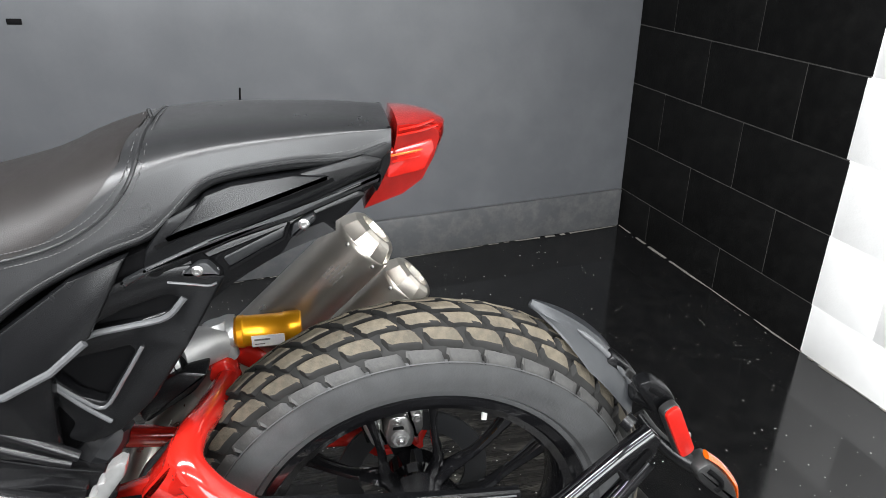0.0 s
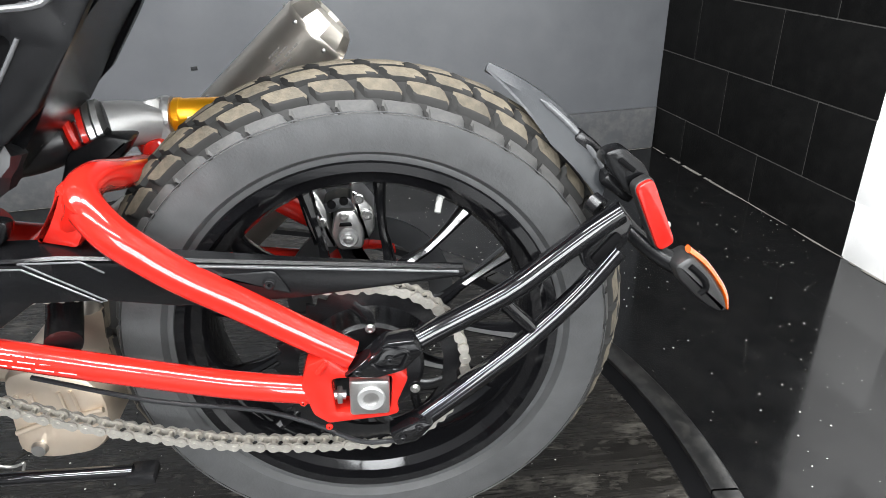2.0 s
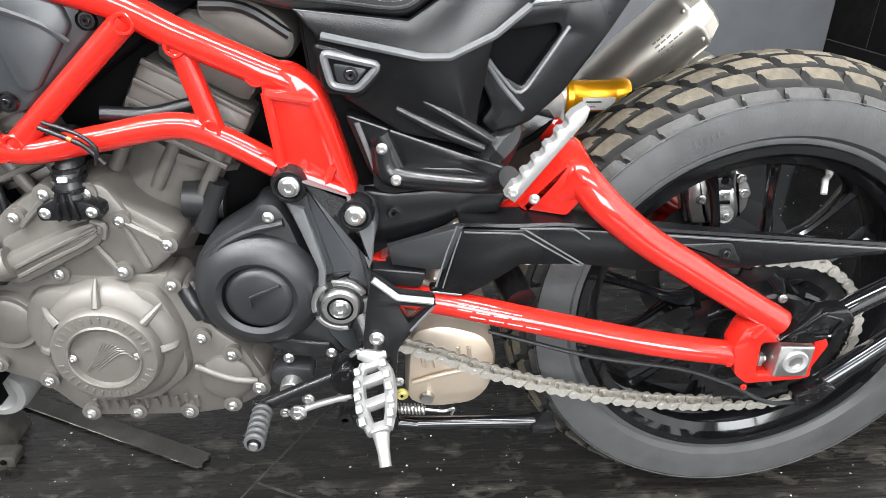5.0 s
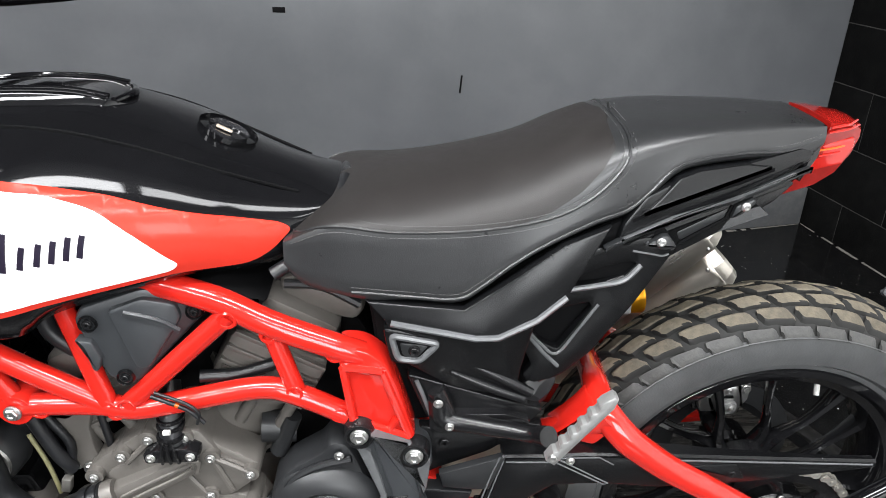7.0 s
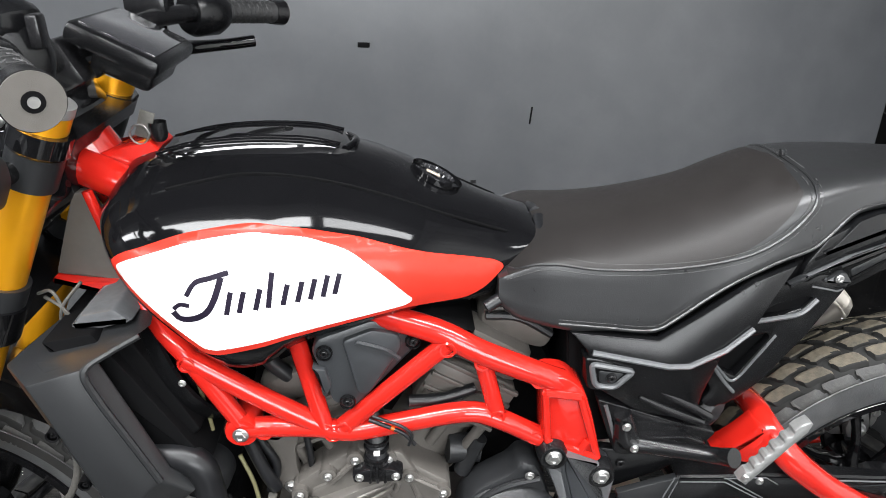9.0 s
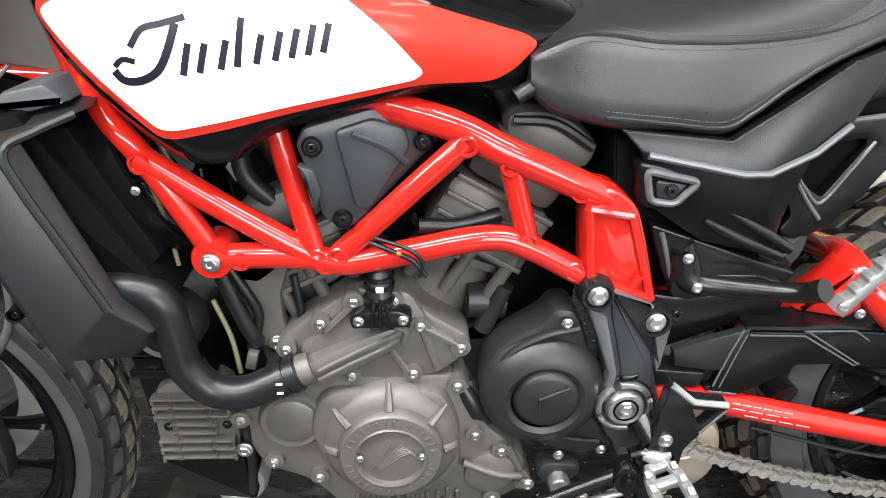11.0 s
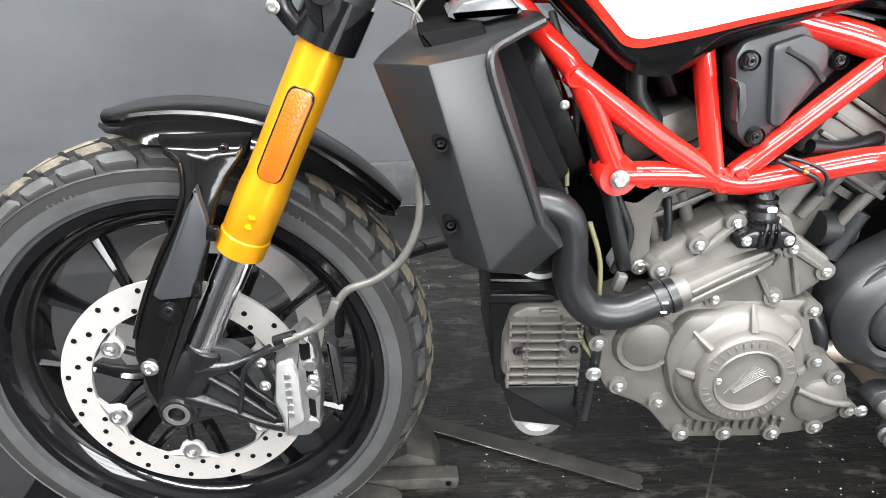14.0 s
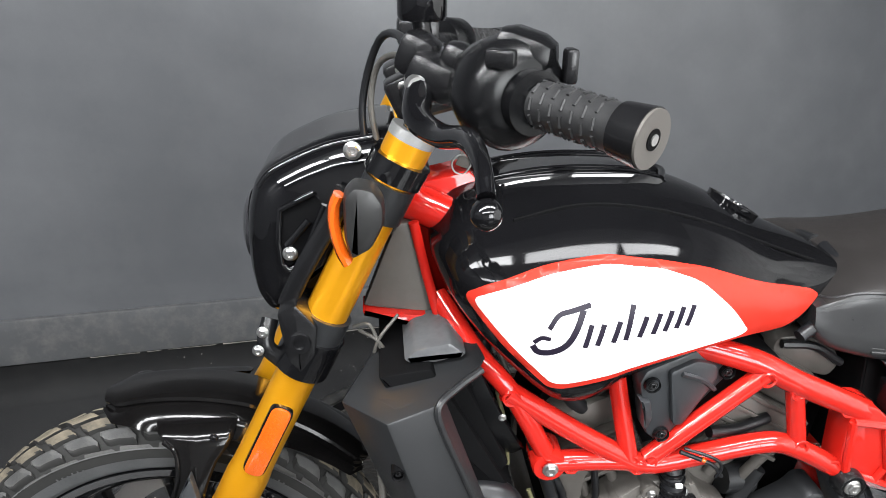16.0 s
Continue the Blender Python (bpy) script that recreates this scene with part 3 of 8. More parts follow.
def holed(name, outline, windows, y0, y1, material, parent, bev=0.002):
    """A flat plate with openings through it."""
    bm = bmesh.new()
    ed = []
    for loop in [outline] + windows:
        V = [bm.verts.new((x, y0, z)) for x, z in loop]
        ed += [bm.edges.new((a, b)) for a, b in zip(V, V[1:] + V[:1])]
    bmesh.ops.triangle_fill(bm, use_beauty=True, use_dissolve=False, edges=ed)
    rim = [e for e in bm.edges if e.is_boundary]
    ext = bmesh.ops.extrude_face_region(bm, geom=bm.faces[:])
    for v in ext["geom"]:
        if isinstance(v, bmesh.types.BMVert):
            v.co.y = y1
    rim = [e for e in rim if e.is_valid and e.is_manifold and e.calc_face_angle(0) > 0.6]
    bmesh.ops.bevel(bm, geom=rim, offset=bev, segments=2, affect="EDGES", profile=0.5)
    return part(name, bm, material, parent)


for y0, y1 in ((-0.174, -0.144), (0.150, 0.180)):
    holed("dropout", rounded([(-0.082, 0.372), (-0.074, 0.398), (-0.050, 0.408), (-0.032, 0.389), (0.030, 0.385), (0.038, 0.372), (0.024, 0.338), (0.026, 0.324), (0.014, 0.320), (-0.056, 0.316), (-0.072, 0.330)], 0.004, 3), [rounded([(-0.048, 0.378), (0.020, 0.377), (0.016, 0.331), (-0.046, 0.330)], 0.006, 3)], y0, y1, RED, swing)
bar("dropout_weld", [(-0.062, -0.1755, 0.388), (-0.051, -0.1755, 0.402)], 0.004, RED, swing, seg=8)
bm = bmesh.new()
prism(bm, rounded([(-0.030, 0.331), (0.015, 0.330), (0.017, 0.376), (-0.028, 0.378)], 0.004, 2), -0.182, -0.146, 0.003)
blk = part("axle_block", bm, STEEL, swing, "bright zinc axle adjuster block")
bm = bmesh.new()
lathe(bm, [(0, -0.174), (0.0085, -0.174), (0.009, -0.184), (0.0145, -0.185), (0.016, -0.184), (0.016, -0.17)], (-0.005, 0, 0.354), 24)
part("axle_nut", bm, ALLOY, blk)
bm = bmesh.new()
tube(bm, [(-0.034, -0.163, 0.347), (-0.056, -0.163, 0.349)], 0.0055, 10)
box(bm, (-0.041, -0.163, 0.3475), (0.006, 0.015, 0.015), bev=0.001)
part("adjuster_screw", bm, STEEL, swing)
for x, z in ((-0.082, 0.346), (-0.008, 0.390), (-0.056, 0.309)):
    bolt(swing, x, -0.172, z, 0.005, RED)
# printed warning lines on the lower arm
for k, (a, b) in enumerate(((0.02, 0.10), (0.02, 0.15), (0.035, 0.17))):
    bm = bmesh.new()
    x0, x1 = -0.44 + a, -0.44 + b
    for j in range(6):
        xa, xb = x0 + (x1 - x0) * j / 6, x0 + (x1 - x0) * (j + 0.8) / 6
        z = 0.442 - k * 0.0062
        yy = SW - 0.0085 - 0.0018 * k
        vs = [bm.verts.new((x, yy, z + 0.255 * (-0.44 - x) + dz)) for x, dz in ((xa, 0), (xb, 0), (xb, 0.0016), (xa, 0.0016))]
        bm.faces.new(vs)
    part("print_line", bm, PALEPRINT, swing)

# chain guard
GY = -0.151
guard = plate("chain_guard", [(-0.320, 0.5305), (-0.20, 0.520), (0.106, 0.489), (0.109, 0.479), (-0.080, 0.467), (-0.202, 0.468), (-0.276, 0.481), (-0.320, 0.483)], GY, GY + 0.014, PLASTIC, bike, "black plastic chain guard with bevelled lines", bev=0.003, r=0, tilt=lambda x, z: 0.012 * (x + 0.32) / 0.43)
plate("guard_leg", [(-0.446, 0.452), (-0.416, 0.532), (-0.354, 0.529), (-0.318, 0.5305), (-0.318, 0.483), (-0.347, 0.484), (-0.386, 0.457), (-0.412, 0.444)], GY, GY + 0.014, PLASTIC, guard, bev=0.002, r=0)
plate("guard_foot", [(-0.452, 0.455), (-0.405, 0.452), (-0.425, 0.428), (-0.455, 0.424)], GY + 0.004, GY + 0.016, PLASTIC, guard, bev=0.003, r=0.004)
plate("guard_wing", [(-0.500, 0.511), (-0.495, 0.488), (-0.456, 0.481), (-0.434, 0.480), (-0.412, 0.537)], GY - 0.001, GY + 0.010, SHROUD, guard, bev=0.003, r=0)
bm = bmesh.new()
loft(bm, [[(x, y, z), (x, y + 0.003, z + 0.003), (x, yi, z + rise), (x, yi, z + rise - 0.004), (x, y + 0.004, z - 0.004)] for x, y, z, yi, rise in ((-0.418, GY, 0.535, -0.112, 0.006), (-0.354, GY, 0.532, -0.108, 0.006), (-0.309, GY, 0.533, -0.110, 0.005), (-0.20, GY + 0.0035, 0.522, -0.124, 0.003), (-0.09, GY + 0.0065, 0.510, -0.128, 0.002), (0.105, GY + 0.012, 0.489, -0.130, 0.001))])
part("guard_top", bm, PLASTIC, guard)
# highlights on the guard's bevels, drawn as pale bars
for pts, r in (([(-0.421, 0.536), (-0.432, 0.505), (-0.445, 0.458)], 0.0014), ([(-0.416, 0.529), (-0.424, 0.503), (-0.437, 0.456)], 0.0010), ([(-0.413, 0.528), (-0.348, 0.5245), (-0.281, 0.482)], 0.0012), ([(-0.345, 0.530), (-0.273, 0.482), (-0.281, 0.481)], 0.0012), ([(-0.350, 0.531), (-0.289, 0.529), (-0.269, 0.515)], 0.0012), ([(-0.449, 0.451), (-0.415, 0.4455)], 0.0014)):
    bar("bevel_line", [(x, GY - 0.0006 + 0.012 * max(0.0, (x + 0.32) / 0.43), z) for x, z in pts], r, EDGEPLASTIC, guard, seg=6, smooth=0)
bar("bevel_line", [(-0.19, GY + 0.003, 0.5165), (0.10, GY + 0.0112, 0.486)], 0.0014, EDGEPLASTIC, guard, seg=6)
plate("mount_boss", [(-0.165, 0.504), (-0.098, 0.505), (-0.082, 0.475), (-0.112, 0.468)], GY + 0.003, GY + 0.02, PLASTIC, guard, bev=0.003, r=0.006)
bolt(guard, -0.105, GY + 0.001, 0.490, 0.0085, SATIN)

# tank
top_t = smoothed([(-1.150, 0.935), (-1.12, 0.970), (-1.06, 0.986), (-0.98, 0.992), (-0.90, 0.988), (-0.84, 0.972), (-0.79, 0.953), (-0.748, 0.932), (-0.70, 0.909), (-0.612, 0.872)])
bot_t = smoothed([(-1.150, 0.905), (-1.130, 0.872), (-1.095, 0.832), (-1.03, 0.768), (-0.995, 0.749), (-0.955, 0.754), (-0.925, 0.775), (-0.857, 0.794), (-0.776, 0.808), (-0.71, 0.802), (-0.67, 0.811), (-0.635, 0.842), (-0.612, 0.862)])
wid_t = smoothed([(-1.150, 0.090), (-1.13, 0.140), (-1.10, 0.172), (-1.06, 0.186), (-1.01, 0.190), (-0.94, 0.186), (-0.87, 0.175), (-0.784, 0.156), (-0.72, 0.128), (-0.665, 0.100), (-0.612, 0.070)])


def tank_y(x, z):
    zt, zb, w = lerp(top_t, x), lerp(bot_t, x), lerp(wid_t, x)
    zc = zb + 0.36 * (zt - zb)
    if z >= zc:
        u = min(1, (z - zc) / (zt - zc))
        return w * max(0, 1 - u ** 2.0) ** (1 / 1.8)
    u = min(1, (zc - z) / max(1e-4, zc - zb))
    return w * (1 - 0.10 * u ** 2.2)


def tank_ring(x, n=18):
    zt, zb = lerp(top_t, x), lerp(bot_t, x)
    zc = zb + 0.36 * (zt - zb)
    half = [(0.0, zb)] + [(tank_y(x, zb + (zc - zb) * k / 5) * (1 if k else 0.97), zb + (zc - zb) * k / 5) for k in range(0, 6)]
    for k in range(1, n):
        u = math.sin(k / n * math.pi / 2)
        half.append((tank_y(x, zc + u * (zt - zc)), zc + u * (zt - zc)))
    half.append((0.0, zt))
    left = [(x, -y, z) for y, z in half]
    right = [(x, y, z) for y, z in half[-2:0:-1]]
    return left + right


bm = bmesh.new()
xs = [-1.150 + 0.538 * k / 55 for k in range(56)]
loft(bm, [tank_ring(x) for x in xs])
tank = part("fuel_tank", bm, TANKBLACK, bike, "gloss black fuel tank with a white and red side panel", 50)


def tank_patch(name, poly, off, material, label=""):
    """A thin lacquer panel that follows the tank's side."""
    bm = bmesh.new()
    bm.faces.new([bm.verts.new((x, 0, z)) for x, z in poly])
    bmesh.ops.triangulate(bm, faces=bm.faces)
    for ax, lo, hi, st in (((1, 0, 0), -1.16, -0.60, 0.012), ((0, 0, 1), 0.72, 1.03, 0.012)):
        q = lo
        while q < hi:
            bmesh.ops.bisect_plane(bm, geom=bm.verts[:] + bm.edges[:] + bm.faces[:], plane_co=tuple(a * q for a in ax), plane_no=ax)
            q += st
    for v in bm.verts:
        v.co.y = -tank_y(v.co.x, v.co.z) - off
    ext = bmesh.ops.extrude_face_region(bm, geom=bm.faces[:])
    for v in ext["geom"]:
        if isinstance(v, bmesh.types.BMVert):
            v.co.y += off + 0.004
    return part(name, bm, material, tank, label, 60)


red_poly = rounded([(-1.121, 0.890), (-1.100, 0.906), (-1.04, 0.922), (-0.96, 0.930), (-0.90, 0.924), (-0.84, 0.911), (-0.75, 0.880), (-0.678, 0.856), (-0.665, 0.847), (-0.690, 0.824), (-0.714, 0.814), (-0.785, 0.818), (-0.90, 0.799), (-1.010, 0.778), (-1.024, 0.780), (-1.075, 0.832)], 0.016, 4)
white_poly = rounded([(-1.112, 0.889), (-1.092, 0.900), (-1.035, 0.914), (-0.96, 0.922), (-0.90, 0.917), (-0.852, 0.900), (-0.812, 0.866), (-0.781, 0.830), (-0.790, 0.823), (-0.90, 0.806), (-1.009, 0.787), (-1.022, 0.789), (-1.068, 0.837)], 0.016, 4)
tank_patch("red_panel", red_poly, 0.0016, TANKRED, "red lacquer flash")
tank_patch("white_panel", white_poly, 0.0030, WHITE, "white lacquer panel with dark script-like strokes")

# seat
s_top = smoothed([(-0.675, 0.838), (-0.64, 0.862), (-0.60, 0.878), (-0.532, 0.887), (-0.459, 0.900), (-0.392, 0.916), (-0.345, 0.935), (-0.310, 0.945), (-0.272, 0.952), (-0.207, 0.956), (-0.093, 0.953), (-0.035, 0.946)])
s_bot = smoothed([(-0.675, 0.803), (-0.655, 0.783), (-0.616, 0.772), (-0.577, 0.764), (-0.533, 0.764), (-0.476, 0.758), (-0.449, 0.773), (-0.417, 0.798), (-0.378, 0.822), (-0.322, 0.846), (-0.281, 0.858), (-0.254, 0.876), (-0.224, 0.902), (-0.196, 0.909), (-0.142, 0.912), (-0.109, 0.911), (-0.075, 0.906), (-0.05, 0.909), (-0.035, 0.920)])
s_wid = smoothed([(-0.675, 0.122), (-0.64, 0.130), (-0.60, 0.134), (-0.50, 0.136), (-0.40, 0.131), (-0.30, 0.117), (-0.20, 0.094), (-0.10, 0.073), (-0.035, 0.060)])
s_seam = smoothed([(-0.675, 0.836), (-0.619, 0.858), (-0.547, 0.850), (-0.452, 0.850), (-0.388, 0.860), (-0.335, 0.885), (-0.29, 0.915), (-0.20, 0.938), (-0.035, 0.943)])


def seat_exp(x):
    return lerp(((-0.50, 0.95), (-0.30, 0.66)), x), lerp(((-0.50, 1.2), (-0.30, 1.05)), x)


def seat_ring(x):
    zt, zb, w, zs = lerp(s_top, x), lerp(s_bot, x), lerp(s_wid, x), lerp(s_seam, x)
    half = [(0, zb), (w * 0.6, zb), (w * 0.93, zb - 0.001), (w * 0.985, zb + 0.004), (w, zb + 0.012)]
    zs = max(zs, zb + 0.02)
    for k in range(1, 5):
        half.append((w * (1 - 0.05 * k / 4), zb + 0.012 + (zs - zb - 0.012) * k / 4))
    for k in range(1, 12):
        t = k / 12 * math.pi / 2
        ec, es = seat_exp(x)
        half.append((w * 0.95 * math.cos(t) ** ec, zs + (zt - zs) * math.sin(t) ** es))
    half.append((0, zt))
    return [(x, -y, z) for y, z in half] + [(x, y, z) for y, z in half[-2:0:-1]]


bm = bmesh.new()
loft(bm, [seat_ring(-0.675 + 0.640 * k / 60) for k in range(61)])
seat = part("seat", bm, LEATHER, bike, "black vinyl saddle with grey double stitching", 55)

# frame
FY = -0.142
FR = [([(-0.84, -0.118, 0.796), (-0.754, FY + 0.008, 0.774), (-0.697, FY, 0.746), (-0.622, FY, 0.711), (-0.592, FY + 0.004, 0.696)], 0.0164),
      ([(-1.004, FY, 0.640), (-0.955, FY, 0.640), (-0.905, FY, 0.637), (-0.865, FY, 0.629), (-0.80, FY, 0.640), (-0.717, FY, 0.654), (-0.674, FY, 0.643), (-0.614, FY, 0.609)], 0.0142),
      ([(-1.14, -0.06, 0.84), (-1.095, -0.12, 0.788), (-1.055, FY, 0.745), (-1.006, FY, 0.650)], 0.0128),
      ([(-1.062, FY, 0.750), (-0.974, FY, 0.686), (-0.888, FY, 0.630)], 0.0142),
      ([(-0.931, -0.130, 0.785), (-0.899, FY - 0.002, 0.642)], 0.0120),
      ([(-0.740, FY, 0.760), (-0.874, FY, 0.638)], 0.0128),
      ([(-0.696, FY, 0.738), (-0.673, FY, 0.648)], 0.0118),
      ([(-0.84, -0.118, 0.796), (-0.97, FY + 0.05, 0.80), (-1.12, -0.05, 0.86)], 0.0164)]
bm = bmesh.new()
tube(bm, [(-1.19, 0, 0.99), (-1.10, 0, 0.82)], 0.034, 20)
prism(bm, [(-1.19, 0.97), (-1.10, 0.99), (-1.02, 0.90), (-1.05, 0.80), (-1.10, 0.80)], -0.03, 0.03, 0.004)
frame_ob = part("trellis_frame", bm, RED, bike, "glossy red tubular trellis frame")
for pts, r in FR:
    for q in (pts, mirror(pts)):
        bm = bmesh.new()
        tube(bm, q, r, 16, 4 if len(q) > 2 else 0)
        part("frame_tube", bm, RED, frame_ob)
for s in (1, -1):
    bm = bmesh.new()
    prism(bm, rounded([(-0.620, 0.714), (-0.588, 0.712), (-0.562, 0.690), (-0.548, 0.648), (-0.528, 0.572), (-0.552, 0.572), (-0.612, 0.604)], 0.012, 4), s * (FY - 0.012), s * (FY + 0.03), 0.004)
    part("pivot_plate", bm, RED, frame_ob)
    yy = s * (FY - 0.014)
    for pa, pb in (((-0.614, 0.690), (-0.568, 0.682)), ((-0.568, 0.682), (-0.537, 0.582)), ((-0.537, 0.582), (-0.606, 0.612)), ((-0.606, 0.612), (-0.614, 0.690)), ((-0.562, 0.592), (-0.552, 0.612))):
        bm = bmesh.new()
        tube(bm, [(pa[0], yy, pa[1]), (pb[0], yy, pb[1])], 0.0052, 8)
        part("panel_rim", bm, RED, frame_ob)
for x, z, r in ((-0.897, 0.640, 0.015), (-0.874, 0.640, 0.0155), (-0.888, 0.632, 0.016), (-0.696, 0.735, 0.0145), (-0.674, 0.652, 0.0145), (-0.740, 0.757, 0.0155), (-1.058, 0.746, 0.016), (-0.975, 0.638, 0.015), (-0.622, 0.708, 0.018), (-0.622, 0.616, 0.0155)):
    bm = bmesh.new()
    tube(bm, [(x + 0.6 * r * math.cos(a), FY - 0.011, z + 0.6 * r * math.sin(a)) for a in [k * math.tau / 12 for k in range(12)]], 0.0022, 6, closed=True)
    for v in bm.verts:
        v.co += Vector((noise.noise(v.co * 300), 0, noise.noise(v.co * 300 + Vector((5, 5, 5))))) * 0.001
    part("weld_bead", bm, RED, frame_ob)
bm = bmesh.new()
lathe(bm, [(0, FY - 0.012), (0.020, FY - 0.012), (0.022, FY - 0.008), (0.022, FY + 0.03)], (-1.004, 0, 0.640), 28)
part("mount_boss", bm, RED, frame_ob)
bolt(frame_ob, -1.004, FY - 0.018, 0.640, 0.0125, STEEL, "large bright frame bolt")

# fork
FA, FB = Vector((-1.184, 0, 1.028)), Vector((-1.421, 0, 0.538))
fd = (FB - FA).normalized()
fork = tagged(new("front_fork"), "gold upside-down fork with chrome sliders")
fork.parent = bike


def on_fork(t, y=0.0, out=0.0):
    """A point t metres down the fork from its top; out: ahead of its line."""
    n = Vector((fd.z, 0, -fd.x))
    p = FA + fd * t + n * out
    return Vector((p.x, y, p.z))


LF = (FB - FA).length
for s in (-1, 1):
    y = s * 0.102
    bm = bmesh.new()
    tube(bm, [on_fork(t, y) for t in (-0.022, 0.04, 0.2, LF - 0.14, LF - 0.10, LF - 0.080, LF - 0.030, LF - 0.0285, LF - 0.0255, LF - 0.024, LF - 0.0015, LF)], [0.0255, 0.0255, 0.0255, 0.0255, 0.0262, 0.0282, 0.0282, 0.0276, 0.0276, 0.0288, 0.0288, 0.0276], 32)
    part("fork_tube", bm, GOLD, fork, "gold anodised fork tube")
    bm = bmesh.new()
    tube(bm, [on_fork(t, y) for t in (LF - 0.02, LF + 0.165)], 0.0205, 28)
    part("slider", bm, CHROME, fork, "chrome fork slider")
    bm = bmesh.new()
    tube(bm, [on_fork(t, y) for t in (LF + 0.145, LF + 0.15, LF + 0.20, LF + 0.235)], [0.023, 0.026, 0.027, 0.024], 24)
    tube(bm, [(CF.x, y - 0.022, CF.z), (CF.x, y + 0.022, CF.z)], 0.024, 24)
    tube(bm, [(-1.474, y, 0.414), (-1.475, y, 0.411), (-1.481, y, 0.400), (-1.503, y, 0.354), (-1.516, y, 0.330)], [0.022, 0.0265, 0.0275, 0.0275, 0.0235], 24)
    part("axle_casting", bm, SATIN, fork, "black cast fork foot")


def strip(pts, w):
    """The outline of a band of width w along points in x and z."""
    P = [Vector(p) for p in pts]
    L, Rr = [], []
    for i, p in enumerate(P):
        t = (P[min(i + 1, len(P) - 1)] - P[max(i - 1, 0)]).normalized()
        n = Vector((-t.y, t.x)) * w / 2
        L.append(tuple(p + n))
        Rr.append(tuple(p - n))
    return L + Rr[::-1]


# seat details: top panel edge, seams and stitches
def seat_y(x, z):
    """Half width of the seat at a height."""
    zt, zb, w, zs = lerp(s_top, x), lerp(s_bot, x), lerp(s_wid, x), lerp(s_seam, x)
    if z <= zs:
        return w * (1 - 0.05 * max(0, (z - zb) / max(0.01, zs - zb)))
    ec, es = seat_exp(x)
    u = min(1, ((z - zs) / max(0.004, zt - zs))) ** (1 / es)
    return w * 0.95 * max(0, math.cos(math.asin(u))) ** ec


seam_main = [(-0.668, 0.842), (-0.619, 0.859), (-0.547, 0.851), (-0.452, 0.851), (-0.374, 0.861), (-0.326, 0.882), (-0.294, 0.912), (-0.281, 0.940), (-0.284, 0.962)]
seam_low = [(-0.60, 0.779), (-0.533, 0.772), (-0.478, 0.767), (-0.449, 0.782), (-0.417, 0.806), (-0.378, 0.830), (-0.322, 0.854), (-0.281, 0.866), (-0.258, 0.883), (-0.228, 0.910), (-0.196, 0.918), (-0.142, 0.921), (-0.085, 0.919), (-0.04, 0.929)]
for s in (-1, 1):
    for name, line in (("seam", seam_main), ("hem", seam_low)):
        P = [p for p in spline([(x, 0, z) for x, z in line], 8)]
        Q = [Vector((p.x, s * (seat_y(p.x, p.z) + 0.0006), p.z)) for p in P]
        bar(name, Q, 0.0021, LEATHER, seat, seg=6, smooth=0)
        bm = bmesh.new()
        for off in ((0.0065, -0.0065) if name == "seam" else (0.006,)):
            acc = 0.0
            for a, b in zip(P, P[1:]):
                L = (b - a).length
                n = Vector((-(b - a).z, 0, (b - a).x)).normalized() * off
                k = acc
                while k < L:
                    p, q = a + (b - a) * (k / L) + n, a + (b - a) * (min(L, k + 0.0026) / L) + n
                    pts = [Vector((v.x, s * (seat_y(v.x, v.z) + 0.0008), v.z)) for v in (p, q)]
                    tube(bm, pts, 0.0006, 4)
                    k += 0.0044
                acc = k - L
        tagged(part("stitching", bm, THREAD, seat, "grey thread stitches"), kind="stuff")
bm = bmesh.new()
rows_top = []
for k in range(48):
    x = -0.664 + (0.374) * k / 47
    zt, zs = lerp(s_top, x), lerp(s_seam, x)
    # the top panel ends in a round back edge
    lim = lerp(((-0.664, 1.0), (-0.38, 1.0), (-0.338, 0.93), (-0.313, 0.80), (-0.296, 0.55), (-0.290, 0.05)), x)
    row = []
    ec, es = seat_exp(x)
    for j in range(-12, 13):
        t = (1 - abs(j) / 12 * lim) * math.pi / 2 * 0.985 + 0.02
        y = lerp(s_wid, x) * 0.95 * max(0, math.cos(min(t, math.pi / 2))) ** ec * (1 if j > 0 else -1)
        row.append(bm.verts.new((x, y, zs + (zt - zs) * math.sin(min(t, math.pi / 2)) ** es + 0.0009)))
    rows_top.append(row)
for a, b in zip(rows_top, rows_top[1:]):
    for i in range(24):
        bm.faces.new((a[i], a[i + 1], b[i + 1], b[i]))
part("seat_top", bm, LEATHERTOP, seat, "brownish textured vinyl seat top", 60)

# tail and side covers
cover = tagged(new("side_cover"), "black moulded side cover and tail rail")
cover.parent = bike


def lean(x, z):
    return lerp(((-0.45, 0.0), (-0.30, 0.022), (-0.20, 0.045), (-0.05, 0.078)), x)


def both(name, poly, y0, y1, material, parent, label="", bev=0.003, r=0.004):
    for s in (-1, 1):
        bm = bmesh.new()
        prism(bm, rounded(poly, r, 3), y0, y1, bev, tilt=lean)
        if s > 0:
            for v in bm.verts:
                v.co.y = -v.co.y
        part(name, bm, material, parent, label)


both("tail_rail", [(-0.262, 0.880), (-0.215, 0.900), (-0.15, 0.906), (-0.065, 0.921), (-0.045, 0.914), (-0.05, 0.902), (-0.20, 0.847), (-0.278, 0.818), (-0.292, 0.826), (-0.285, 0.850)], -0.143, -0.11, PLASTIC, cover, bev=0.004)
both("tail_panel", [(-0.266, 0.859), (-0.245, 0.877), (-0.224, 0.900), (-0.198, 0.907), (-0.139, 0.909), (-0.101, 0.902), (-0.141, 0.889), (-0.197, 0.878), (-0.250, 0.865)], -0.147, -0.13, PLASTIC, cover, bev=0.003, r=0.003)
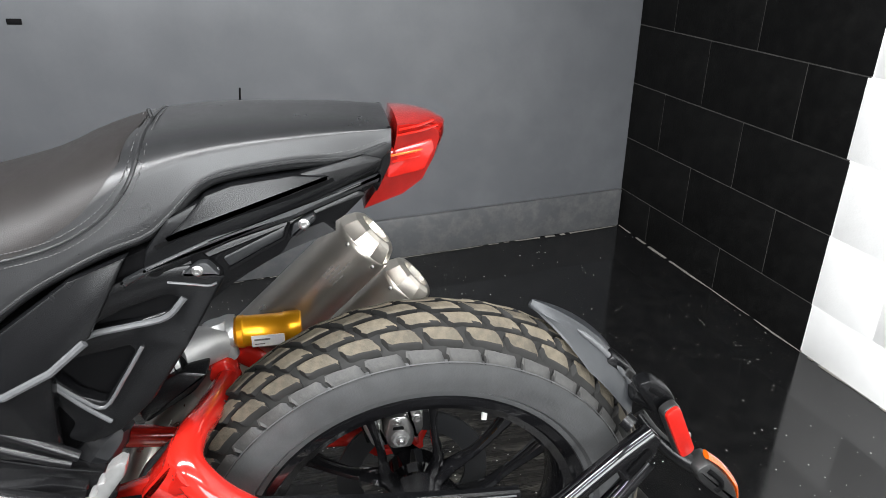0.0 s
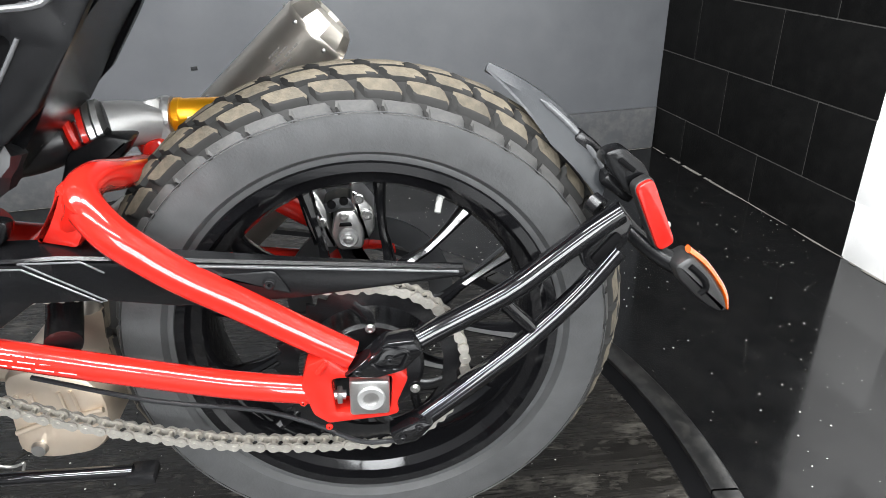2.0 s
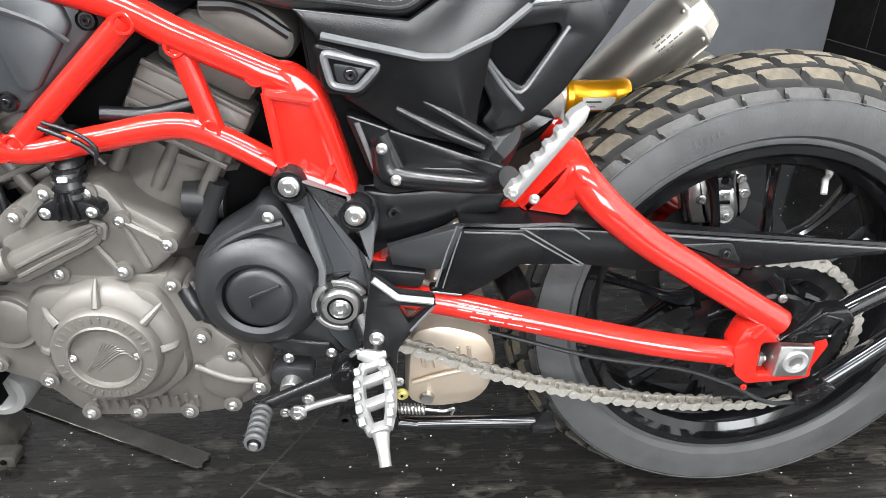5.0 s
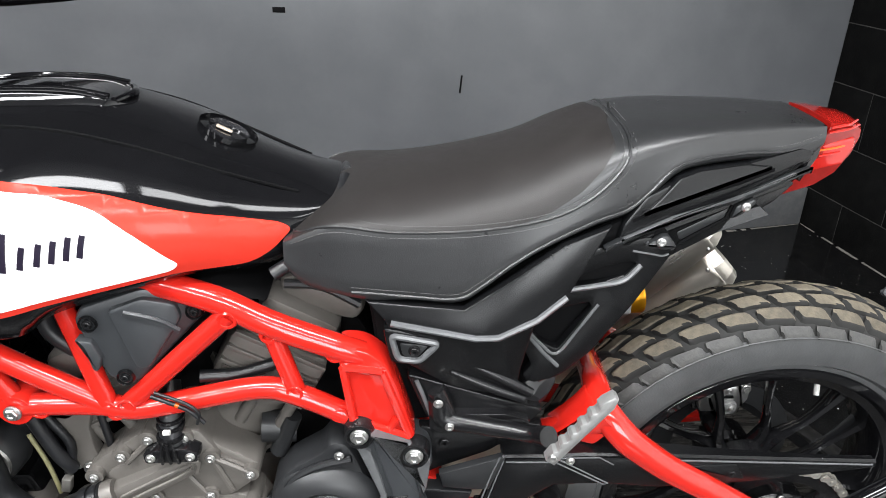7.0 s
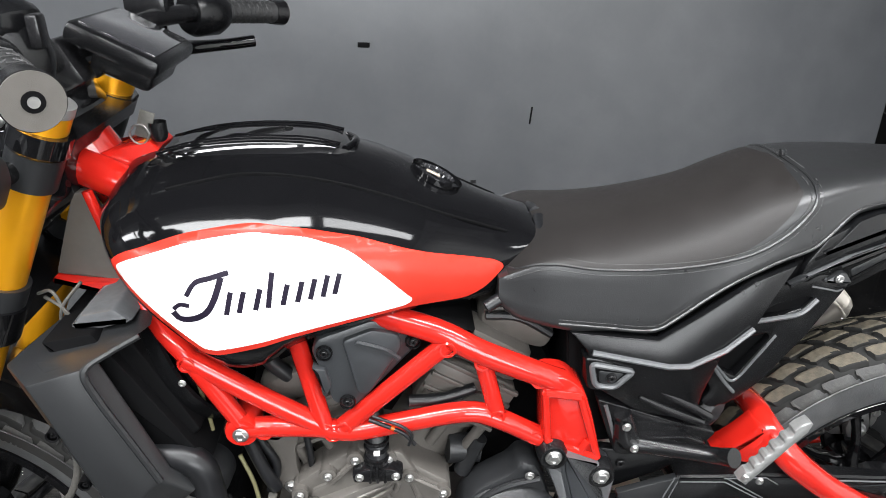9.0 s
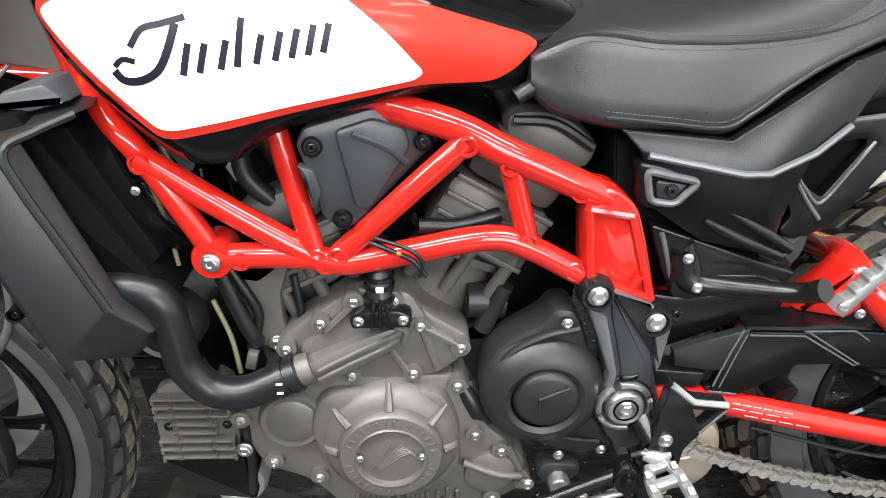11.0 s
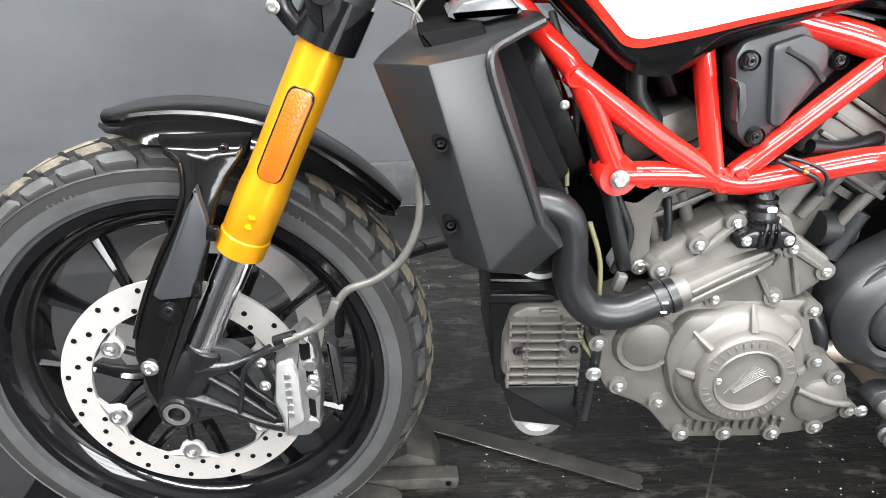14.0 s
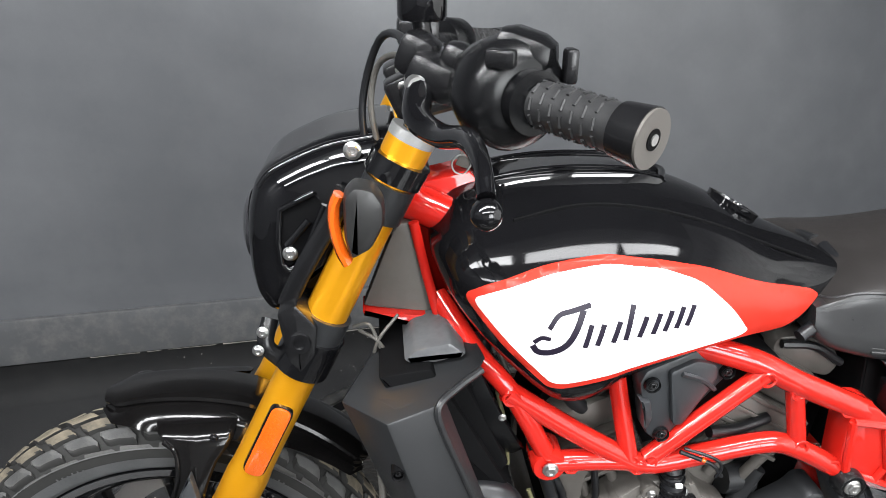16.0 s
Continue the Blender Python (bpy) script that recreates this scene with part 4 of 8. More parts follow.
both("rail_gap", strip([(-0.275, 0.853), (-0.250, 0.861), (-0.197, 0.8745), (-0.141, 0.8855), (-0.098, 0.898)], 0.0042), -0.1437, -0.135, DARK, cover, bev=0, r=0)
both("rail_ridge", strip([(-0.307, 0.822), (-0.285, 0.831), (-0.226, 0.850), (-0.143, 0.866), (-0.070, 0.889), (-0.050, 0.894)], 0.0062), -0.1495, -0.14, SHROUD, cover, bev=0.002, r=0)
# the rail ridge's highlight, a pale strip on top
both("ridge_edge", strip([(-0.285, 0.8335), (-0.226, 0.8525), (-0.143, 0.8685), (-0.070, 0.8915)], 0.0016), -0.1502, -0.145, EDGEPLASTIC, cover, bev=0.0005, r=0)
both("lower_rail", [(-0.280, 0.822), (-0.226, 0.843), (-0.143, 0.860), (-0.072, 0.882), (-0.064, 0.876), (-0.088, 0.855), (-0.126, 0.836), (-0.190, 0.809), (-0.222, 0.798), (-0.262, 0.808)], -0.1425, -0.12, PLASTIC, cover, bev=0.003, r=0.004)
both("rail_pocket", [(-0.216, 0.831), (-0.156, 0.853), (-0.149, 0.856), (-0.154, 0.842), (-0.175, 0.834), (-0.210, 0.819)], -0.1438, -0.13, SHROUD, cover, bev=0.002, r=0.003)
both("pocket_gap", strip([(-0.147, 0.858), (-0.153, 0.841), (-0.175, 0.832), (-0.211, 0.816)], 0.0028), -0.1442, -0.135, DARK, cover, bev=0, r=0)
for s in (-1, 1):
    plate("bolt_plate", [(-0.566, 0.737), (-0.484, 0.719), (-0.520, 0.680), (-0.558, 0.686)], s * 0.146, s * 0.12, PLASTIC, cover, bev=0.004, r=0.008)
    if s < 0:
        bm = bmesh.new()
        tri = rounded([(-0.556, 0.727), (-0.500, 0.714), (-0.523, 0.690), (-0.549, 0.694)], 0.007, 4)
        # bright bevel of the ring, its highlight in the pale colour
        tube(bm, [(x, -0.1475, z) for x, z in tri], 0.0042, 8, closed=True)
        part("trim_ring", bm, EDGEPLASTIC, cover)
        plate("dark_recess", inset(tri, 0.004), -0.1468, -0.14, DARK, cover, bev=0, r=0)
        plate("washer_plate", [(-0.546, 0.717), (-0.512, 0.711), (-0.526, 0.695), (-0.543, 0.698)], -0.1485, -0.14, SHROUD, cover, bev=0.001, r=0.004)
bolt(cover, -0.529, -0.151, 0.706, 0.0085, SATIN)
for pts in ([(-0.461, 0.678), (-0.420, 0.654), (-0.384, 0.631)], [(-0.485, 0.668), (-0.440, 0.644), (-0.393, 0.623)]):
    bar("cover_rib", [(x, -0.1405, z) for x, z in pts], [0.004, 0.0065, 0.0065], SATIN, cover, seg=10)
def pierced(name, outline, windows, y0, y1, material, parent, side=-1):
    """A moulded panel with openings through it; it leans in towards the tail."""
    bm = bmesh.new()
    ed = []
    for loop in [outline] + windows:
        V = [bm.verts.new((x, 0, z)) for x, z in loop]
        ed += [bm.edges.new((a, b)) for a, b in zip(V, V[1:] + V[:1])]
    bmesh.ops.triangle_fill(bm, use_beauty=True, use_dissolve=False, edges=ed)
    for v in bm.verts:
        v.co.y = y0 + 0.13 * (v.co.x + 0.36)
    rim = [e for e in bm.edges if e.is_boundary]
    ext = bmesh.ops.extrude_face_region(bm, geom=bm.faces[:])
    for v in ext["geom"]:
        if isinstance(v, bmesh.types.BMVert):
            v.co.y += y1 - y0
    rim = [e for e in rim if e.is_valid and e.is_manifold and e.calc_face_angle(0) > 0.6]
    bmesh.ops.bevel(bm, geom=rim, offset=0.0035, segments=2, affect="EDGES", profile=0.5)
    if side > 0:
        for v in bm.verts:
            v.co.y = -v.co.y
    return part(name, bm, material, parent)


PANEL = rounded([(-0.440, 0.735), (-0.403, 0.772), (-0.358, 0.808), (-0.289, 0.828), (-0.245, 0.830), (-0.214, 0.812), (-0.262, 0.738), (-0.306, 0.676), (-0.342, 0.645), (-0.366, 0.638), (-0.380, 0.636), (-0.396, 0.648), (-0.384, 0.665), (-0.400, 0.700)], 0.006, 3)
WINDOWS = [rounded(w, 0.004, 2) for w in ([(-0.354, 0.770), (-0.339, 0.780), (-0.312, 0.791), (-0.276, 0.799), (-0.262, 0.796), (-0.275, 0.781), (-0.307, 0.774)], [(-0.392, 0.726), (-0.370, 0.742), (-0.316, 0.748), (-0.313, 0.740), (-0.352, 0.685), (-0.374, 0.699)])]
for s in (-1, 1):
    pierced("cover_panel", PANEL, WINDOWS, -0.126, -0.112, PLASTIC, cover, s)
# light caught by the openings' edges, drawn as pale bars
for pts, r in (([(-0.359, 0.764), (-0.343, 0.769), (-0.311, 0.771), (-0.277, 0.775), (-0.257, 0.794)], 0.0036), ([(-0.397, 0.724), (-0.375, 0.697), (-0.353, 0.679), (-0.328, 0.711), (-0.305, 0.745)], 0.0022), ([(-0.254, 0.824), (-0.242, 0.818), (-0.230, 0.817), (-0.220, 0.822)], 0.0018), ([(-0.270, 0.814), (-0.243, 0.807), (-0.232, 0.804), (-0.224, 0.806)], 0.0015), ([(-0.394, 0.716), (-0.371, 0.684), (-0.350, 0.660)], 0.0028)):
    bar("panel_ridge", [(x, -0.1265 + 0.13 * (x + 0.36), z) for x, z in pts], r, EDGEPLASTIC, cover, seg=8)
plate("bolt_pocket", [(-0.147, 0.841), (-0.143, 0.858), (-0.121, 0.867), (-0.119, 0.860), (-0.135, 0.845)], -0.091, -0.075, SHROUD, cover, r=0.003)
plate("bolt_pocket", [(-0.257, 0.821), (-0.237, 0.834), (-0.229, 0.833), (-0.218, 0.818), (-0.232, 0.814)], -0.117, -0.10, SHROUD, cover, r=0.003)
bolt(cover, -0.132, -0.093, 0.857, 0.0072, STEEL)
bolt(cover, -0.239, -0.120, 0.826, 0.0072, STEEL)
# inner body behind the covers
# near-black, so that the cover openings keep their shade
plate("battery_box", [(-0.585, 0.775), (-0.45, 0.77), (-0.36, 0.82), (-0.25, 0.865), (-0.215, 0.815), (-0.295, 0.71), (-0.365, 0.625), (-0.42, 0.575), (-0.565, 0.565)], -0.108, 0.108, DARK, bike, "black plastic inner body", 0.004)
plate("tail_underside", [(-0.27, 0.87), (-0.15, 0.895), (-0.045, 0.915), (-0.055, 0.878), (-0.10, 0.852), (-0.235, 0.80)], -0.055, 0.055, PLASTIC, bike, "black plastic tail underside", 0.006)
bm = bmesh.new()
P = spline([(-0.40, 0, 0.575), (-0.335, 0, 0.64), (-0.285, 0, 0.715), (-0.235, 0, 0.775), (-0.165, 0, 0.82), (-0.10, 0, 0.845)], 5)
loft(bm, [[(p.x - 0.012, -0.085, p.z + 0.01), (p.x, -0.088, p.z), (p.x + 0.004, 0, p.z + 0.006), (p.x, 0.088, p.z), (p.x - 0.012, 0.085, p.z + 0.01)] for p in P])
part("inner_mudguard", bm, PLASTIC, bike, "black inner mudguard under the seat")

plate("linkage_plate", [(-0.375, 0.545), (-0.356, 0.587), (-0.31, 0.609), (-0.276, 0.601), (-0.298, 0.573), (-0.367, 0.53)], 0.03, 0.09, SATIN, bike, "black linkage plate under the damper", bev=0.006, r=0.008)

# tail light
bm = bmesh.new()
rings = []
for k in range(-6, 7):
    f = k / 6
    w = 0.052
    pr = [(-0.026, 0.948), (-0.002, 0.947), (0.018, 0.944), (0.031, 0.937), (0.032, 0.928), (0.024, 0.908), (0.008, 0.882), (-0.020, 0.866), (-0.066, 0.850), (-0.050, 0.878), (-0.036, 0.906), (-0.029, 0.932)]
    rings.append([(x - 0.010 * f * f * max(0, (x + 0.03) / 0.05), f * w * (1 - 0.20 * max(0, (x + 0.036) / 0.06) - 0.30 * max(0, (0.90 - z) / 0.05)), z - 0.003 * f * f) for x, z in pr])
loft(bm, rings)
tl = part("tail_light", bm, REDDEEP, bike, "deep red plastic tail light lens")
for z0, x0, x1, mt in ((0.9400, -0.026, 0.014, REDLENS), (0.934, -0.028, 0.018, REDLENS), (0.912, -0.036, 0.014, AMBER), (0.905, -0.034, 0.010, REDLENS)):
    bar("lens_rib", [(x0, -0.0525, z0), (x0 + (x1 - x0) * 0.6, -0.0475, z0 + 0.003), (x1, -0.036, z0 + 0.005)], 0.0014, mt, tl, seg=6)
plate("lens_window", [(-0.036, 0.918), (0.012, 0.926), (0.014, 0.914), (0.002, 0.892), (-0.040, 0.886), (-0.040, 0.905)], -0.0515, -0.04, REDLENS, tl, "brighter red side window", bev=0.002, tilt=lambda x, z: 0.16 * max(0, x + 0.034))
plate("lamp_gasket", [(-0.044, 0.944), (-0.033, 0.945), (-0.036, 0.905), (-0.052, 0.872), (-0.060, 0.890), (-0.048, 0.905)], -0.056, 0.056, GLOSSBLACK, tl, bev=0.002)

# silencers
def silencer(a, b, r):
    d = (b - a).normalized()
    q = Vector((0, 1, 0)).rotation_difference(d).to_matrix().to_4x4()
    L = (b - a).length
    ob = turned("silencer", [(0, 0), (r * 0.82, 0), (r * 0.9, 0.012), (r, 0.02), (r, L - 0.026), (r * 1.01, L - 0.024), (r * 1.01, L - 0.018), (r * 0.985, L - 0.016)], a, BRUSHED, bike, "brushed stainless silencer with small print", 44, q)
    bm = bmesh.new()
    lathe(bm, [(r * 0.985, L - 0.018), (r * 0.96, L - 0.010), (r * 0.80, L + 0.006), (r * 0.66, L + 0.011), (r * 0.54, L + 0.011), (r * 0.50, L + 0.004), (r * 0.46, L - 0.03), (0, L - 0.03)], a, 10, m=q)
    part("end_cap", bm, BRUSHED, ob, "faceted bright end cap", 20)
    for k in range(6):
        ang = math.tau * k / 6 + 0.3
        p = a + (q @ Vector((r * 1.0 * math.cos(ang), L - 0.026, r * 1.0 * math.sin(ang))))
        bm = bmesh.new()
        bmesh.ops.create_uvsphere(bm, u_segments=8, v_segments=5, radius=0.0035)
        o = part("rivet", bm, STEEL, ob)
        o.matrix_basis = Matrix.Translation(p)
    return ob, q, L


A1, B1 = Vector((-0.315, 0.19, 0.464)), Vector((-0.043, 0.20, 0.709))
s1, q1, L1 = silencer(A1, B1, 0.051)
silencer(Vector((-0.250, 0.235, 0.366)), Vector((0.022, 0.245, 0.604)), 0.051)
for k, (ln, off) in enumerate(((0.022, 0.0), (0.030, 0.006), (0.013, 0.013), (0.026, 0.0135), (0.024, 0.020))):
    bm = bmesh.new()
    facing = max((k2 * 0.05 for k2 in range(126)), key=lambda q: (q1 @ Vector((math.cos(q), 0, math.sin(q)))).dot(Vector((0.2, -0.85, 0.5))))
    for j in range(3):
        ang = facing + 0.2 - off / 0.051
        p0 = L1 - 0.085 + (0.0 if k != 3 else 0.018)
        c = [A1 + (q1 @ Vector((0.0514 * math.cos(aa), p0 + t, 0.0514 * math.sin(aa)))) for aa, t in ((ang, ln * j / 3), (ang, ln * (j + 0.8) / 3), (ang - 0.05, ln * (j + 0.8) / 3), (ang - 0.05, ln * j / 3))]
        bm.faces.new([bm.verts.new(v) for v in c])
    part("print_line", bm, PRINT, s1)
bar("link_pipe", [(-0.31, 0.19, 0.470), (-0.40, 0.16, 0.40), (-0.44, 0.10, 0.30)], 0.03, BRUSHED, s1)
bar("link_pipe", [(-0.245, 0.235, 0.385), (-0.34, 0.20, 0.32), (-0.44, 0.12, 0.27)], 0.03, BRUSHED, s1)

# rear shock
SY = 0.125
shock = turned("shock_absorber", [(0, -0.250), (0.019, -0.250), (0.0235, -0.246), (0.024, -0.238), (0.0225, -0.236), (0.0225, -0.182), (0.024, -0.180), (0.024, -0.160), (0.022, -0.156), (0, -0.156)], (0, SY, 0.604), GOLD, bike, "gold damper reservoir with a silver body", 36, Matrix.Rotation(radians(-90), 4, "Z"))
bm = bmesh.new()
tube(bm, [(-0.250, SY, 0.604), (-0.256, SY, 0.604), (-0.262, SY, 0.603), (-0.272, SY - 0.003, 0.600)], [0.0255, 0.0265, 0.026, 0.020], 20, 3)
tube(bm, [(-0.268, SY - 0.012, 0.572), (-0.272, SY - 0.012, 0.600), (-0.276, SY - 0.008, 0.628)], [0.022, 0.021, 0.016], 18, 3)
tube(bm, [(-0.268, SY - 0.015, 0.598), (-0.292, SY - 0.03, 0.604), (-0.320, SY - 0.045, 0.604)], [0.024, 0.029, 0.033], 22, 3)
part("damper_body", bm, ALLOY, shock, "cast silver damper body")
ax0, ax1 = Vector((-0.320, SY - 0.045, 0.604)), Vector((-0.470, SY - 0.080, 0.578))
ad = (ax1 - ax0).normalized()
for d, mt, r in ((0.004, ALLOY, 0.037), (0.013, STEEL, 0.038), (0.022, RED, 0.037)):
    bar("lock_ring", [ax0 + ad * (d - 0.0035), ax0 + ad * (d + 0.0035)], r, mt, shock, seg=26)
bm = bmesh.new()
u1 = ad.cross(Vector((0, 0, 1))).normalized()
u2 = ad.cross(u1)
tube(bm, [ax0 + ad * (0.028 + 0.022 * t) + (u1 * math.cos(t * math.tau * 1.3) + u2 * math.sin(t * math.tau * 1.3)) * 0.031 for t in [k / 90 for k in range(91)]], 0.006, 8)
part("spring", bm, RED, shock, "red coil spring")
bar("shock_boot", [ax0 + ad * 0.048, ax0 + ad * 0.09, ax0 + ad * 0.15], [0.030, 0.034, 0.030], HOSE, shock, "black taped boot", 16)
bm = bmesh.new()
prism(bm, rounded([(-0.290, 0.552), (-0.282, 0.580), (-0.262, 0.586), (-0.250, 0.572), (-0.246, 0.545), (-0.270, 0.540)], 0.008, 3), 0.082, 0.104, 0.004)
part("clevis", bm, RED, swing)
bolt(swing, -0.268, 0.079, 0.563, 0.006, STEEL)
plate("reservoir_label", [(-0.226, 0.590), (-0.180, 0.590), (-0.180, 0.608), (-0.226, 0.608)], SY - 0.0240, SY - 0.018, STICKER, shock, bev=0, r=0)
bar("label_line", [(-0.222, SY - 0.0245, 0.602), (-0.200, SY - 0.0245, 0.602)], 0.0014, PRINT, shock, seg=4)
bar("label_line", [(-0.222, SY - 0.0245, 0.595), (-0.208, SY - 0.0245, 0.595)], 0.0008, PRINT, shock, seg=4)

# rear hanger, mudguard, reflector, indicator
hy = lambda x: lerp(((0.0, -0.166), (0.10, -0.150), (0.20, -0.128), (0.30, -0.108)), x)
top = [(0.030, 0.392), (0.048, 0.410), (0.151, 0.452), (0.205, 0.484), (0.255, 0.516), (0.288, 0.534)]
low = [(0.050, 0.298), (0.12, 0.343), (0.188, 0.388), (0.245, 0.436), (0.290, 0.486)]
hanger = bar("rear_hanger", [(x, hy(x), z) for x, z in top], 0.0135, GLOSSBLACK, bike, "gloss black tubular number plate hanger", 14)
bar("lower_bar", [(x, hy(x), z) for x, z in low], 0.0128, GLOSSBLACK, hanger, seg=14)
bar("cross_bar", [(x, hy(x), z) for x, z in ((0.148, 0.446), (0.190, 0.396))], 0.009, GLOSSBLACK, hanger)
bm = bmesh.new()
prism(bm, rounded([(0.236, 0.500), (0.268, 0.526), (0.292, 0.536), (0.304, 0.522), (0.298, 0.492), (0.268, 0.458), (0.246, 0.474)], 0.006, 3), 0, 0.014, 0.003, tilt=lambda x, z: hy(x) - 0.007)
part("end_plate", bm, GLOSSBLACK, hanger)
bm = bmesh.new()
prism(bm, rounded(strip([(0.258, 0.480), (0.288, 0.510)], 0.014), 0.006, 4), 0, 0.004, 0.001, tilt=lambda x, z: hy(x) - 0.0095)
part("slot", bm, DARK, hanger)
plate("top_bracket", [(-0.034, 0.384), (-0.012, 0.402), (0.014, 0.426), (0.045, 0.428), (0.056, 0.412), (0.034, 0.388), (0.004, 0.380)], -0.182, -0.158, GLOSSBLACK, hanger)
plate("low_bracket", [(0.012, 0.296), (0.050, 0.312), (0.066, 0.304), (0.045, 0.280), (0.020, 0.276)], -0.176, -0.155, GLOSSBLACK, hanger)
for x, y, z in ((0.018, -0.185, 0.405), (-0.018, -0.185, 0.392), (0.028, -0.178, 0.287), (0.048, -0.178, 0.302)):
    bolt(hanger, x, y, z, 0.006, SATIN)
bm = bmesh.new()
rings = []
for k in range(18):
    t = k / 20
    a = radians(65 - 37 * t)
    w = 0.004 + 0.074 * min(1.0, t / 0.72) ** 0.85
    edge = 0.363 - 0.027 * min(1.0, t / 0.45)
    mid = 0.366 + 0.006 * math.sin(t * 3.0) - 0.010 * t
    e = Vector((math.cos(a), 0, math.sin(a)))
    ring = []
    for f, r in ((-1, edge), (-0.97, edge + 0.003), (-0.62, mid - 0.006), (-0.52, mid), (-0.30, mid + 0.006), (0.30, mid + 0.006), (0.52, mid), (0.97, edge + 0.003), (1, edge), (0.9, edge), (0.48, mid - 0.005), (-0.48, mid - 0.005), (-0.9, edge)):
        p = CR + e * r
        ring.append((p.x, CR.y + f * w, p.z))
    rings.append(ring)
loft(bm, rings)
mud = part("rear_mudguard", bm, AIRCOVER, bike, "short pointed black plastic rear mudguard", 25)
P = []
for k in range(6, 17):
    t = k / 20
    a = radians(65 - 37 * t)
    w = 0.004 + 0.074 * min(1.0, t / 0.72) ** 0.85
    mid = 0.366 + 0.006 * math.sin(t * 3.0) - 0.010 * t
    P.append((CR.x + (mid - 0.001) * math.cos(a), CR.y - 0.55 * w, CR.z + (mid - 0.001) * math.sin(a)))
# pale band painted as the crease's highlight
bar("mudguard_crease", P, [0.0012] + [0.0042] * (len(P) - 2) + [0.003], EDGEPLASTIC, mud, seg=10, smooth=0)
bm = bmesh.new()
box(bm, (0.302, -0.03, 0.544), (0.050, 0.07, 0.018), Matrix.Rotation(radians(38), 4, "Y"), 0.006)
part("plate_bracket", bm, PLASTIC, hanger)
bar("bracket_knob", [(0.262, -0.085, 0.540), (0.270, -0.095, 0.534)], 0.012, SATIN, hanger)
bm = bmesh.new()
prism(bm, rounded([(0.268, 0.600), (0.290, 0.606), (0.318, 0.584), (0.330, 0.562), (0.318, 0.545), (0.300, 0.548), (0.282, 0.574)], 0.008, 3), -0.094, -0.074, 0.004)
part("reflector_arm", bm, PLASTIC, hanger)
plate("arm_slot", strip([(0.287, 0.592), (0.306, 0.577)], 0.006), -0.0965, -0.09, DARK, hanger, bev=0.001, r=0.002)
bm = bmesh.new()
box(bm, (0.268, -0.018, 0.590), (0.040, 0.040, 0.018), Matrix.Rotation(radians(40), 4, "Y"), 0.005)
part("plate_lamp", bm, SATIN, hanger)
bm = bmesh.new()
box(bm, (0.284, -0.022, 0.574), (0.018, 0.04, 0.018), Matrix.Rotation(radians(40), 4, "Y"), 0.003)
part("lamp_lens", bm, SMOKE, hanger, "smoked plate lamp lens")
rr = Matrix.Rotation(radians(-25), 4, "Y")
bm = bmesh.new()
prism(bm, rounded([(-0.0128, -0.0485), (0.0128, -0.0485), (0.0128, 0.0485), (-0.0128, 0.0485)], 0.0105, 5), -0.006, 0.006, 0.002)
ref = part("reflector_housing", bm, SMOKE, hanger, "grey reflector housing")
ref.matrix_basis = Matrix.Translation((0.3290, -0.103, 0.5280)) @ Matrix.Rotation(radians(8), 4, "Z") @ rr
bm = bmesh.new()
prism(bm, rounded([(-0.0112, -0.0468), (0.0112, -0.0468), (0.0112, 0.0468), (-0.0112, 0.0468)], 0.0095, 5), -0.011, -0.004, 0.002)
o = part("red_reflector", bm, REDLENS, hanger, "red oblong reflector")
o.matrix_basis = ref.matrix_basis.copy()
bolt(hanger, 0.352, -0.098, 0.508, 0.006, STEEL)
bm = bmesh.new()
prism(bm, rounded([(0.354, 0.467), (0.375, 0.481), (0.394, 0.465), (0.410, 0.446), (0.426, 0.422), (0.434, 0.401), (0.423, 0.397), (0.402, 0.410), (0.380, 0.430), (0.363, 0.448)], 0.008, 4), -0.126, -0.094, 0.009)
ind = part("rear_indicator", bm, SMOKE, bike, "grey rear indicator with an amber edge")
bar("amber_edge", [(0.376, -0.110, 0.482), (0.396, -0.112, 0.466), (0.413, -0.112, 0.446), (0.429, -0.112, 0.422), (0.436, -0.110, 0.400)], 0.0040, AMBER, ind, seg=8, flat=2.2)
bar("indicator_stalk", [(0.375, -0.106, 0.455), (0.345, -0.090, 0.470), (0.318, -0.07, 0.492), (0.300, -0.05, 0.515)], [0.013, 0.0125, 0.011, 0.011], PLASTIC, ind)
bar("indicator_groove", [(0.374, -0.1255, 0.467), (0.393, -0.127, 0.449), (0.398, -0.127, 0.436), (0.391, -0.126, 0.429)], 0.0038, DARK, ind, seg=8)

bm = bmesh.new()
tube(bm, [(x, -0.183, z) for x, z in rounded([(-0.006, 0.403), (0.014, 0.422), (0.040, 0.414), (0.030, 0.391), (0.008, 0.392)], 0.005, 3)], 0.0022, 6, closed=True)
part("bracket_rim", bm, GLOSSBLACK, hanger)
# sprocket and chain
SPY = -0.112
bm = bmesh.new()
n = 44
outer = []
for k in range(n * 2):
    a = math.tau * k / (n * 2)
    r = 0.1165 if k % 2 else 0.1085
    outer.append((CR.x + r * math.cos(a), CR.z + r * math.sin(a)))
V = [[bm.verts.new((x, y, z)) for x, z in outer] for y in (SPY - 0.003, SPY + 0.003)]
inn = [[bm.verts.new((CR.x + 0.088 * math.cos(math.tau * k / (n * 2)), y, CR.z + 0.088 * math.sin(math.tau * k / (n * 2)))) for k in range(n * 2)] for y in (SPY - 0.003, SPY + 0.003)]
m2 = n * 2
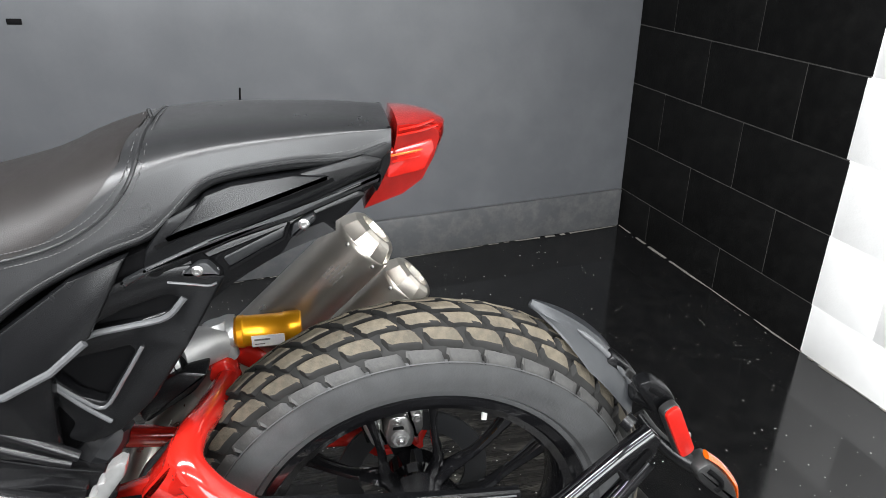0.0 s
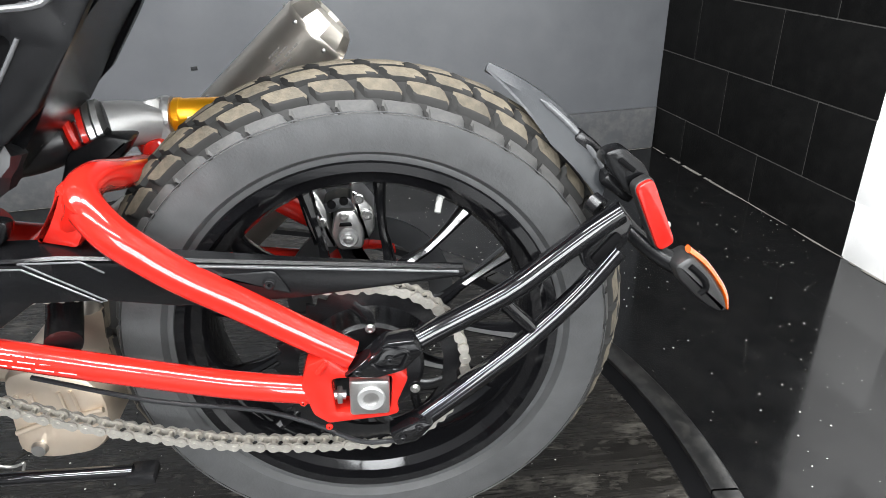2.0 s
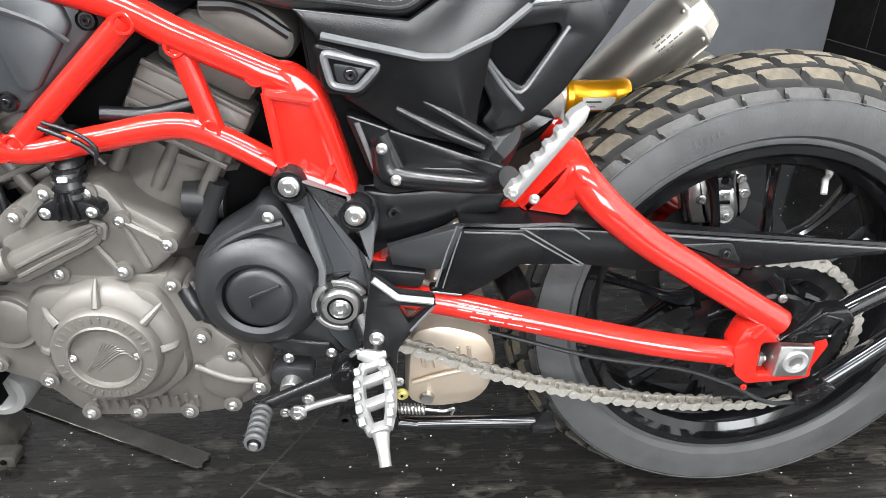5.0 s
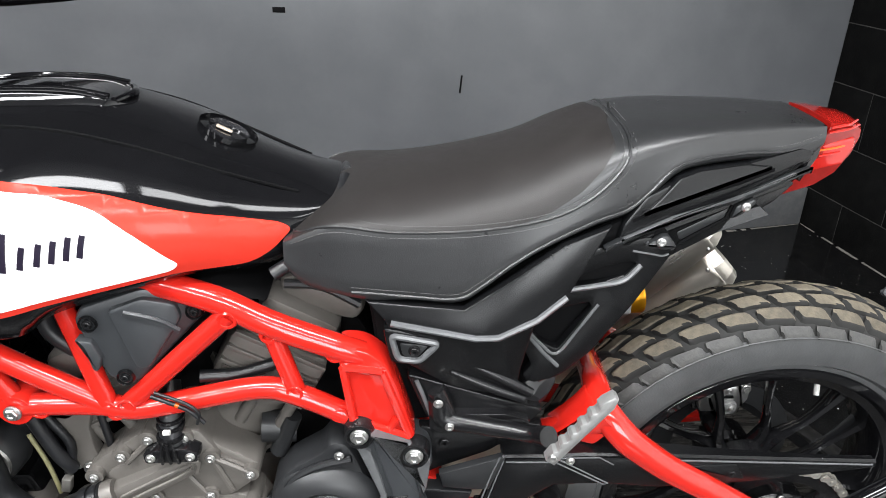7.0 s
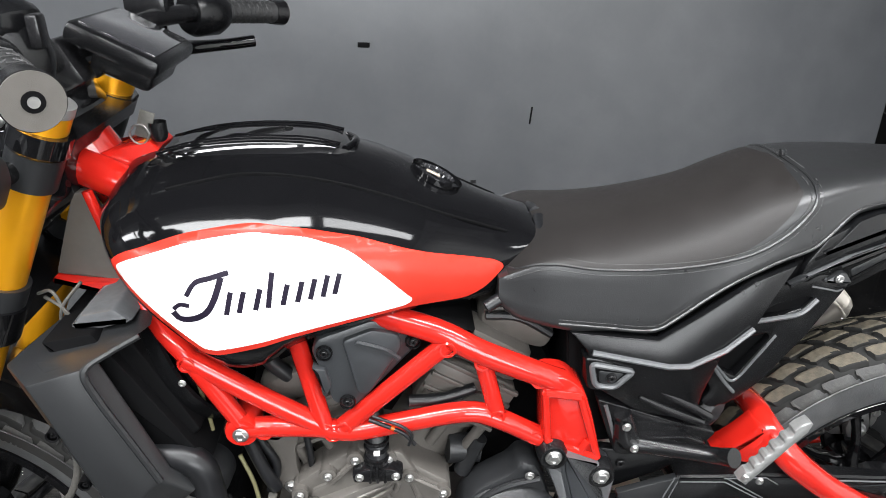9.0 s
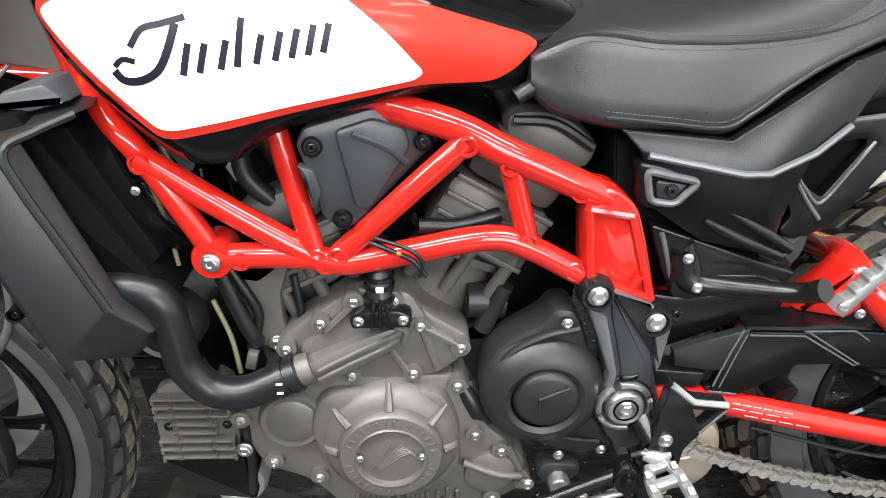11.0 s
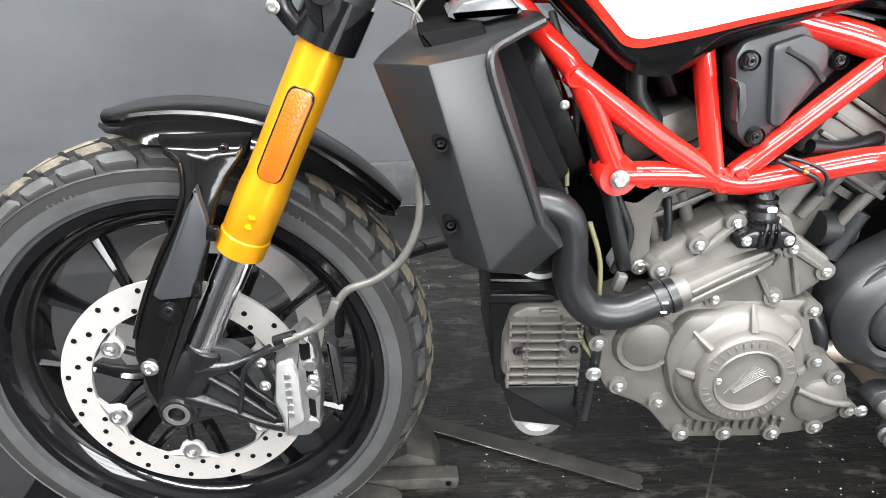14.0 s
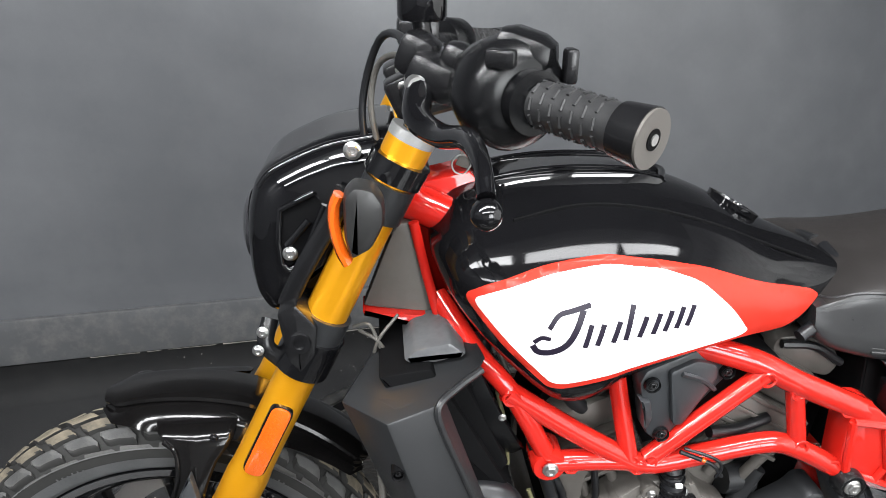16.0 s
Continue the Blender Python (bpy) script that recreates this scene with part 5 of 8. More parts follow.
for k in range(m2):
    j = (k + 1) % m2
    bm.faces.new((V[0][k], V[0][j], V[1][j], V[1][k]))
    bm.faces.new((inn[0][k], inn[0][j], inn[1][j], inn[1][k]))
    for q in (0, 1):
        bm.faces.new((V[q][k], V[q][j], inn[q][j], inn[q][k]))
sprocket = part("sprocket", bm, SATIN, rear_wheel, "dark toothed rear sprocket", 25)
turned("sprocket_carrier", [(0.030, SPY - 0.006), (0.060, SPY - 0.006), (0.064, SPY - 0.002), (0.064, 0.0), (0.03, 0.0)], (CR.x, 0, CR.z), SATIN, rear_wheel)
for k in range(6):
    a = math.tau * k / 6 + 0.5
    bar("sprocket_arm", [(CR.x + r * math.cos(a + o), SPY, CR.z + r * math.sin(a + o)) for r, o in ((0.055, 0), (0.075, 0.08), (0.092, 0.22))], 0.009, SATIN, rear_wheel, seg=8, flat=0.4)
    bolt(rear_wheel, CR.x + 0.060 * math.cos(a), SPY - 0.010, CR.z + 0.060 * math.sin(a), 0.0075, STEEL)
RC = 0.1135
path = []
for k in range(30):
    a = radians(-92 + 175 * k / 29)
    path.append((CR.x + RC * math.cos(a), CR.z + RC * math.sin(a)))
path += [(-0.15, 0.468), (-0.30, 0.474), (-0.45, 0.470), (-0.60, 0.452)]
ft = [(-0.645, 0.420), (-0.640, 0.392), (-0.60, 0.375)]
low_run = [(-0.50, 0.354), (-0.378, 0.303), (-0.30, 0.276), (-0.20, 0.250), (-0.10, 0.236), (-0.03, 0.2335)]
P = [Vector((x, 0, z)) for x, z in path + ft + low_run]
P = spline([tuple(p) for p in P] + [tuple(P[0])], 6)
seglen = [0.0]
for a, b in zip(P, P[1:]):
    seglen.append(seglen[-1] + (b - a).length)
pitch = 0.0158


def at(d):
    d = d % seglen[-1]
    for i in range(len(P) - 1):
        if d <= seglen[i + 1]:
            t = (d - seglen[i]) / max(1e-9, seglen[i + 1] - seglen[i])
            return P[i].lerp(P[i + 1], t)
    return P[-1]


def link_mesh(name, hw, th, material):
    bm = bmesh.new()
    for s in (-1, 1):
        pl = []
        for sx in (-1, 1):
            for k in range(7):
                a = -math.pi / 2 + math.pi * k / 6 + (math.pi if sx < 0 else 0)
                pl.append((sx * pitch / 2 + 0.0068 * math.cos(a), 0.0068 * math.sin(a)))
            pl.append((0, 0.0042 * sx))
        prism(bm, pl, s * hw - th / 2, s * hw + th / 2, 0)
    for sx in (-1, 1):
        lathe(bm, [(0, -hw - th * 0.9), (0.0026, -hw - th * 0.9), (0.0028, -hw), (0.0028, hw), (0.0026, hw + th * 0.9), (0, hw + th * 0.9)], (sx * pitch / 2, 0, 0), 8)
    return part(name, bm, material, chain)


chain = tagged(new("drive_chain"), "oily steel drive chain")
chain.parent = bike
count = int(seglen[-1] / pitch) // 2 * 2
proto = [link_mesh("chain_link", 0.0095, 0.0022, CHAIN), link_mesh("chain_link", 0.0068, 0.0022, CHAININNER)]
for k in range(count):
    a, b = at(k * seglen[-1] / count), at((k + 1) * seglen[-1] / count)
    c = (a + b) / 2
    ang = math.atan2(b.z - a.z, b.x - a.x)
    M = Matrix.Translation((c.x, SPY, c.z)) @ Matrix.Rotation(-ang, 4, "Y")
    if k < 2:
        proto[k].matrix_basis = M
    else:
        again(proto[k % 2], chain, M)
# brake hose along the lower arm
bar("arm_cable", [(-0.05, -0.170, 0.300), (-0.085, -0.165, 0.315), (-0.14, -0.160, 0.333), (-0.25, -0.155, 0.352), (-0.38, -0.14, 0.385)], 0.0028, HOSE, swing, seg=8)
bar("arm_cable", [(0.02, -0.166, 0.276), (-0.02, -0.170, 0.282), (-0.07, -0.166, 0.308)], 0.003, HOSE, swing, seg=8)

# rear brake on the far side
turned("brake_disc", [(0.085, 0.070), (0.120, 0.070), (0.120, 0.075), (0.085, 0.075), (0.085, 0.070)], (CR.x, 0, CR.z), CASTDARK, rear_wheel, "dark rear brake disc", 64)
cal = plate("rear_caliper", [(-0.041, 0.496), (-0.016, 0.496), (-0.005, 0.463), (-0.009, 0.438), (-0.041, 0.438), (-0.050, 0.461)], 0.026, 0.09, STEEL, bike, "cast silver rear brake caliper", bev=0.005, r=0.007)
plate("caliper_half", [(-0.082, 0.520), (-0.071, 0.526), (-0.063, 0.518), (-0.057, 0.506), (-0.053, 0.494), (-0.051, 0.461), (-0.041, 0.439), (-0.067, 0.440), (-0.078, 0.470), (-0.084, 0.503)], 0.034, 0.085, STEEL, cal, bev=0.005, r=0.004)
plate("caliper_half", [(-0.020, 0.523), (-0.010, 0.518), (0.002, 0.502), (0.009, 0.492), (0.008, 0.463), (-0.004, 0.446), (-0.013, 0.484), (-0.021, 0.505)], 0.032, 0.085, STEEL, cal, bev=0.005, r=0.004)
plate("caliper_bridge", [(-0.058, 0.502), (-0.043, 0.510), (-0.024, 0.511), (-0.014, 0.501), (-0.014, 0.489), (-0.042, 0.490), (-0.055, 0.488)], 0.036, 0.07, CASTDARK, cal, bev=0.003, r=0.004)
for x, z in ((-0.046, 0.501), (-0.030, 0.505)):
    turned("bridge_hole", [(0, 0.035), (0.0055, 0.035), (0.0065, 0.037)], (x, 0, z), DARK, cal, seg=16)
plate("pad_slot", [(-0.037, 0.480), (-0.022, 0.480), (-0.020, 0.473), (-0.039, 0.473)], 0.0245, 0.04, DARK, cal, r=0.002)
turned("piston_boss", [(0, 0.018), (0.006, 0.018), (0.0075, 0.022), (0.011, 0.021), (0.0135, 0.024), (0.0145, 0.04)], (-0.027, 0, 0.457), ALLOY, cal)
for x, y, z, r in ((-0.061, 0.031, 0.478, 0.009), (-0.031, 0.024, 0.488, 0.008), (-0.027, 0.017, 0.457, 0.007), (-0.001, 0.029, 0.487, 0.010), (-0.010, 0.029, 0.510, 0.009), (-0.071, 0.031, 0.513, 0.009)):
    bolt(cal, x, y, z, r, STEEL)
bar("caliper_stem", [(-0.087, 0.05, 0.522), (-0.080, 0.05, 0.485), (-0.070, 0.05, 0.440)], 0.006, SATIN, cal, seg=8)
plate("caliper_bracket", [(-0.075, 0.50), (-0.06, 0.51), (-0.035, 0.44), (-0.02, 0.40), (0.02, 0.36), (-0.02, 0.345), (-0.05, 0.42)], 0.082, 0.098, SATIN, cal)

# passenger peg
pb = bar("peg_bracket", [(-0.501, -0.140, 0.629), (-0.494, -0.142, 0.598), (-0.455, -0.150, 0.592), (-0.39, -0.175, 0.596), (-0.372, -0.200, 0.612)], [0.013, 0.014, 0.012, 0.011, 0.013], SATIN, bike, "black forged passenger peg bracket")
bar("bracket_strut", [(-0.503, -0.138, 0.640), (-0.488, -0.140, 0.602)], 0.012, SATIN, pb)
bolt(pb, -0.501, -0.155, 0.629, 0.0075, STEEL)
bolt(pb, -0.487, -0.157, 0.594, 0.0075, STEEL)
plate("bracket_base", [(-0.540, 0.662), (-0.415, 0.615), (-0.364, 0.598), (-0.380, 0.579), (-0.496, 0.572), (-0.516, 0.594)], -0.134, -0.10, SATIN, pb, r=0.008)
bar("base_rib", [(-0.527, -0.136, 0.652), (-0.518, -0.136, 0.625), (-0.508, -0.136, 0.592)], 0.003, EDGEPLASTIC, pb, seg=8)
plate("bracket_web", [(-0.512, 0.612), (-0.495, 0.606), (-0.416, 0.603), (-0.382, 0.590), (-0.390, 0.574), (-0.417, 0.583), (-0.494, 0.573), (-0.512, 0.580)], -0.146, -0.12, SATIN, pb, r=0.006)
plate("pivot_shield", [(-0.526, 0.572), (-0.494, 0.566), (-0.394, 0.572), (-0.360, 0.566), (-0.372, 0.540), (-0.418, 0.534), (-0.431, 0.524), (-0.503, 0.496), (-0.530, 0.480), (-0.545, 0.50)], -0.126, -0.112, PLASTIC, pb, "black plastic shield over the pivot", bev=0.004, r=0.008)
bolt(pb, -0.492, -0.127, 0.543, 0.011, SATIN)
plate("pivot_gasket", [(-0.520, 0.484), (-0.455, 0.476), (-0.463, 0.455), (-0.518, 0.462)], -0.150, -0.12, HOSE, pb, r=0.004)
a, b = Vector((-0.376, -0.222, 0.604)), Vector((-0.308, -0.232, 0.694))
peg_m = Matrix.Translation((a + b) / 2) @ Matrix.Rotation(-math.atan2(b.z - a.z, b.x - a.x), 4, "Y")
bm = bmesh.new()
n = 5
L = (b - a).length
pl = [(-L / 2, -0.010), (L / 2 - 0.012, -0.012), (L / 2, -0.004), (L / 2, 0.006), (L / 2 - 0.012, 0.014)]
for k in range(n):
    x = L / 2 - 0.02 - (L - 0.03) * k / n
    pl += [(x, 0.0145), (x - 0.0035, 0.0085), (x - 0.0085, 0.0085), (x - 0.012, 0.0145)]
pl += [(-L / 2, 0.012)]
prism(bm, [(x, z * 0.58) for x, z in pl], -0.009, 0.006, 0.002)
pg = part("passenger_peg", bm, PEGCAST, pb, "bright serrated folded footpeg")
pg.matrix_basis = peg_m
bolt(pb, -0.374, -0.236, 0.612, 0.0075, STEEL)
bolt(pb, -0.352, -0.232, 0.602, 0.0065, STEEL)

# grey crumpled sleeve and white connector by the swingarm
bm = bmesh.new()
tube(bm, [(-0.40, -0.10, 0.59), (-0.375, -0.10, 0.61), (-0.35, -0.095, 0.635)], [0.016, 0.022, 0.015], 9, 3)
for v in bm.verts:
    v.co += Vector((noise.noise(v.co * 60), noise.noise(v.co * 60 + Vector((3, 1, 2))), noise.noise(v.co * 60 + Vector((7, 5, 1))))) * 0.006
part("cable_sleeve", bm, HOSE, bike, "black taped cable sleeve", 15)

# pivot plate and lower brackets
PY = -0.160
pvp = plate("pivot_casting", [(-0.612, 0.581), (-0.610, 0.607), (-0.595, 0.612), (-0.578, 0.600), (-0.534, 0.575), (-0.514, 0.563), (-0.508, 0.541), (-0.518, 0.511), (-0.523, 0.491), (-0.512, 0.455), (-0.503, 0.395), (-0.523, 0.368), (-0.556, 0.378), (-0.574, 0.405), (-0.588, 0.445), (-0.576, 0.476), (-0.580, 0.513), (-0.596, 0.544)], PY, PY + 0.050, AIRCOVER, bike, "satin black cast pivot plate", 0.005, 0.006)
plate("casting_web", [(-0.584, 0.594), (-0.545, 0.573), (-0.547, 0.549), (-0.533, 0.528), (-0.526, 0.490), (-0.522, 0.455), (-0.566, 0.455), (-0.562, 0.493), (-0.572, 0.535), (-0.580, 0.566)], PY - 0.004, PY + 0.01, AIRCOVER, pvp, bev=0.003, r=0.005)
# lit facets of the casting, given a paler colour
plate("casting_edge", [(-0.607, 0.575), (-0.586, 0.567), (-0.577, 0.531), (-0.568, 0.493), (-0.573, 0.453), (-0.581, 0.450), (-0.577, 0.493), (-0.593, 0.539)], PY - 0.006, PY + 0.01, EDGEPLASTIC, pvp, bev=0.003, r=0, tilt=lambda x, z: -0.25 * (x + 0.585))
plate("casting_edge", [(-0.584, 0.602), (-0.543, 0.580), (-0.543, 0.551), (-0.531, 0.530), (-0.521, 0.489), (-0.516, 0.500), (-0.511, 0.545), (-0.524, 0.573)], PY - 0.006, PY + 0.01, EDGEPLASTIC, pvp, bev=0.003, r=0, tilt=lambda x, z: 0.20 * (x + 0.53))
for x, z in ((-0.599, 0.594), (-0.532, 0.559)):
    turned("bolt_cup", [(0, PY - 0.0065), (0.0125, PY - 0.0065), (0.0145, PY - 0.010), (0.0175, PY - 0.010), (0.0200, PY - 0.004), (0.021, PY + 0.01)], (x, 0, z), SATIN, pvp)
    bolt(pvp, x, PY - 0.010, z, 0.0140, STEEL)
NX, NZ, NY = -0.555, 0.447, -0.172
turned("pivot_boss", [(0.030, NY + 0.006), (0.036, NY + 0.007), (0.040, NY + 0.014), (0.041, NY + 0.05)], (NX, 0, NZ), SATIN, pvp, seg=40)
for k in range(4):
    a0 = math.tau * k / 4 + 0.5
    bm = bmesh.new()
    arc = [(NX + r * math.cos(a0 + d), NZ + r * math.sin(a0 + d)) for r, ds in ((0.0335, range(9)), (0.0270, range(8, -1, -1))) for d in (0.165 * q for q in ds)]
    prism(bm, arc, NY, NY + 0.012, 0.0015)
    part("lock_ring", bm, STEEL, pvp)
turned("ring_bed", [(0.018, NY + 0.006), (0.031, NY + 0.005), (0.033, NY + 0.012)], (NX, 0, NZ), CASTDARK, pvp, seg=36)
turned("pivot_nut", [(0.0, NY - 0.002), (0.012, NY - 0.002), (0.0135, NY - 0.0045), (0.020, NY - 0.0045), (0.0225, NY - 0.001), (0.0225, NY + 0.01)], (NX, 0, NZ), STEEL, pvp, "large bright pivot nut", 36)
turned("nut_groove", [(0.0125, NY - 0.0051), (0.0150, NY - 0.0053), (0.0152, NY - 0.004)], (NX, 0, NZ), DARK, pvp, seg=30)
bolt(pvp, NX, NY - 0.004, NZ, 0.0135, STEEL)
plate("nut_lug", [(-0.564, 0.476), (-0.546, 0.479), (-0.540, 0.490), (-0.562, 0.488)], NY + 0.004, NY + 0.03, SATIN, pvp, bev=0.003, r=0.003)
holed("heel_bracket", rounded([(-0.517, 0.501), (-0.489, 0.478), (-0.450, 0.472), (-0.446, 0.463), (-0.474, 0.430), (-0.490, 0.405), (-0.496, 0.345), (-0.524, 0.345), (-0.532, 0.400), (-0.524, 0.460)], 0.004, 2), [rounded([(-0.488, 0.464), (-0.457, 0.460), (-0.477, 0.439)], 0.003, 2), rounded([(-0.509, 0.400), (-0.499, 0.396), (-0.503, 0.362), (-0.512, 0.366)], 0.002, 2)], -0.200, -0.185, SATIN, pvp, 0.002)
bar("bracket_arm", [(-0.520, -0.190, 0.410), (-0.530, -0.165, 0.425)], 0.016, SATIN, pvp, seg=10)
bar("heel_edge", [(-0.515, -0.200, 0.498), (-0.489, -0.201, 0.475), (-0.450, -0.201, 0.469)], 0.0040, ALLOY, pvp, "bright edge of the heel bracket", seg=8, smooth=0)
bar("heel_edge", [(-0.449, -0.201, 0.463), (-0.476, -0.201, 0.431)], 0.0016, EDGEPLASTIC, pvp, seg=6)
for x, y, z, r in ((-0.516, -0.196, 0.412, 0.011), (-0.506, -0.175, 0.340, 0.009), (-0.492, -0.165, 0.330, 0.008)):
    bolt(pvp, x, y, z, r, STEEL)
bolt(pvp, -0.489, -0.160, 0.306, 0.010, YELLOW, "yellow plated bolt")
bar("stand_bracket", [(-0.53, -0.15, 0.38), (-0.51, -0.15, 0.32), (-0.505, -0.145, 0.25)], 0.012, SATIN, pvp, seg=10)

# sprocket cover
cov = plate("sprocket_cover", [(-0.724, 0.470), (-0.716, 0.500), (-0.695, 0.525), (-0.650, 0.552), (-0.640, 0.568), (-0.618, 0.568), (-0.606, 0.545), (-0.592, 0.500), (-0.585, 0.450), (-0.570, 0.400), (-0.553, 0.362), (-0.60, 0.356), (-0.640, 0.372), (-0.690, 0.400), (-0.716, 0.435)], -0.150, -0.10, CASTDARK, bike, "matt black front sprocket cover", 0.010, 0.012)
turned("cover_dome", [(0.040, -0.168), (0.046, -0.172), (0.056, -0.170), (0.068, -0.160), (0.074, -0.148)], (-0.648, 0, 0.459), CASTDARK, cov, seg=48)
turned("cover_disc", [(0, -0.172), (0.030, -0.172), (0.036, -0.169), (0.040, -0.163)], (-0.645, 0, 0.458), CASTDARK, cov, seg=48)
bar("cover_mark", [(-0.655, -0.1735, 0.450), (-0.655, -0.1735, 0.463), (-0.620, -0.1735, 0.478)], 0.0022, CASTDARK, cov, seg=6, smooth=0)
bar("cover_rib", [(-0.705, -0.154, 0.430), (-0.712, -0.154, 0.470), (-0.690, -0.154, 0.512), (-0.655, -0.154, 0.535), (-0.612, -0.154, 0.546)], 0.005, CASTDARK, cov, seg=8)
bar("cover_rib", [(-0.63, -0.153, 0.392), (-0.60, -0.153, 0.385), (-0.575, -0.153, 0.382)], 0.003, CASTDARK, cov, seg=6)
for x, z in ((-0.627, 0.554), (-0.624, 0.366), (-0.572, 0.372)):
    bolt(cov, x, -0.158, z, 0.008, STEEL)

# engine
eng = plate("engine", [(-0.985, 0.455), (-0.94, 0.480), (-0.89, 0.484), (-0.765, 0.478), (-0.742, 0.46), (-0.735, 0.410), (-0.700, 0.380), (-0.664, 0.350), (-0.655, 0.318), (-0.690, 0.292), (-0.76, 0.284), (-0.875, 0.286), (-0.915, 0.335), (-0.97, 0.365), (-0.995, 0.40)], -0.135, 0.14, ENGINE, bike, "bronze grey V-twin engine with machined bolts", 0.008, 0.012)
plate("case_flange", [(-1.014, 0.428), (-0.985, 0.352), (-0.928, 0.326), (-0.888, 0.274), (-0.758, 0.270), (-0.70, 0.278), (-0.652, 0.308), (-0.682, 0.376), (-0.714, 0.404), (-0.738, 0.478), (-0.90, 0.487), (-0.990, 0.466)], -0.142, -0.10, ENGINE, eng, bev=0.006, r=0.02)
plate("case_step", [(-0.905, 0.470), (-0.765, 0.470), (-0.745, 0.42), (-0.742, 0.345), (-0.79, 0.306), (-0.87, 0.306), (-0.905, 0.350), (-0.925, 0.42)], -0.158, -0.12, ENGINE, eng, bev=0.012, r=0.02)
turned("clutch_cover", [(0, -0.1805), (0.020, -0.180), (0.038, -0.178), (0.0395, -0.1835), (0.0415, -0.1845), (0.043, -0.1825), (0.058, -0.1815), (0.0605, -0.179), (0.0625, -0.168), (0.072, -0.165), (0.081, -0.156), (0.084, -0.14)], (-0.827, 0, 0.393), ENGINE, eng, "round clutch cover with a raised ring", 64)
for deg, far in ((90, 0.090), (40, 0.086), (140, 0.086), (2, 0.078), (178, 0.078)):
    a = radians(deg)
    bar("cover_fin", [(-0.827 + r * math.cos(a), y, 0.393 + r * math.sin(a)) for r, y in ((0.061, -0.172), (0.074, -0.165), (far, -0.156))], [0.0055, 0.0045, 0.002], ENGINE, eng, seg=8)
for k in range(34):
    a = math.tau * k / 34
    if k % 17 in (0, 16):
        continue
    bm = bmesh.new()
    box(bm, (0, 0, 0), (0.0028, 0.0016, 0.0075 if k % 3 else 0.0055), bev=0.0004)
    o = part("ring_mark", bm, ENGINE, eng) if k == 1 else again(ringmark, eng, Matrix())
    if k == 1:
        ringmark = o
    o.matrix_basis = Matrix.Translation((-0.827 + 0.0510 * math.cos(a), -0.1822, 0.393 + 0.0510 * math.sin(a))) @ Matrix.Rotation(-a + math.pi / 2, 4, "Y")
for k in range(9):
    f = k / 8
    bar("emblem_stroke", [(-0.852 + 0.012 * f, -0.180, 0.374 + 0.006 * math.sin(3 * f)), (-0.838 + 0.03 * f, -0.1805, 0.393 + 0.008 * math.sin(2.5 * f)), (-0.826 + 0.030 * f, -0.180, 0.413 - 0.022 * f * f)], 0.0011, ENGINE, eng, seg=5)
bolt(eng, -0.863, -0.182, 0.393, 0.006, STEEL)
bolt(eng, -0.791, -0.182, 0.393, 0.006, STEEL)
turned("side_dome", [(0, -0.152), (0.026, -0.152), (0.030, -0.149), (0.036, -0.150), (0.040, -0.144), (0.042, -0.13)], (-0.943, 0, 0.424), ENGINE, eng)
turned("rear_lobe", [(0, -0.150), (0.024, -0.150), (0.032, -0.146), (0.036, -0.13)], (-0.706, 0, 0.330), ENGINE, eng)
bar("lobe_rib", [(-0.74, -0.148, 0.352), (-0.70, -0.152, 0.335), (-0.668, -0.148, 0.326)], 0.005, ENGINE, eng)
for k in range(11):
    x = -0.872 + 0.0125 * k
    bar("sump_fin", [(x, -0.144, 0.288), (x, -0.147, 0.305 + 0.004 * (k % 2))], 0.0028, ENGINE, eng, seg=6)
for x, z in ((-0.917, 0.338), (-0.879, 0.286), (-0.822, 0.285), (-0.758, 0.283), (-0.703, 0.291), (-0.664, 0.316), (-0.694, 0.368), (-0.726, 0.394), (-0.970, 0.365), (-1.002, 0.429), (-0.748, 0.468)):
    bm = bmesh.new()
    tube(bm, [(x, -0.149, z), (x, -0.10, z)], 0.0115, 14)
    part("bolt_boss", bm, ENGINE, eng)
    bolt(eng, x, -0.152, z, 0.0078, STEEL)
# pump housing above the clutch
pump = plate("pump_housing", [(-0.925, 0.528), (-0.90, 0.540), (-0.865, 0.580), (-0.83, 0.595), (-0.80, 0.590), (-0.775, 0.545), (-0.738, 0.520), (-0.742, 0.502), (-0.770, 0.480), (-0.80, 0.474), (-0.87, 0.476), (-0.905, 0.476), (-0.930, 0.498)], -0.142, -0.05, ENGINE, eng, bev=0.006, r=0.008)
plate("pump_flange", [(-0.948, 0.512), (-0.946, 0.536), (-0.90, 0.568), (-0.862, 0.594), (-0.812, 0.596), (-0.782, 0.562), (-0.732, 0.528), (-0.734, 0.506), (-0.79, 0.474), (-0.87, 0.472), (-0.932, 0.492)], -0.137, -0.09, ENGINE, eng, bev=0.005, r=0.012)
plate("pump_outlet", [(-0.930, 0.485), (-0.936, 0.512), (-0.914, 0.5145), (-0.888, 0.526), (-0.852, 0.541), (-0.820, 0.551), (-0.806, 0.545), (-0.806, 0.534), (-0.814, 0.521), (-0.837, 0.510), (-0.873, 0.492), (-0.904, 0.478)], -0.163, -0.12, ENGINE, eng, bev=0.009, r=0.006, tilt=lambda x, z: 0.11 * (x + 0.93))
bar("outlet_collar", [(-0.938, -0.158, 0.498), (-0.912, -0.154, 0.506)], [0.0195, 0.0175], ENGINE, eng, seg=20)
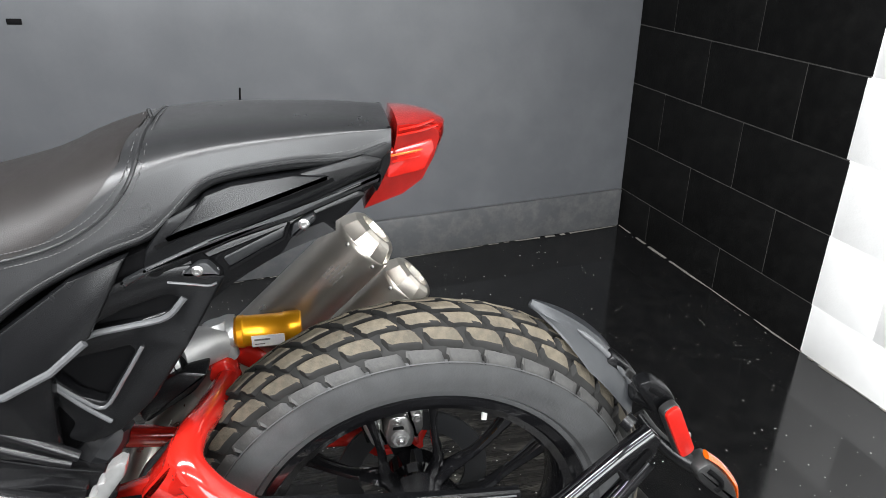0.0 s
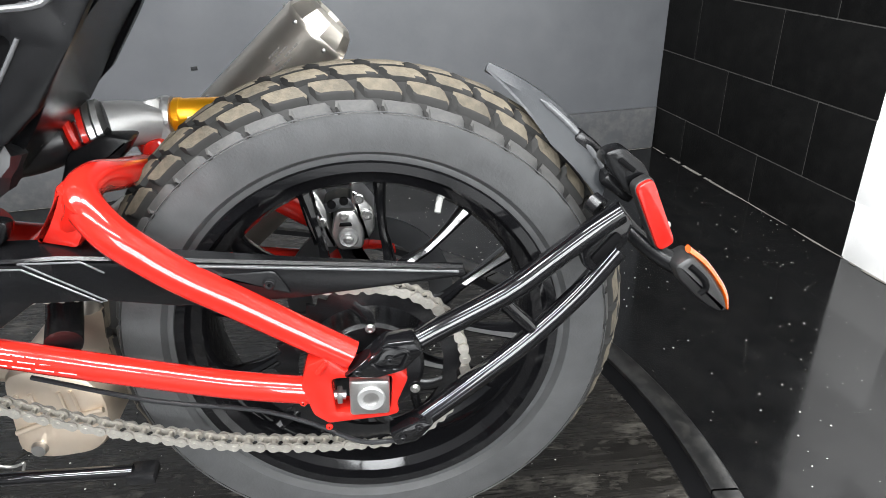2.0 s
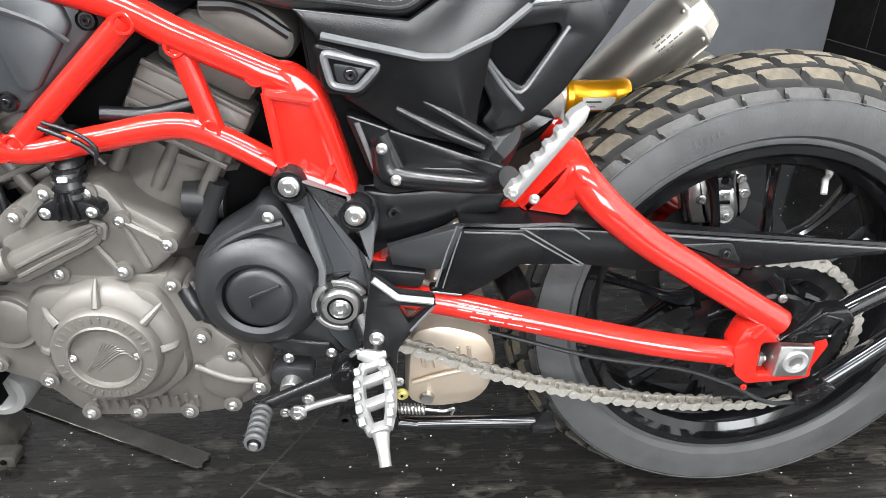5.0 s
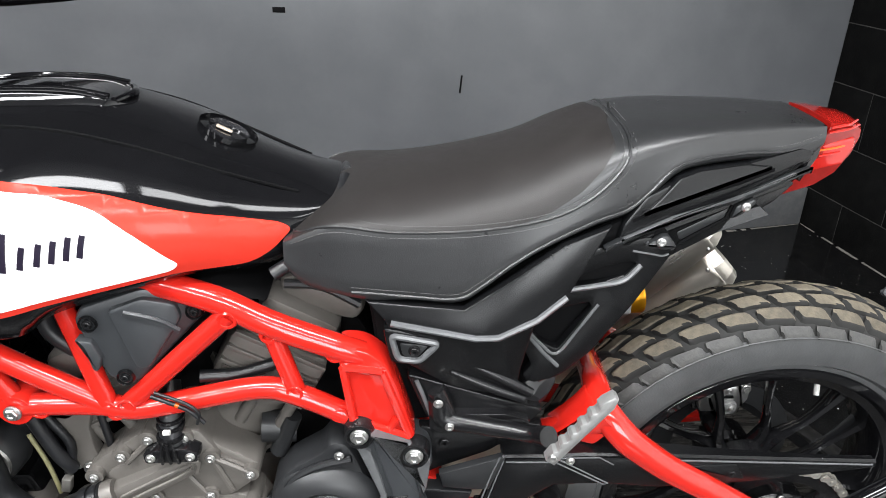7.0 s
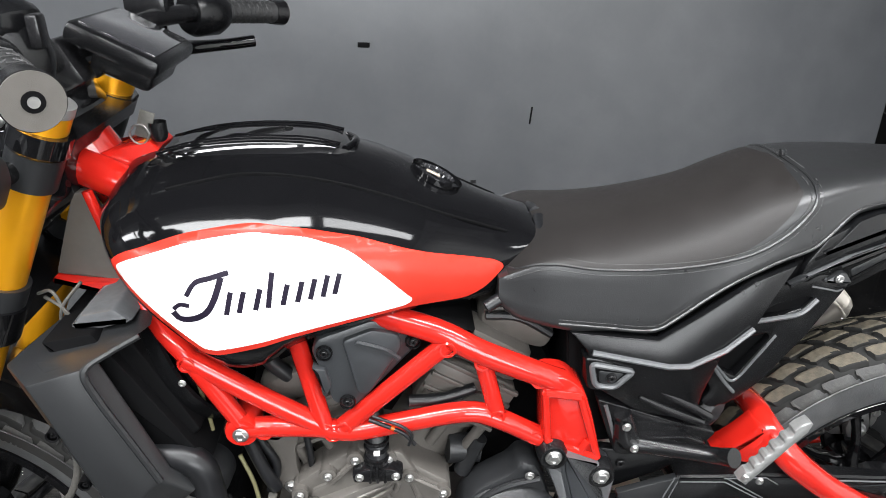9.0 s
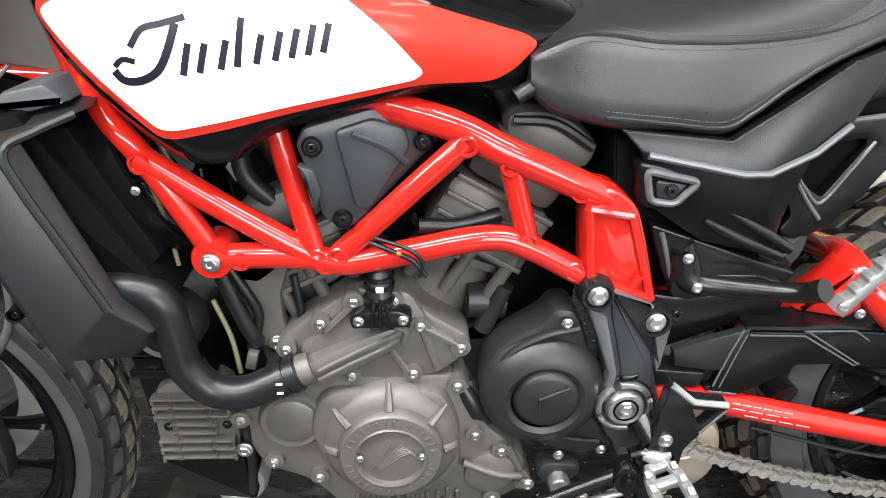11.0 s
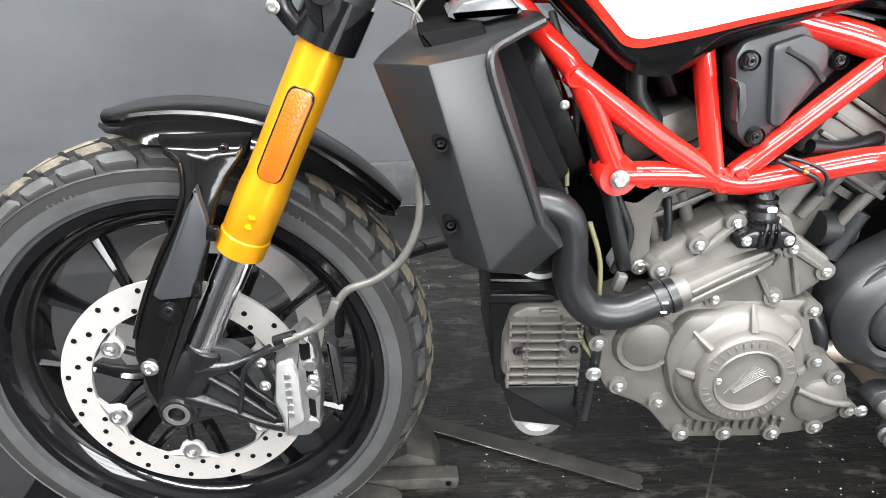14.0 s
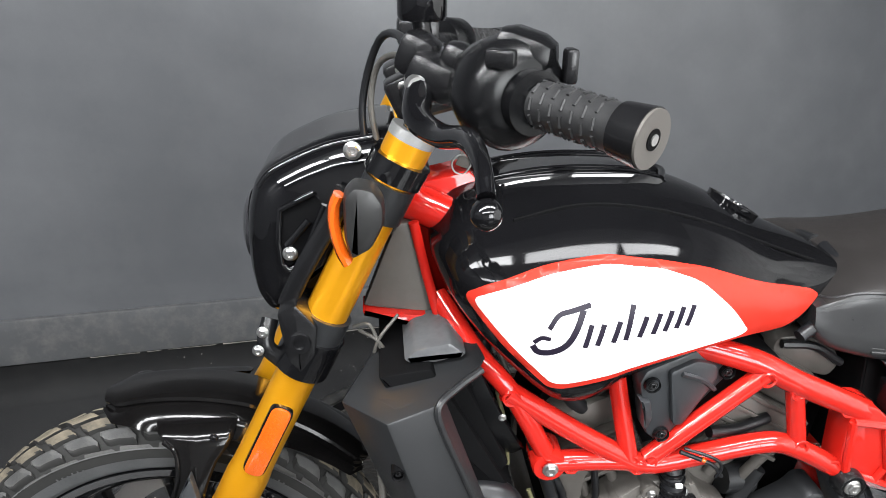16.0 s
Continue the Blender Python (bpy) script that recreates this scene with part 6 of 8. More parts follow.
for dz in (-0.008, 0.0035):
    bar("outlet_rib", [(-0.905, -0.161, 0.4995 + dz), (-0.870, -0.157, 0.516 + dz), (-0.832, -0.153, 0.533 + dz), (-0.814, -0.150, 0.542 + dz * 0.7)], 0.0026, ENGINE, eng, seg=6)
bar("outlet_lip", [(-0.809, -0.149, 0.530), (-0.806, -0.149, 0.545), (-0.818, -0.151, 0.553)], 0.0036, ENGINE, eng, seg=8)
for pts in ([(-0.895, 0.545), (-0.862, 0.578)], [(-0.79, 0.548), (-0.745, 0.520)], [(-0.79, 0.550), (-0.77, 0.49)], [(-0.80, 0.480), (-0.83, 0.53)]):
    bar("housing_rib", [(x, -0.144, z) for x, z in pts], 0.004, ENGINE, eng, seg=6)
for x, z in ((-0.940, 0.524), (-0.900, 0.556), (-0.862, 0.582), (-0.790, 0.549), (-0.744, 0.519), (-0.870, 0.485), (-0.799, 0.486), (-0.818, 0.582)):
    bm = bmesh.new()
    tube(bm, [(x, -0.146, z), (x, -0.10, z)], 0.0115, 14)
    part("bolt_boss", bm, ENGINE, eng)
    bolt(eng, x, -0.149, z, 0.0075, STEEL)
th = plate("thermostat", [(-0.864, 0.558), (-0.800, 0.558), (-0.798, 0.572), (-0.812, 0.580), (-0.850, 0.580), (-0.866, 0.572)], -0.164, -0.11, SATIN, eng, "black plastic thermostat housing", bev=0.004)
bar("thermostat_neck", [(-0.832, -0.146, 0.572), (-0.833, -0.140, 0.596), (-0.834, -0.126, 0.616), (-0.838, -0.105, 0.640)], [0.0160, 0.0145, 0.0145, 0.014], HOSE, eng, seg=18)
for z in (0.586, 0.598, 0.606):
    bar("neck_clip", [(-0.833, -0.150 + 0.55 * (z - 0.578), z), (-0.833, -0.150 + 0.55 * (z - 0.578), z + 0.0045)], 0.0170, SATIN, eng, seg=22)
for dx in (-0.010, 0.0, 0.010):
    bar("neck_rib", [(-0.832 + dx, -0.165, 0.560), (-0.832 + dx * 0.8, -0.168, 0.578), (-0.832 + dx * 0.6, -0.166, 0.590)], 0.0022, SATIN, eng, seg=6)
bar("clip_tab", [(-0.836, -0.158, 0.603), (-0.828, -0.158, 0.603)], 0.0035, STICKER, eng, seg=6)
for x in (-0.856, -0.808):
    bolt(eng, x, -0.165, 0.568, 0.0075, STEEL)
# cylinders of the V
def cylinder(base, top, w, name):
    d = (top - base).normalized()
    q = Vector((0, 0, 1)).rotation_difference(d).to_matrix().to_4x4()
    L = (top - base).length
    bm = bmesh.new()
    tube(bm, [base, base + d * L * 0.12, base + d * L * 0.125, base + d * L * 0.16, base + d * L * 0.165, base + d * L * 0.46, base + d * L * 0.465, base + d * L * 0.5], [w * 0.66, w * 0.66, w * 0.74, w * 0.74, w * 0.64, w * 0.64, w * 0.72, w * 0.72], 40)
    for v in bm.verts:
        v.co.y *= 1.25
    c = part(name, bm, ENGINE, eng)
    for k in range(7):
        a = math.pi + math.pi * k / 6
        p = base + d * L * 0.14 + (q @ Vector((w * 0.70 * math.cos(a), w * 0.875 * math.sin(a), 0)))
        bm = bmesh.new()
        tube(bm, [p, p + d * 0.018], 0.0065, 6)
        part("base_nut", bm, STEEL, eng)
    bm = bmesh.new()
    box(bm, base + d * L * 0.66, (w * 1.12, 0.215, L * 0.30), q, 0.012)
    part("cylinder_head", bm, ENGINE, eng)
    bm = bmesh.new()
    box(bm, base + d * L * 0.92, (w * 1.0, 0.20, L * 0.22), q, 0.018)
    part("valve_cover", bm, ENGINE, eng)
    for k in range(4):
        bm = bmesh.new()
        box(bm, base + d * L * (0.55 + 0.085 * k) + (q @ Vector((0, -0.108, 0))), (w * 1.05, 0.008, 0.006), q, 0.001)
        part("head_rib", bm, ENGINE, eng)
    for sx in (-0.42, 0.0, 0.42):
        bm = bmesh.new()
        tube(bm, [base + d * L * 0.30 + (q @ Vector((w * sx, -0.096, 0))), base + d * L * 0.62 + (q @ Vector((w * sx, -0.104, 0)))], 0.008, 10)
        part("stud_boss", bm, ENGINE, eng)
    return c


cylinder(Vector((-0.80, 0, 0.50)), Vector((-0.668, 0, 0.728)), 0.115, "rear_cylinder")
cylinder(Vector((-0.86, 0, 0.48)), Vector((-0.948, 0, 0.685)), 0.100, "front_cylinder")
plate("head_cover_rear", [(-0.690, 0.772), (-0.65, 0.776), (-0.612, 0.760), (-0.585, 0.730), (-0.60, 0.700), (-0.665, 0.722), (-0.695, 0.750)], -0.078, 0.09, ENGINE, eng, "bronze grey rear rocker cover", bev=0.012, r=0.02)
bar("cover_groove", [(-0.685, -0.082, 0.764), (-0.640, -0.084, 0.760), (-0.596, -0.082, 0.732)], 0.006, CASTDARK, eng, seg=8)
# added near-black filler: shade in the gaps between the cylinders
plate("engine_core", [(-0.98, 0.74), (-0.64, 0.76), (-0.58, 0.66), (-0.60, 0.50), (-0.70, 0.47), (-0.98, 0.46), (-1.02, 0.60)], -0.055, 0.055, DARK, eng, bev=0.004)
# starter and sensors behind the sprocket cover
for pts, r in (([(-0.735, -0.09, 0.55), (-0.69, -0.085, 0.545)], 0.022), ([(-0.715, -0.10, 0.515), (-0.69, -0.10, 0.575)], 0.012), ([(-0.735, -0.12, 0.455), (-0.725, -0.13, 0.43), (-0.715, -0.125, 0.40)], 0.014)):
    bar("sensor", pts, r, CASTDARK, eng)
bolt(eng, -0.732, -0.142, 0.448, 0.0065, STEEL)
bar("vent_hose", [(-0.745, -0.13, 0.462), (-0.73, -0.14, 0.438), (-0.722, -0.14, 0.42)], 0.010, HOSE, eng)
# black airbox cover between the tubes
airtilt = lambda x, z: 0.27 * (x + 0.893)
air = plate("airbox_cover", [(-0.906, 0.764), (-0.898, 0.780), (-0.832, 0.794), (-0.768, 0.768), (-0.766, 0.756), (-0.852, 0.673), (-0.868, 0.668), (-0.886, 0.685), (-0.898, 0.735)], -0.156, -0.125, AIRCOVER, bike, "grey triangular air cleaner cover with three screws", 0.006, 0.006, tilt=airtilt)
plate("cover_panel", [(-0.868, 0.776), (-0.832, 0.785), (-0.800, 0.772), (-0.796, 0.752), (-0.838, 0.692), (-0.852, 0.695)], -0.164, -0.15, AIRCOVER, air, bev=0.003, r=0.006, tilt=airtilt)
plate("cover_channel", [(-0.906, 0.746), (-0.890, 0.740), (-0.884, 0.715), (-0.890, 0.700), (-0.895, 0.702), (-0.899, 0.735)], -0.164, -0.15, AIRCOVER, air, bev=0.002, r=0.003, tilt=airtilt)
bar("panel_crease", [(-0.852, -0.1535, 0.772), (-0.82, -0.1455, 0.756), (-0.800, -0.1395, 0.738)], 0.0035, AIRCOVER, air, seg=6)
for x, z in ((-0.890, 0.762), (-0.782, 0.757), (-0.866, 0.684)):
    turned("screw_cup", [(0.008, -0.161), (0.0095, -0.164), (0.0105, -0.159)], (x, airtilt(x, z), z), PLASTIC, air, seg=18)
    bolt(air, x, -0.163 + airtilt(x, z), z, 0.0068, SATIN)
# near-black filler, the dark space behind the cover put into colour
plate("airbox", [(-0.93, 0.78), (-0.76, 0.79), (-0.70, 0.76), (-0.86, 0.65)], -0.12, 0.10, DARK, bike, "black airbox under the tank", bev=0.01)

# coolant hose, regulator, front engine hanger
hose = bar("coolant_hose", [(-1.17, -0.158, 0.622), (-1.12, -0.162, 0.618), (-1.078, -0.165, 0.614), (-1.057, -0.166, 0.597), (-1.051, -0.166, 0.560), (-1.047, -0.166, 0.522), (-1.028, -0.166, 0.492), (-1.005, -0.166, 0.482), (-0.980, -0.165, 0.483), (-0.956, -0.163, 0.492), (-0.925, -0.160, 0.503)], 0.0192, HOSE, bike, "thick black rubber coolant hose", 18, 7)
for t in (0, 1):
    bar("hose_clamp", [(-0.948 + 0.013 * t, -0.162, 0.495 + 0.005 * t), (-0.939 + 0.013 * t, -0.161, 0.4985 + 0.005 * t)], 0.0212, HOSE, hose, seg=24)
for dz in (0.006, -0.006):
    bm = bmesh.new()
    box(bm, (-0.944, -0.1835, 0.498 + dz), (0.007, 0.003, 0.0016), bev=0.0003)
    part("clamp_mark", bm, STICKER, hose)
reg = plate("regulator", [(-1.103, 0.458), (-1.085, 0.468), (-1.035, 0.466), (-1.020, 0.455), (-1.012, 0.400), (-1.014, 0.360), (-1.030, 0.352), (-1.095, 0.353), (-1.112, 0.372), (-1.112, 0.42)], -0.125, -0.085, ENGINE, bike, "finned rectifier unit in front of the engine", bev=0.005)
for k in range(8):
    z = 0.4515 - 0.0125 * k
    half = 0.043 if k not in (3, 4) else 0.027
    bm = bmesh.new()
    box(bm, (-1.0625, -0.130, z), (half * 2, 0.016, 0.0036), Matrix.Rotation(radians(1.5), 4, "Y"), 0.0012)
    if half > 0.03:
        for sx in (-1, 1):
            box(bm, (-1.0625 + sx * 0.0435, -0.129, z - 0.003), (0.0036, 0.014, 0.009), bev=0.001)
    for dx in (-0.022, 0.020):
        tube(bm, [(-1.0625 + dx, -0.138, z + 0.001), (-1.0625 + dx, -0.125, z + 0.001)], 0.0032, 8)
    part("fin", bm, ENGINE, reg)
for x in (-1.095, -1.025):
    bolt(reg, x, -0.130, 0.407, 0.0065, SATIN)
bm = bmesh.new()
box(bm, (-1.06, -0.128, 0.4635), (0.022, 0.006, 0.005), bev=0.002)
part("maker_mark", bm, ENGINE, reg)
plate("regulator_box", [(-1.132, 0.498), (-1.045, 0.496), (-1.035, 0.465), (-1.010, 0.35), (-1.005, 0.300), (-1.09, 0.318), (-1.118, 0.345)], -0.108, 0.06, PLASTIC, reg, "black plastic carrier", bev=0.006)
plate("carrier_lip", [(-1.132, 0.482), (-1.052, 0.480), (-1.052, 0.468), (-1.132, 0.470)], -0.118, -0.10, PLASTIC, reg, bev=0.002)
plate("carrier_skirt", [(-1.112, 0.348), (-1.014, 0.346), (-1.006, 0.276), (-1.092, 0.290)], -0.120, -0.10, PLASTIC, reg, bev=0.003)
turned("oil_filter", [(0, -0.062), (0.020, -0.062), (0.026, -0.066), (0.036, -0.064), (0.040, -0.055), (0.040, 0.02)], (-1.046, 0, 0.252), ALLOY, eng, "pale oil filter under the carrier")
turned("horn", [(0, -0.13), (0.020, -0.130), (0.024, -0.136), (0.034, -0.137), (0.040, -0.128), (0.042, -0.10), (0.02, -0.09)], (-1.075, 0, 0.545), CASTDARK, bike, "round black horn", 36)
turned("horn_ring", [(0.026, -0.139), (0.032, -0.140), (0.034, -0.136)], (-1.075, 0, 0.545), STEEL, bike.children[-1])
hg = plate("engine_hanger", [(-1.022, 0.626), (-0.990, 0.612), (-0.968, 0.560), (-0.976, 0.532), (-0.970, 0.512), (-0.952, 0.502), (-0.936, 0.512), (-0.945, 0.545), (-0.945, 0.580), (-0.928, 0.628), (-0.955, 0.626), (-0.968, 0.600), (-0.995, 0.606)], -0.118, -0.100, ENGINE, bike, "bronze grey front engine hanger", bev=0.004)
bolt(hg, -0.955, -0.122, 0.516, 0.012, STEEL)
bolt(hg, -0.938, -0.122, 0.500, 0.0065, SATIN)
bolt(hg, -0.940, -0.122, 0.616, 0.0075, STEEL)
bolt(bike, -1.003, -0.150, 0.384, 0.012, STEEL)
# wiring between radiator and engine
for pts, r, mt in (([(-1.035, -0.12, 0.72), (-1.02, -0.125, 0.66), (-1.00, -0.13, 0.60), (-0.985, -0.13, 0.55), (-0.975, -0.125, 0.52)], 0.009, HOSE),
                   ([(-1.02, -0.115, 0.66), (-0.99, -0.12, 0.60), (-0.972, -0.12, 0.555), (-0.985, -0.12, 0.51)], 0.006, HOSE),
                   ([(-0.93, -0.11, 0.60), (-0.925, -0.115, 0.55), (-0.93, -0.11, 0.50), (-0.94, -0.11, 0.44)], 0.005, HOSE),
                   ([(-1.01, -0.14, 0.455), (-1.00, -0.14, 0.42), (-1.00, -0.135, 0.36), (-1.005, -0.135, 0.305)], 0.006, HOSE),
                   ([(-1.02, -0.12, 0.575), (-1.005, -0.125, 0.53), (-1.0, -0.125, 0.48)], 0.003, WIREY),
                   ([(-1.025, -0.13, 0.44), (-1.01, -0.132, 0.41), (-0.99, -0.13, 0.385)], 0.003, WIREY),
                   ([(-1.075, -0.09, 0.80), (-1.045, -0.10, 0.72), (-1.04, -0.10, 0.65)], 0.004, CABLE),
                   ([(-0.955, -0.07, 0.79), (-0.95, -0.08, 0.75), (-0.93, -0.08, 0.715)], 0.014, HOSE),
                   ([(-1.09, -0.08, 0.79), (-1.08, -0.09, 0.70), (-1.05, -0.09, 0.64)], 0.016, HOSE),
                   ([(-0.79, -0.13, 0.665), (-0.745, -0.12, 0.66), (-0.70, -0.11, 0.668)], 0.008, HOSE),
                   ([(-0.84, -0.16, 0.66), (-0.81, -0.164, 0.648), (-0.795, -0.166, 0.640), (-0.782, -0.165, 0.622)], 0.0028, HOSE), ([(-0.835, -0.16, 0.665), (-0.800, -0.168, 0.655), (-0.786, -0.168, 0.640), (-0.79, -0.166, 0.622)], 0.0022, HOSE)):
    bar("wiring_hose", pts, r, mt, bike, seg=10)
bar("fan_hose", [(-1.104, -0.09, 0.745), (-1.101, -0.09, 0.706), (-1.089, -0.09, 0.676), (-1.064, -0.088, 0.645)], 0.011, HOSE, bike, "glossy black hose behind the radiator")
bar("fan_hose", [(-1.100, -0.12, 0.732), (-1.116, -0.12, 0.694), (-1.109, -0.12, 0.666), (-1.080, -0.12, 0.650)], 0.007, HOSE, bike)
bar("wiring_hose", [(-1.07, -0.12, 0.735), (-1.059, -0.12, 0.693), (-1.053, -0.12, 0.649), (-1.05, -0.12, 0.620)], 0.0026, WIREY, bike, seg=8)
bar("breather_hose", [(-0.976, -0.088, 0.770), (-0.976, -0.09, 0.722), (-0.967, -0.09, 0.701), (-0.948, -0.088, 0.680)], 0.011, CASTDARK, bike, "grey breather hose under the tank")
bar("orange_tag", [(-0.812, -0.164, 0.650), (-0.808, -0.165, 0.648)], 0.0032, AMBER, bike)
bm = bmesh.new()
box(bm, (-0.982, -0.135, 0.505), (0.012, 0.012, 0.022), Matrix.Rotation(radians(15), 4, "Y"), 0.002)
part("wire_connector", bm, CABLE, bike)

# radiator and its side shroud
def sheet(name, verts, faces, depth, material, parent, label=""):
    bm = bmesh.new()
    V = [bm.verts.new(v) for v in verts]
    for f in faces:
        bm.faces.new([V[i] for i in f])
    bmesh.ops.recalc_face_normals(bm, faces=bm.faces)
    ext = bmesh.ops.extrude_face_region(bm, geom=bm.faces[:])
    for v in ext["geom"]:
        if isinstance(v, bmesh.types.BMVert):
            v.co += Vector(depth)
    ed = [e for e in bm.edges if e.is_manifold and e.calc_face_angle(0) > 0.25]
    bmesh.ops.bevel(bm, geom=ed, offset=0.0035, segments=2, affect="EDGES", profile=0.5)
    return part(name, bm, material, parent, label, 30)


SV = [(-1.258, -0.170, 0.764), (-1.207, -0.227, 0.773), (-1.153, -0.208, 0.780), (-1.100, -0.168, 0.800),
      (-1.180, -0.178, 0.560), (-1.145, -0.222, 0.566), (-1.096, -0.206, 0.615), (-1.066, -0.188, 0.576), (-1.098, -0.170, 0.535),
      (-1.222, -0.100, 0.784), (-1.112, -0.110, 0.806)]
shroud = sheet("radiator_shroud", SV, [(0, 1, 5, 4), (1, 2, 6, 5), (4, 5, 8), (5, 6, 7, 8), (0, 9, 2, 1), (9, 10, 3, 2)], (0.010, 0.022, 0.002), SHROUD, bike, "grey black moulded radiator shroud")
bar("shroud_rim", [(-1.098, -0.172, 0.801), (-1.128, -0.190, 0.790), (-1.150, -0.208, 0.778), (-1.143, -0.210, 0.745), (-1.120, -0.209, 0.685), (-1.094, -0.206, 0.614)], 0.0045, SHROUD, shroud, seg=8)
for x, y, z in ((-1.195, -0.222, 0.701), (-1.184, -0.206, 0.612)):
    turned("screw_cup", [(0.0055, y - 0.002), (0.0075, y - 0.003), (0.008, y + 0.02)], (x, 0, z), DARK, shroud, seg=18)
    bolt(shroud, x, y + 0.002, z, 0.0062, SATIN)
# core and fan shroud in near-black, the shade behind the shroud included
plate("radiator", [(-1.215, 0.79), (-1.155, 0.80), (-1.045, 0.60), (-1.10, 0.555)], -0.165, 0.165, DARK, bike, "black radiator core", bev=0.004)
plate("radiator_top", [(-1.186, 0.800), (-1.172, 0.816), (-1.132, 0.824), (-1.112, 0.806), (-1.150, 0.796)], -0.150, -0.06, EDGEPLASTIC, bike, "grey plastic top hose cover", bev=0.006)
fan = plate("fan_shroud", [(-1.150, 0.780), (-1.120, 0.784), (-1.055, 0.645), (-1.085, 0.615)], -0.150, 0.15, DARK, bike, "black plastic fan shroud", bev=0.004)
FC, FN = Vector((-1.078, -0.03, 0.712)), Vector((0.90, 0, 0.44)).normalized()
FQ = Vector((0, 1, 0)).rotation_difference(FN).to_matrix().to_4x4()
turned("fan_ring", [(0.112, -0.010), (0.118, -0.012), (0.121, -0.004), (0.121, 0.012), (0.116, 0.014), (0.112, 0.010), (0.112, -0.010)], FC, PLASTIC, fan, seg=48, m=FQ)
turned("fan_ring", [(0.070, 0.000), (0.074, 0.010), (0.079, 0.000), (0.074, -0.002), (0.070, 0.000)], FC, GLOSSBLACK, fan, seg=40, m=FQ)
turned("fan_motor", [(0, 0.022), (0.026, 0.022), (0.032, 0.016), (0.034, -0.01)], FC, GLOSSBLACK, fan, m=FQ)
for k in range(7):
    a = math.tau * k / 7 + 0.3
    bar("fan_strut", [FC + (FQ @ Vector((r * math.cos(a + d), h, r * math.sin(a + d)))) for r, d, h in ((0.032, 0.0, 0.008), (0.075, 0.12, 0.010), (0.115, 0.30, 0.004))], [0.005, 0.004, 0.005], GLOSSBLACK, fan, seg=8)
for k in range(4):
    a = math.tau * k / 4 + 3.6
    bolt(fan, *(FC + (FQ @ Vector((0.122 * math.cos(a), 0.012, 0.122 * math.sin(a))))), 0.006, STEEL)

# ridged upper part of the side covers
for sd in (1, -1):
    CV = [(-0.585, -0.136, 0.768), (-0.470, -0.142, 0.756), (-0.418, -0.140, 0.790), (-0.355, -0.133, 0.832), (-0.300, -0.124, 0.850),
          (-0.563, -0.145, 0.745), (-0.457, -0.152, 0.722), (-0.430, -0.152, 0.722), (-0.385, -0.148, 0.742), (-0.346, -0.140, 0.772),
          (-0.540, -0.138, 0.680), (-0.483, -0.138, 0.641), (-0.403, -0.138, 0.622), (-0.398, -0.138, 0.666)]
    CV = [(x, y * sd, z) for x, y, z in CV]
    sheet("ridge_panel", CV, [(0, 1, 6, 5), (1, 2, 7, 6), (2, 3, 8, 7), (3, 4, 9, 8), (5, 6, 11, 10), (6, 7, 12, 11), (7, 8, 13, 12)], (0, 0.016 * sd, 0), PLASTIC, cover)
    # painted highlight along the bright bevel of the ridge
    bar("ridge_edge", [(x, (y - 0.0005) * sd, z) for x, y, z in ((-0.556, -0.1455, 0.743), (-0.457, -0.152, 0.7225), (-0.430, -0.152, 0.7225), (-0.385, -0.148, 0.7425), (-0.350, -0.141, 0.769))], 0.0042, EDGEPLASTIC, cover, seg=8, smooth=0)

fb = plate("frame_bracket", [(-0.980, 0.612), (-0.944, 0.612), (-0.950, 0.584), (-0.962, 0.532), (-0.964, 0.508), (-0.984, 0.504), (-0.990, 0.516), (-0.976, 0.545)], -0.112, -0.096, ALLOY, bike, "cast silver engine bracket", bev=0.004, r=0.007)
plate("bracket_opening", [(-0.970, 0.602), (-0.953, 0.602), (-0.958, 0.578), (-0.964, 0.570)], -0.1135, -0.10, DARK, fb, r=0.003)
bolt(fb, -0.975, -0.114, 0.517, 0.0105, STEEL)
bolt(fb, -0.960, -0.114, 0.594, 0.007, STEEL)
# exhaust box, stand, gear lever, footpeg
exh = plate("exhaust_box", [(-0.478, 0.322), (-0.43, 0.332), (-0.37, 0.312), (-0.352, 0.275), (-0.358, 0.215), (-0.385, 0.185), (-0.45, 0.178), (-0.488, 0.195)], -0.045, 0.12, TITAN, bike, "heat stained exhaust collector box", bev=0.016, r=0.02)
bar("box_seam", [(-0.475, -0.048, 0.235), (-0.43, -0.049, 0.250), (-0.36, -0.047, 0.262)], 0.004, TITAN, exh)
for x in (-0.462, -0.445, -0.41, -0.395):
    bar("box_rib", [(x, -0.047, 0.295), (x + 0.004, -0.048, 0.262)], 0.003, TITAN, exh, seg=6)
turned("box_sensor", [(0, -0.052), (0.009, -0.052), (0.011, -0.046), (0.011, -0.03)], (-0.455, 0, 0.205), STEEL, exh)
bar("header_pipe", [(-1.0, 0.06, 0.62), (-1.06, 0.08, 0.45), (-1.0, 0.13, 0.29), (-0.85, 0.16, 0.25), (-0.5, 0.08, 0.25)], 0.024, TITAN, exh)
stand_arm = [(-0.579, 0.232), (-0.571, 0.252), (-0.511, 0.247), (-0.493, 0.231), (-0.502, 0.220), (-0.567, 0.223)]
stand = bar("side_stand", [(-0.545, -0.125, 0.236), (-0.50, -0.128, 0.232), (-0.40, -0.125, 0.226), (-0.31, -0.12, 0.219)], [0.012, 0.010, 0.009, 0.0095], GLOSSBLACK, bike, "black side stand folded up under the frame")
bar("stand_tang", [(-0.545, -0.14, 0.245), (-0.50, -0.14, 0.243), (-0.47, -0.14, 0.238)], 0.006, GLOSSBLACK, stand)
bm = bmesh.new()
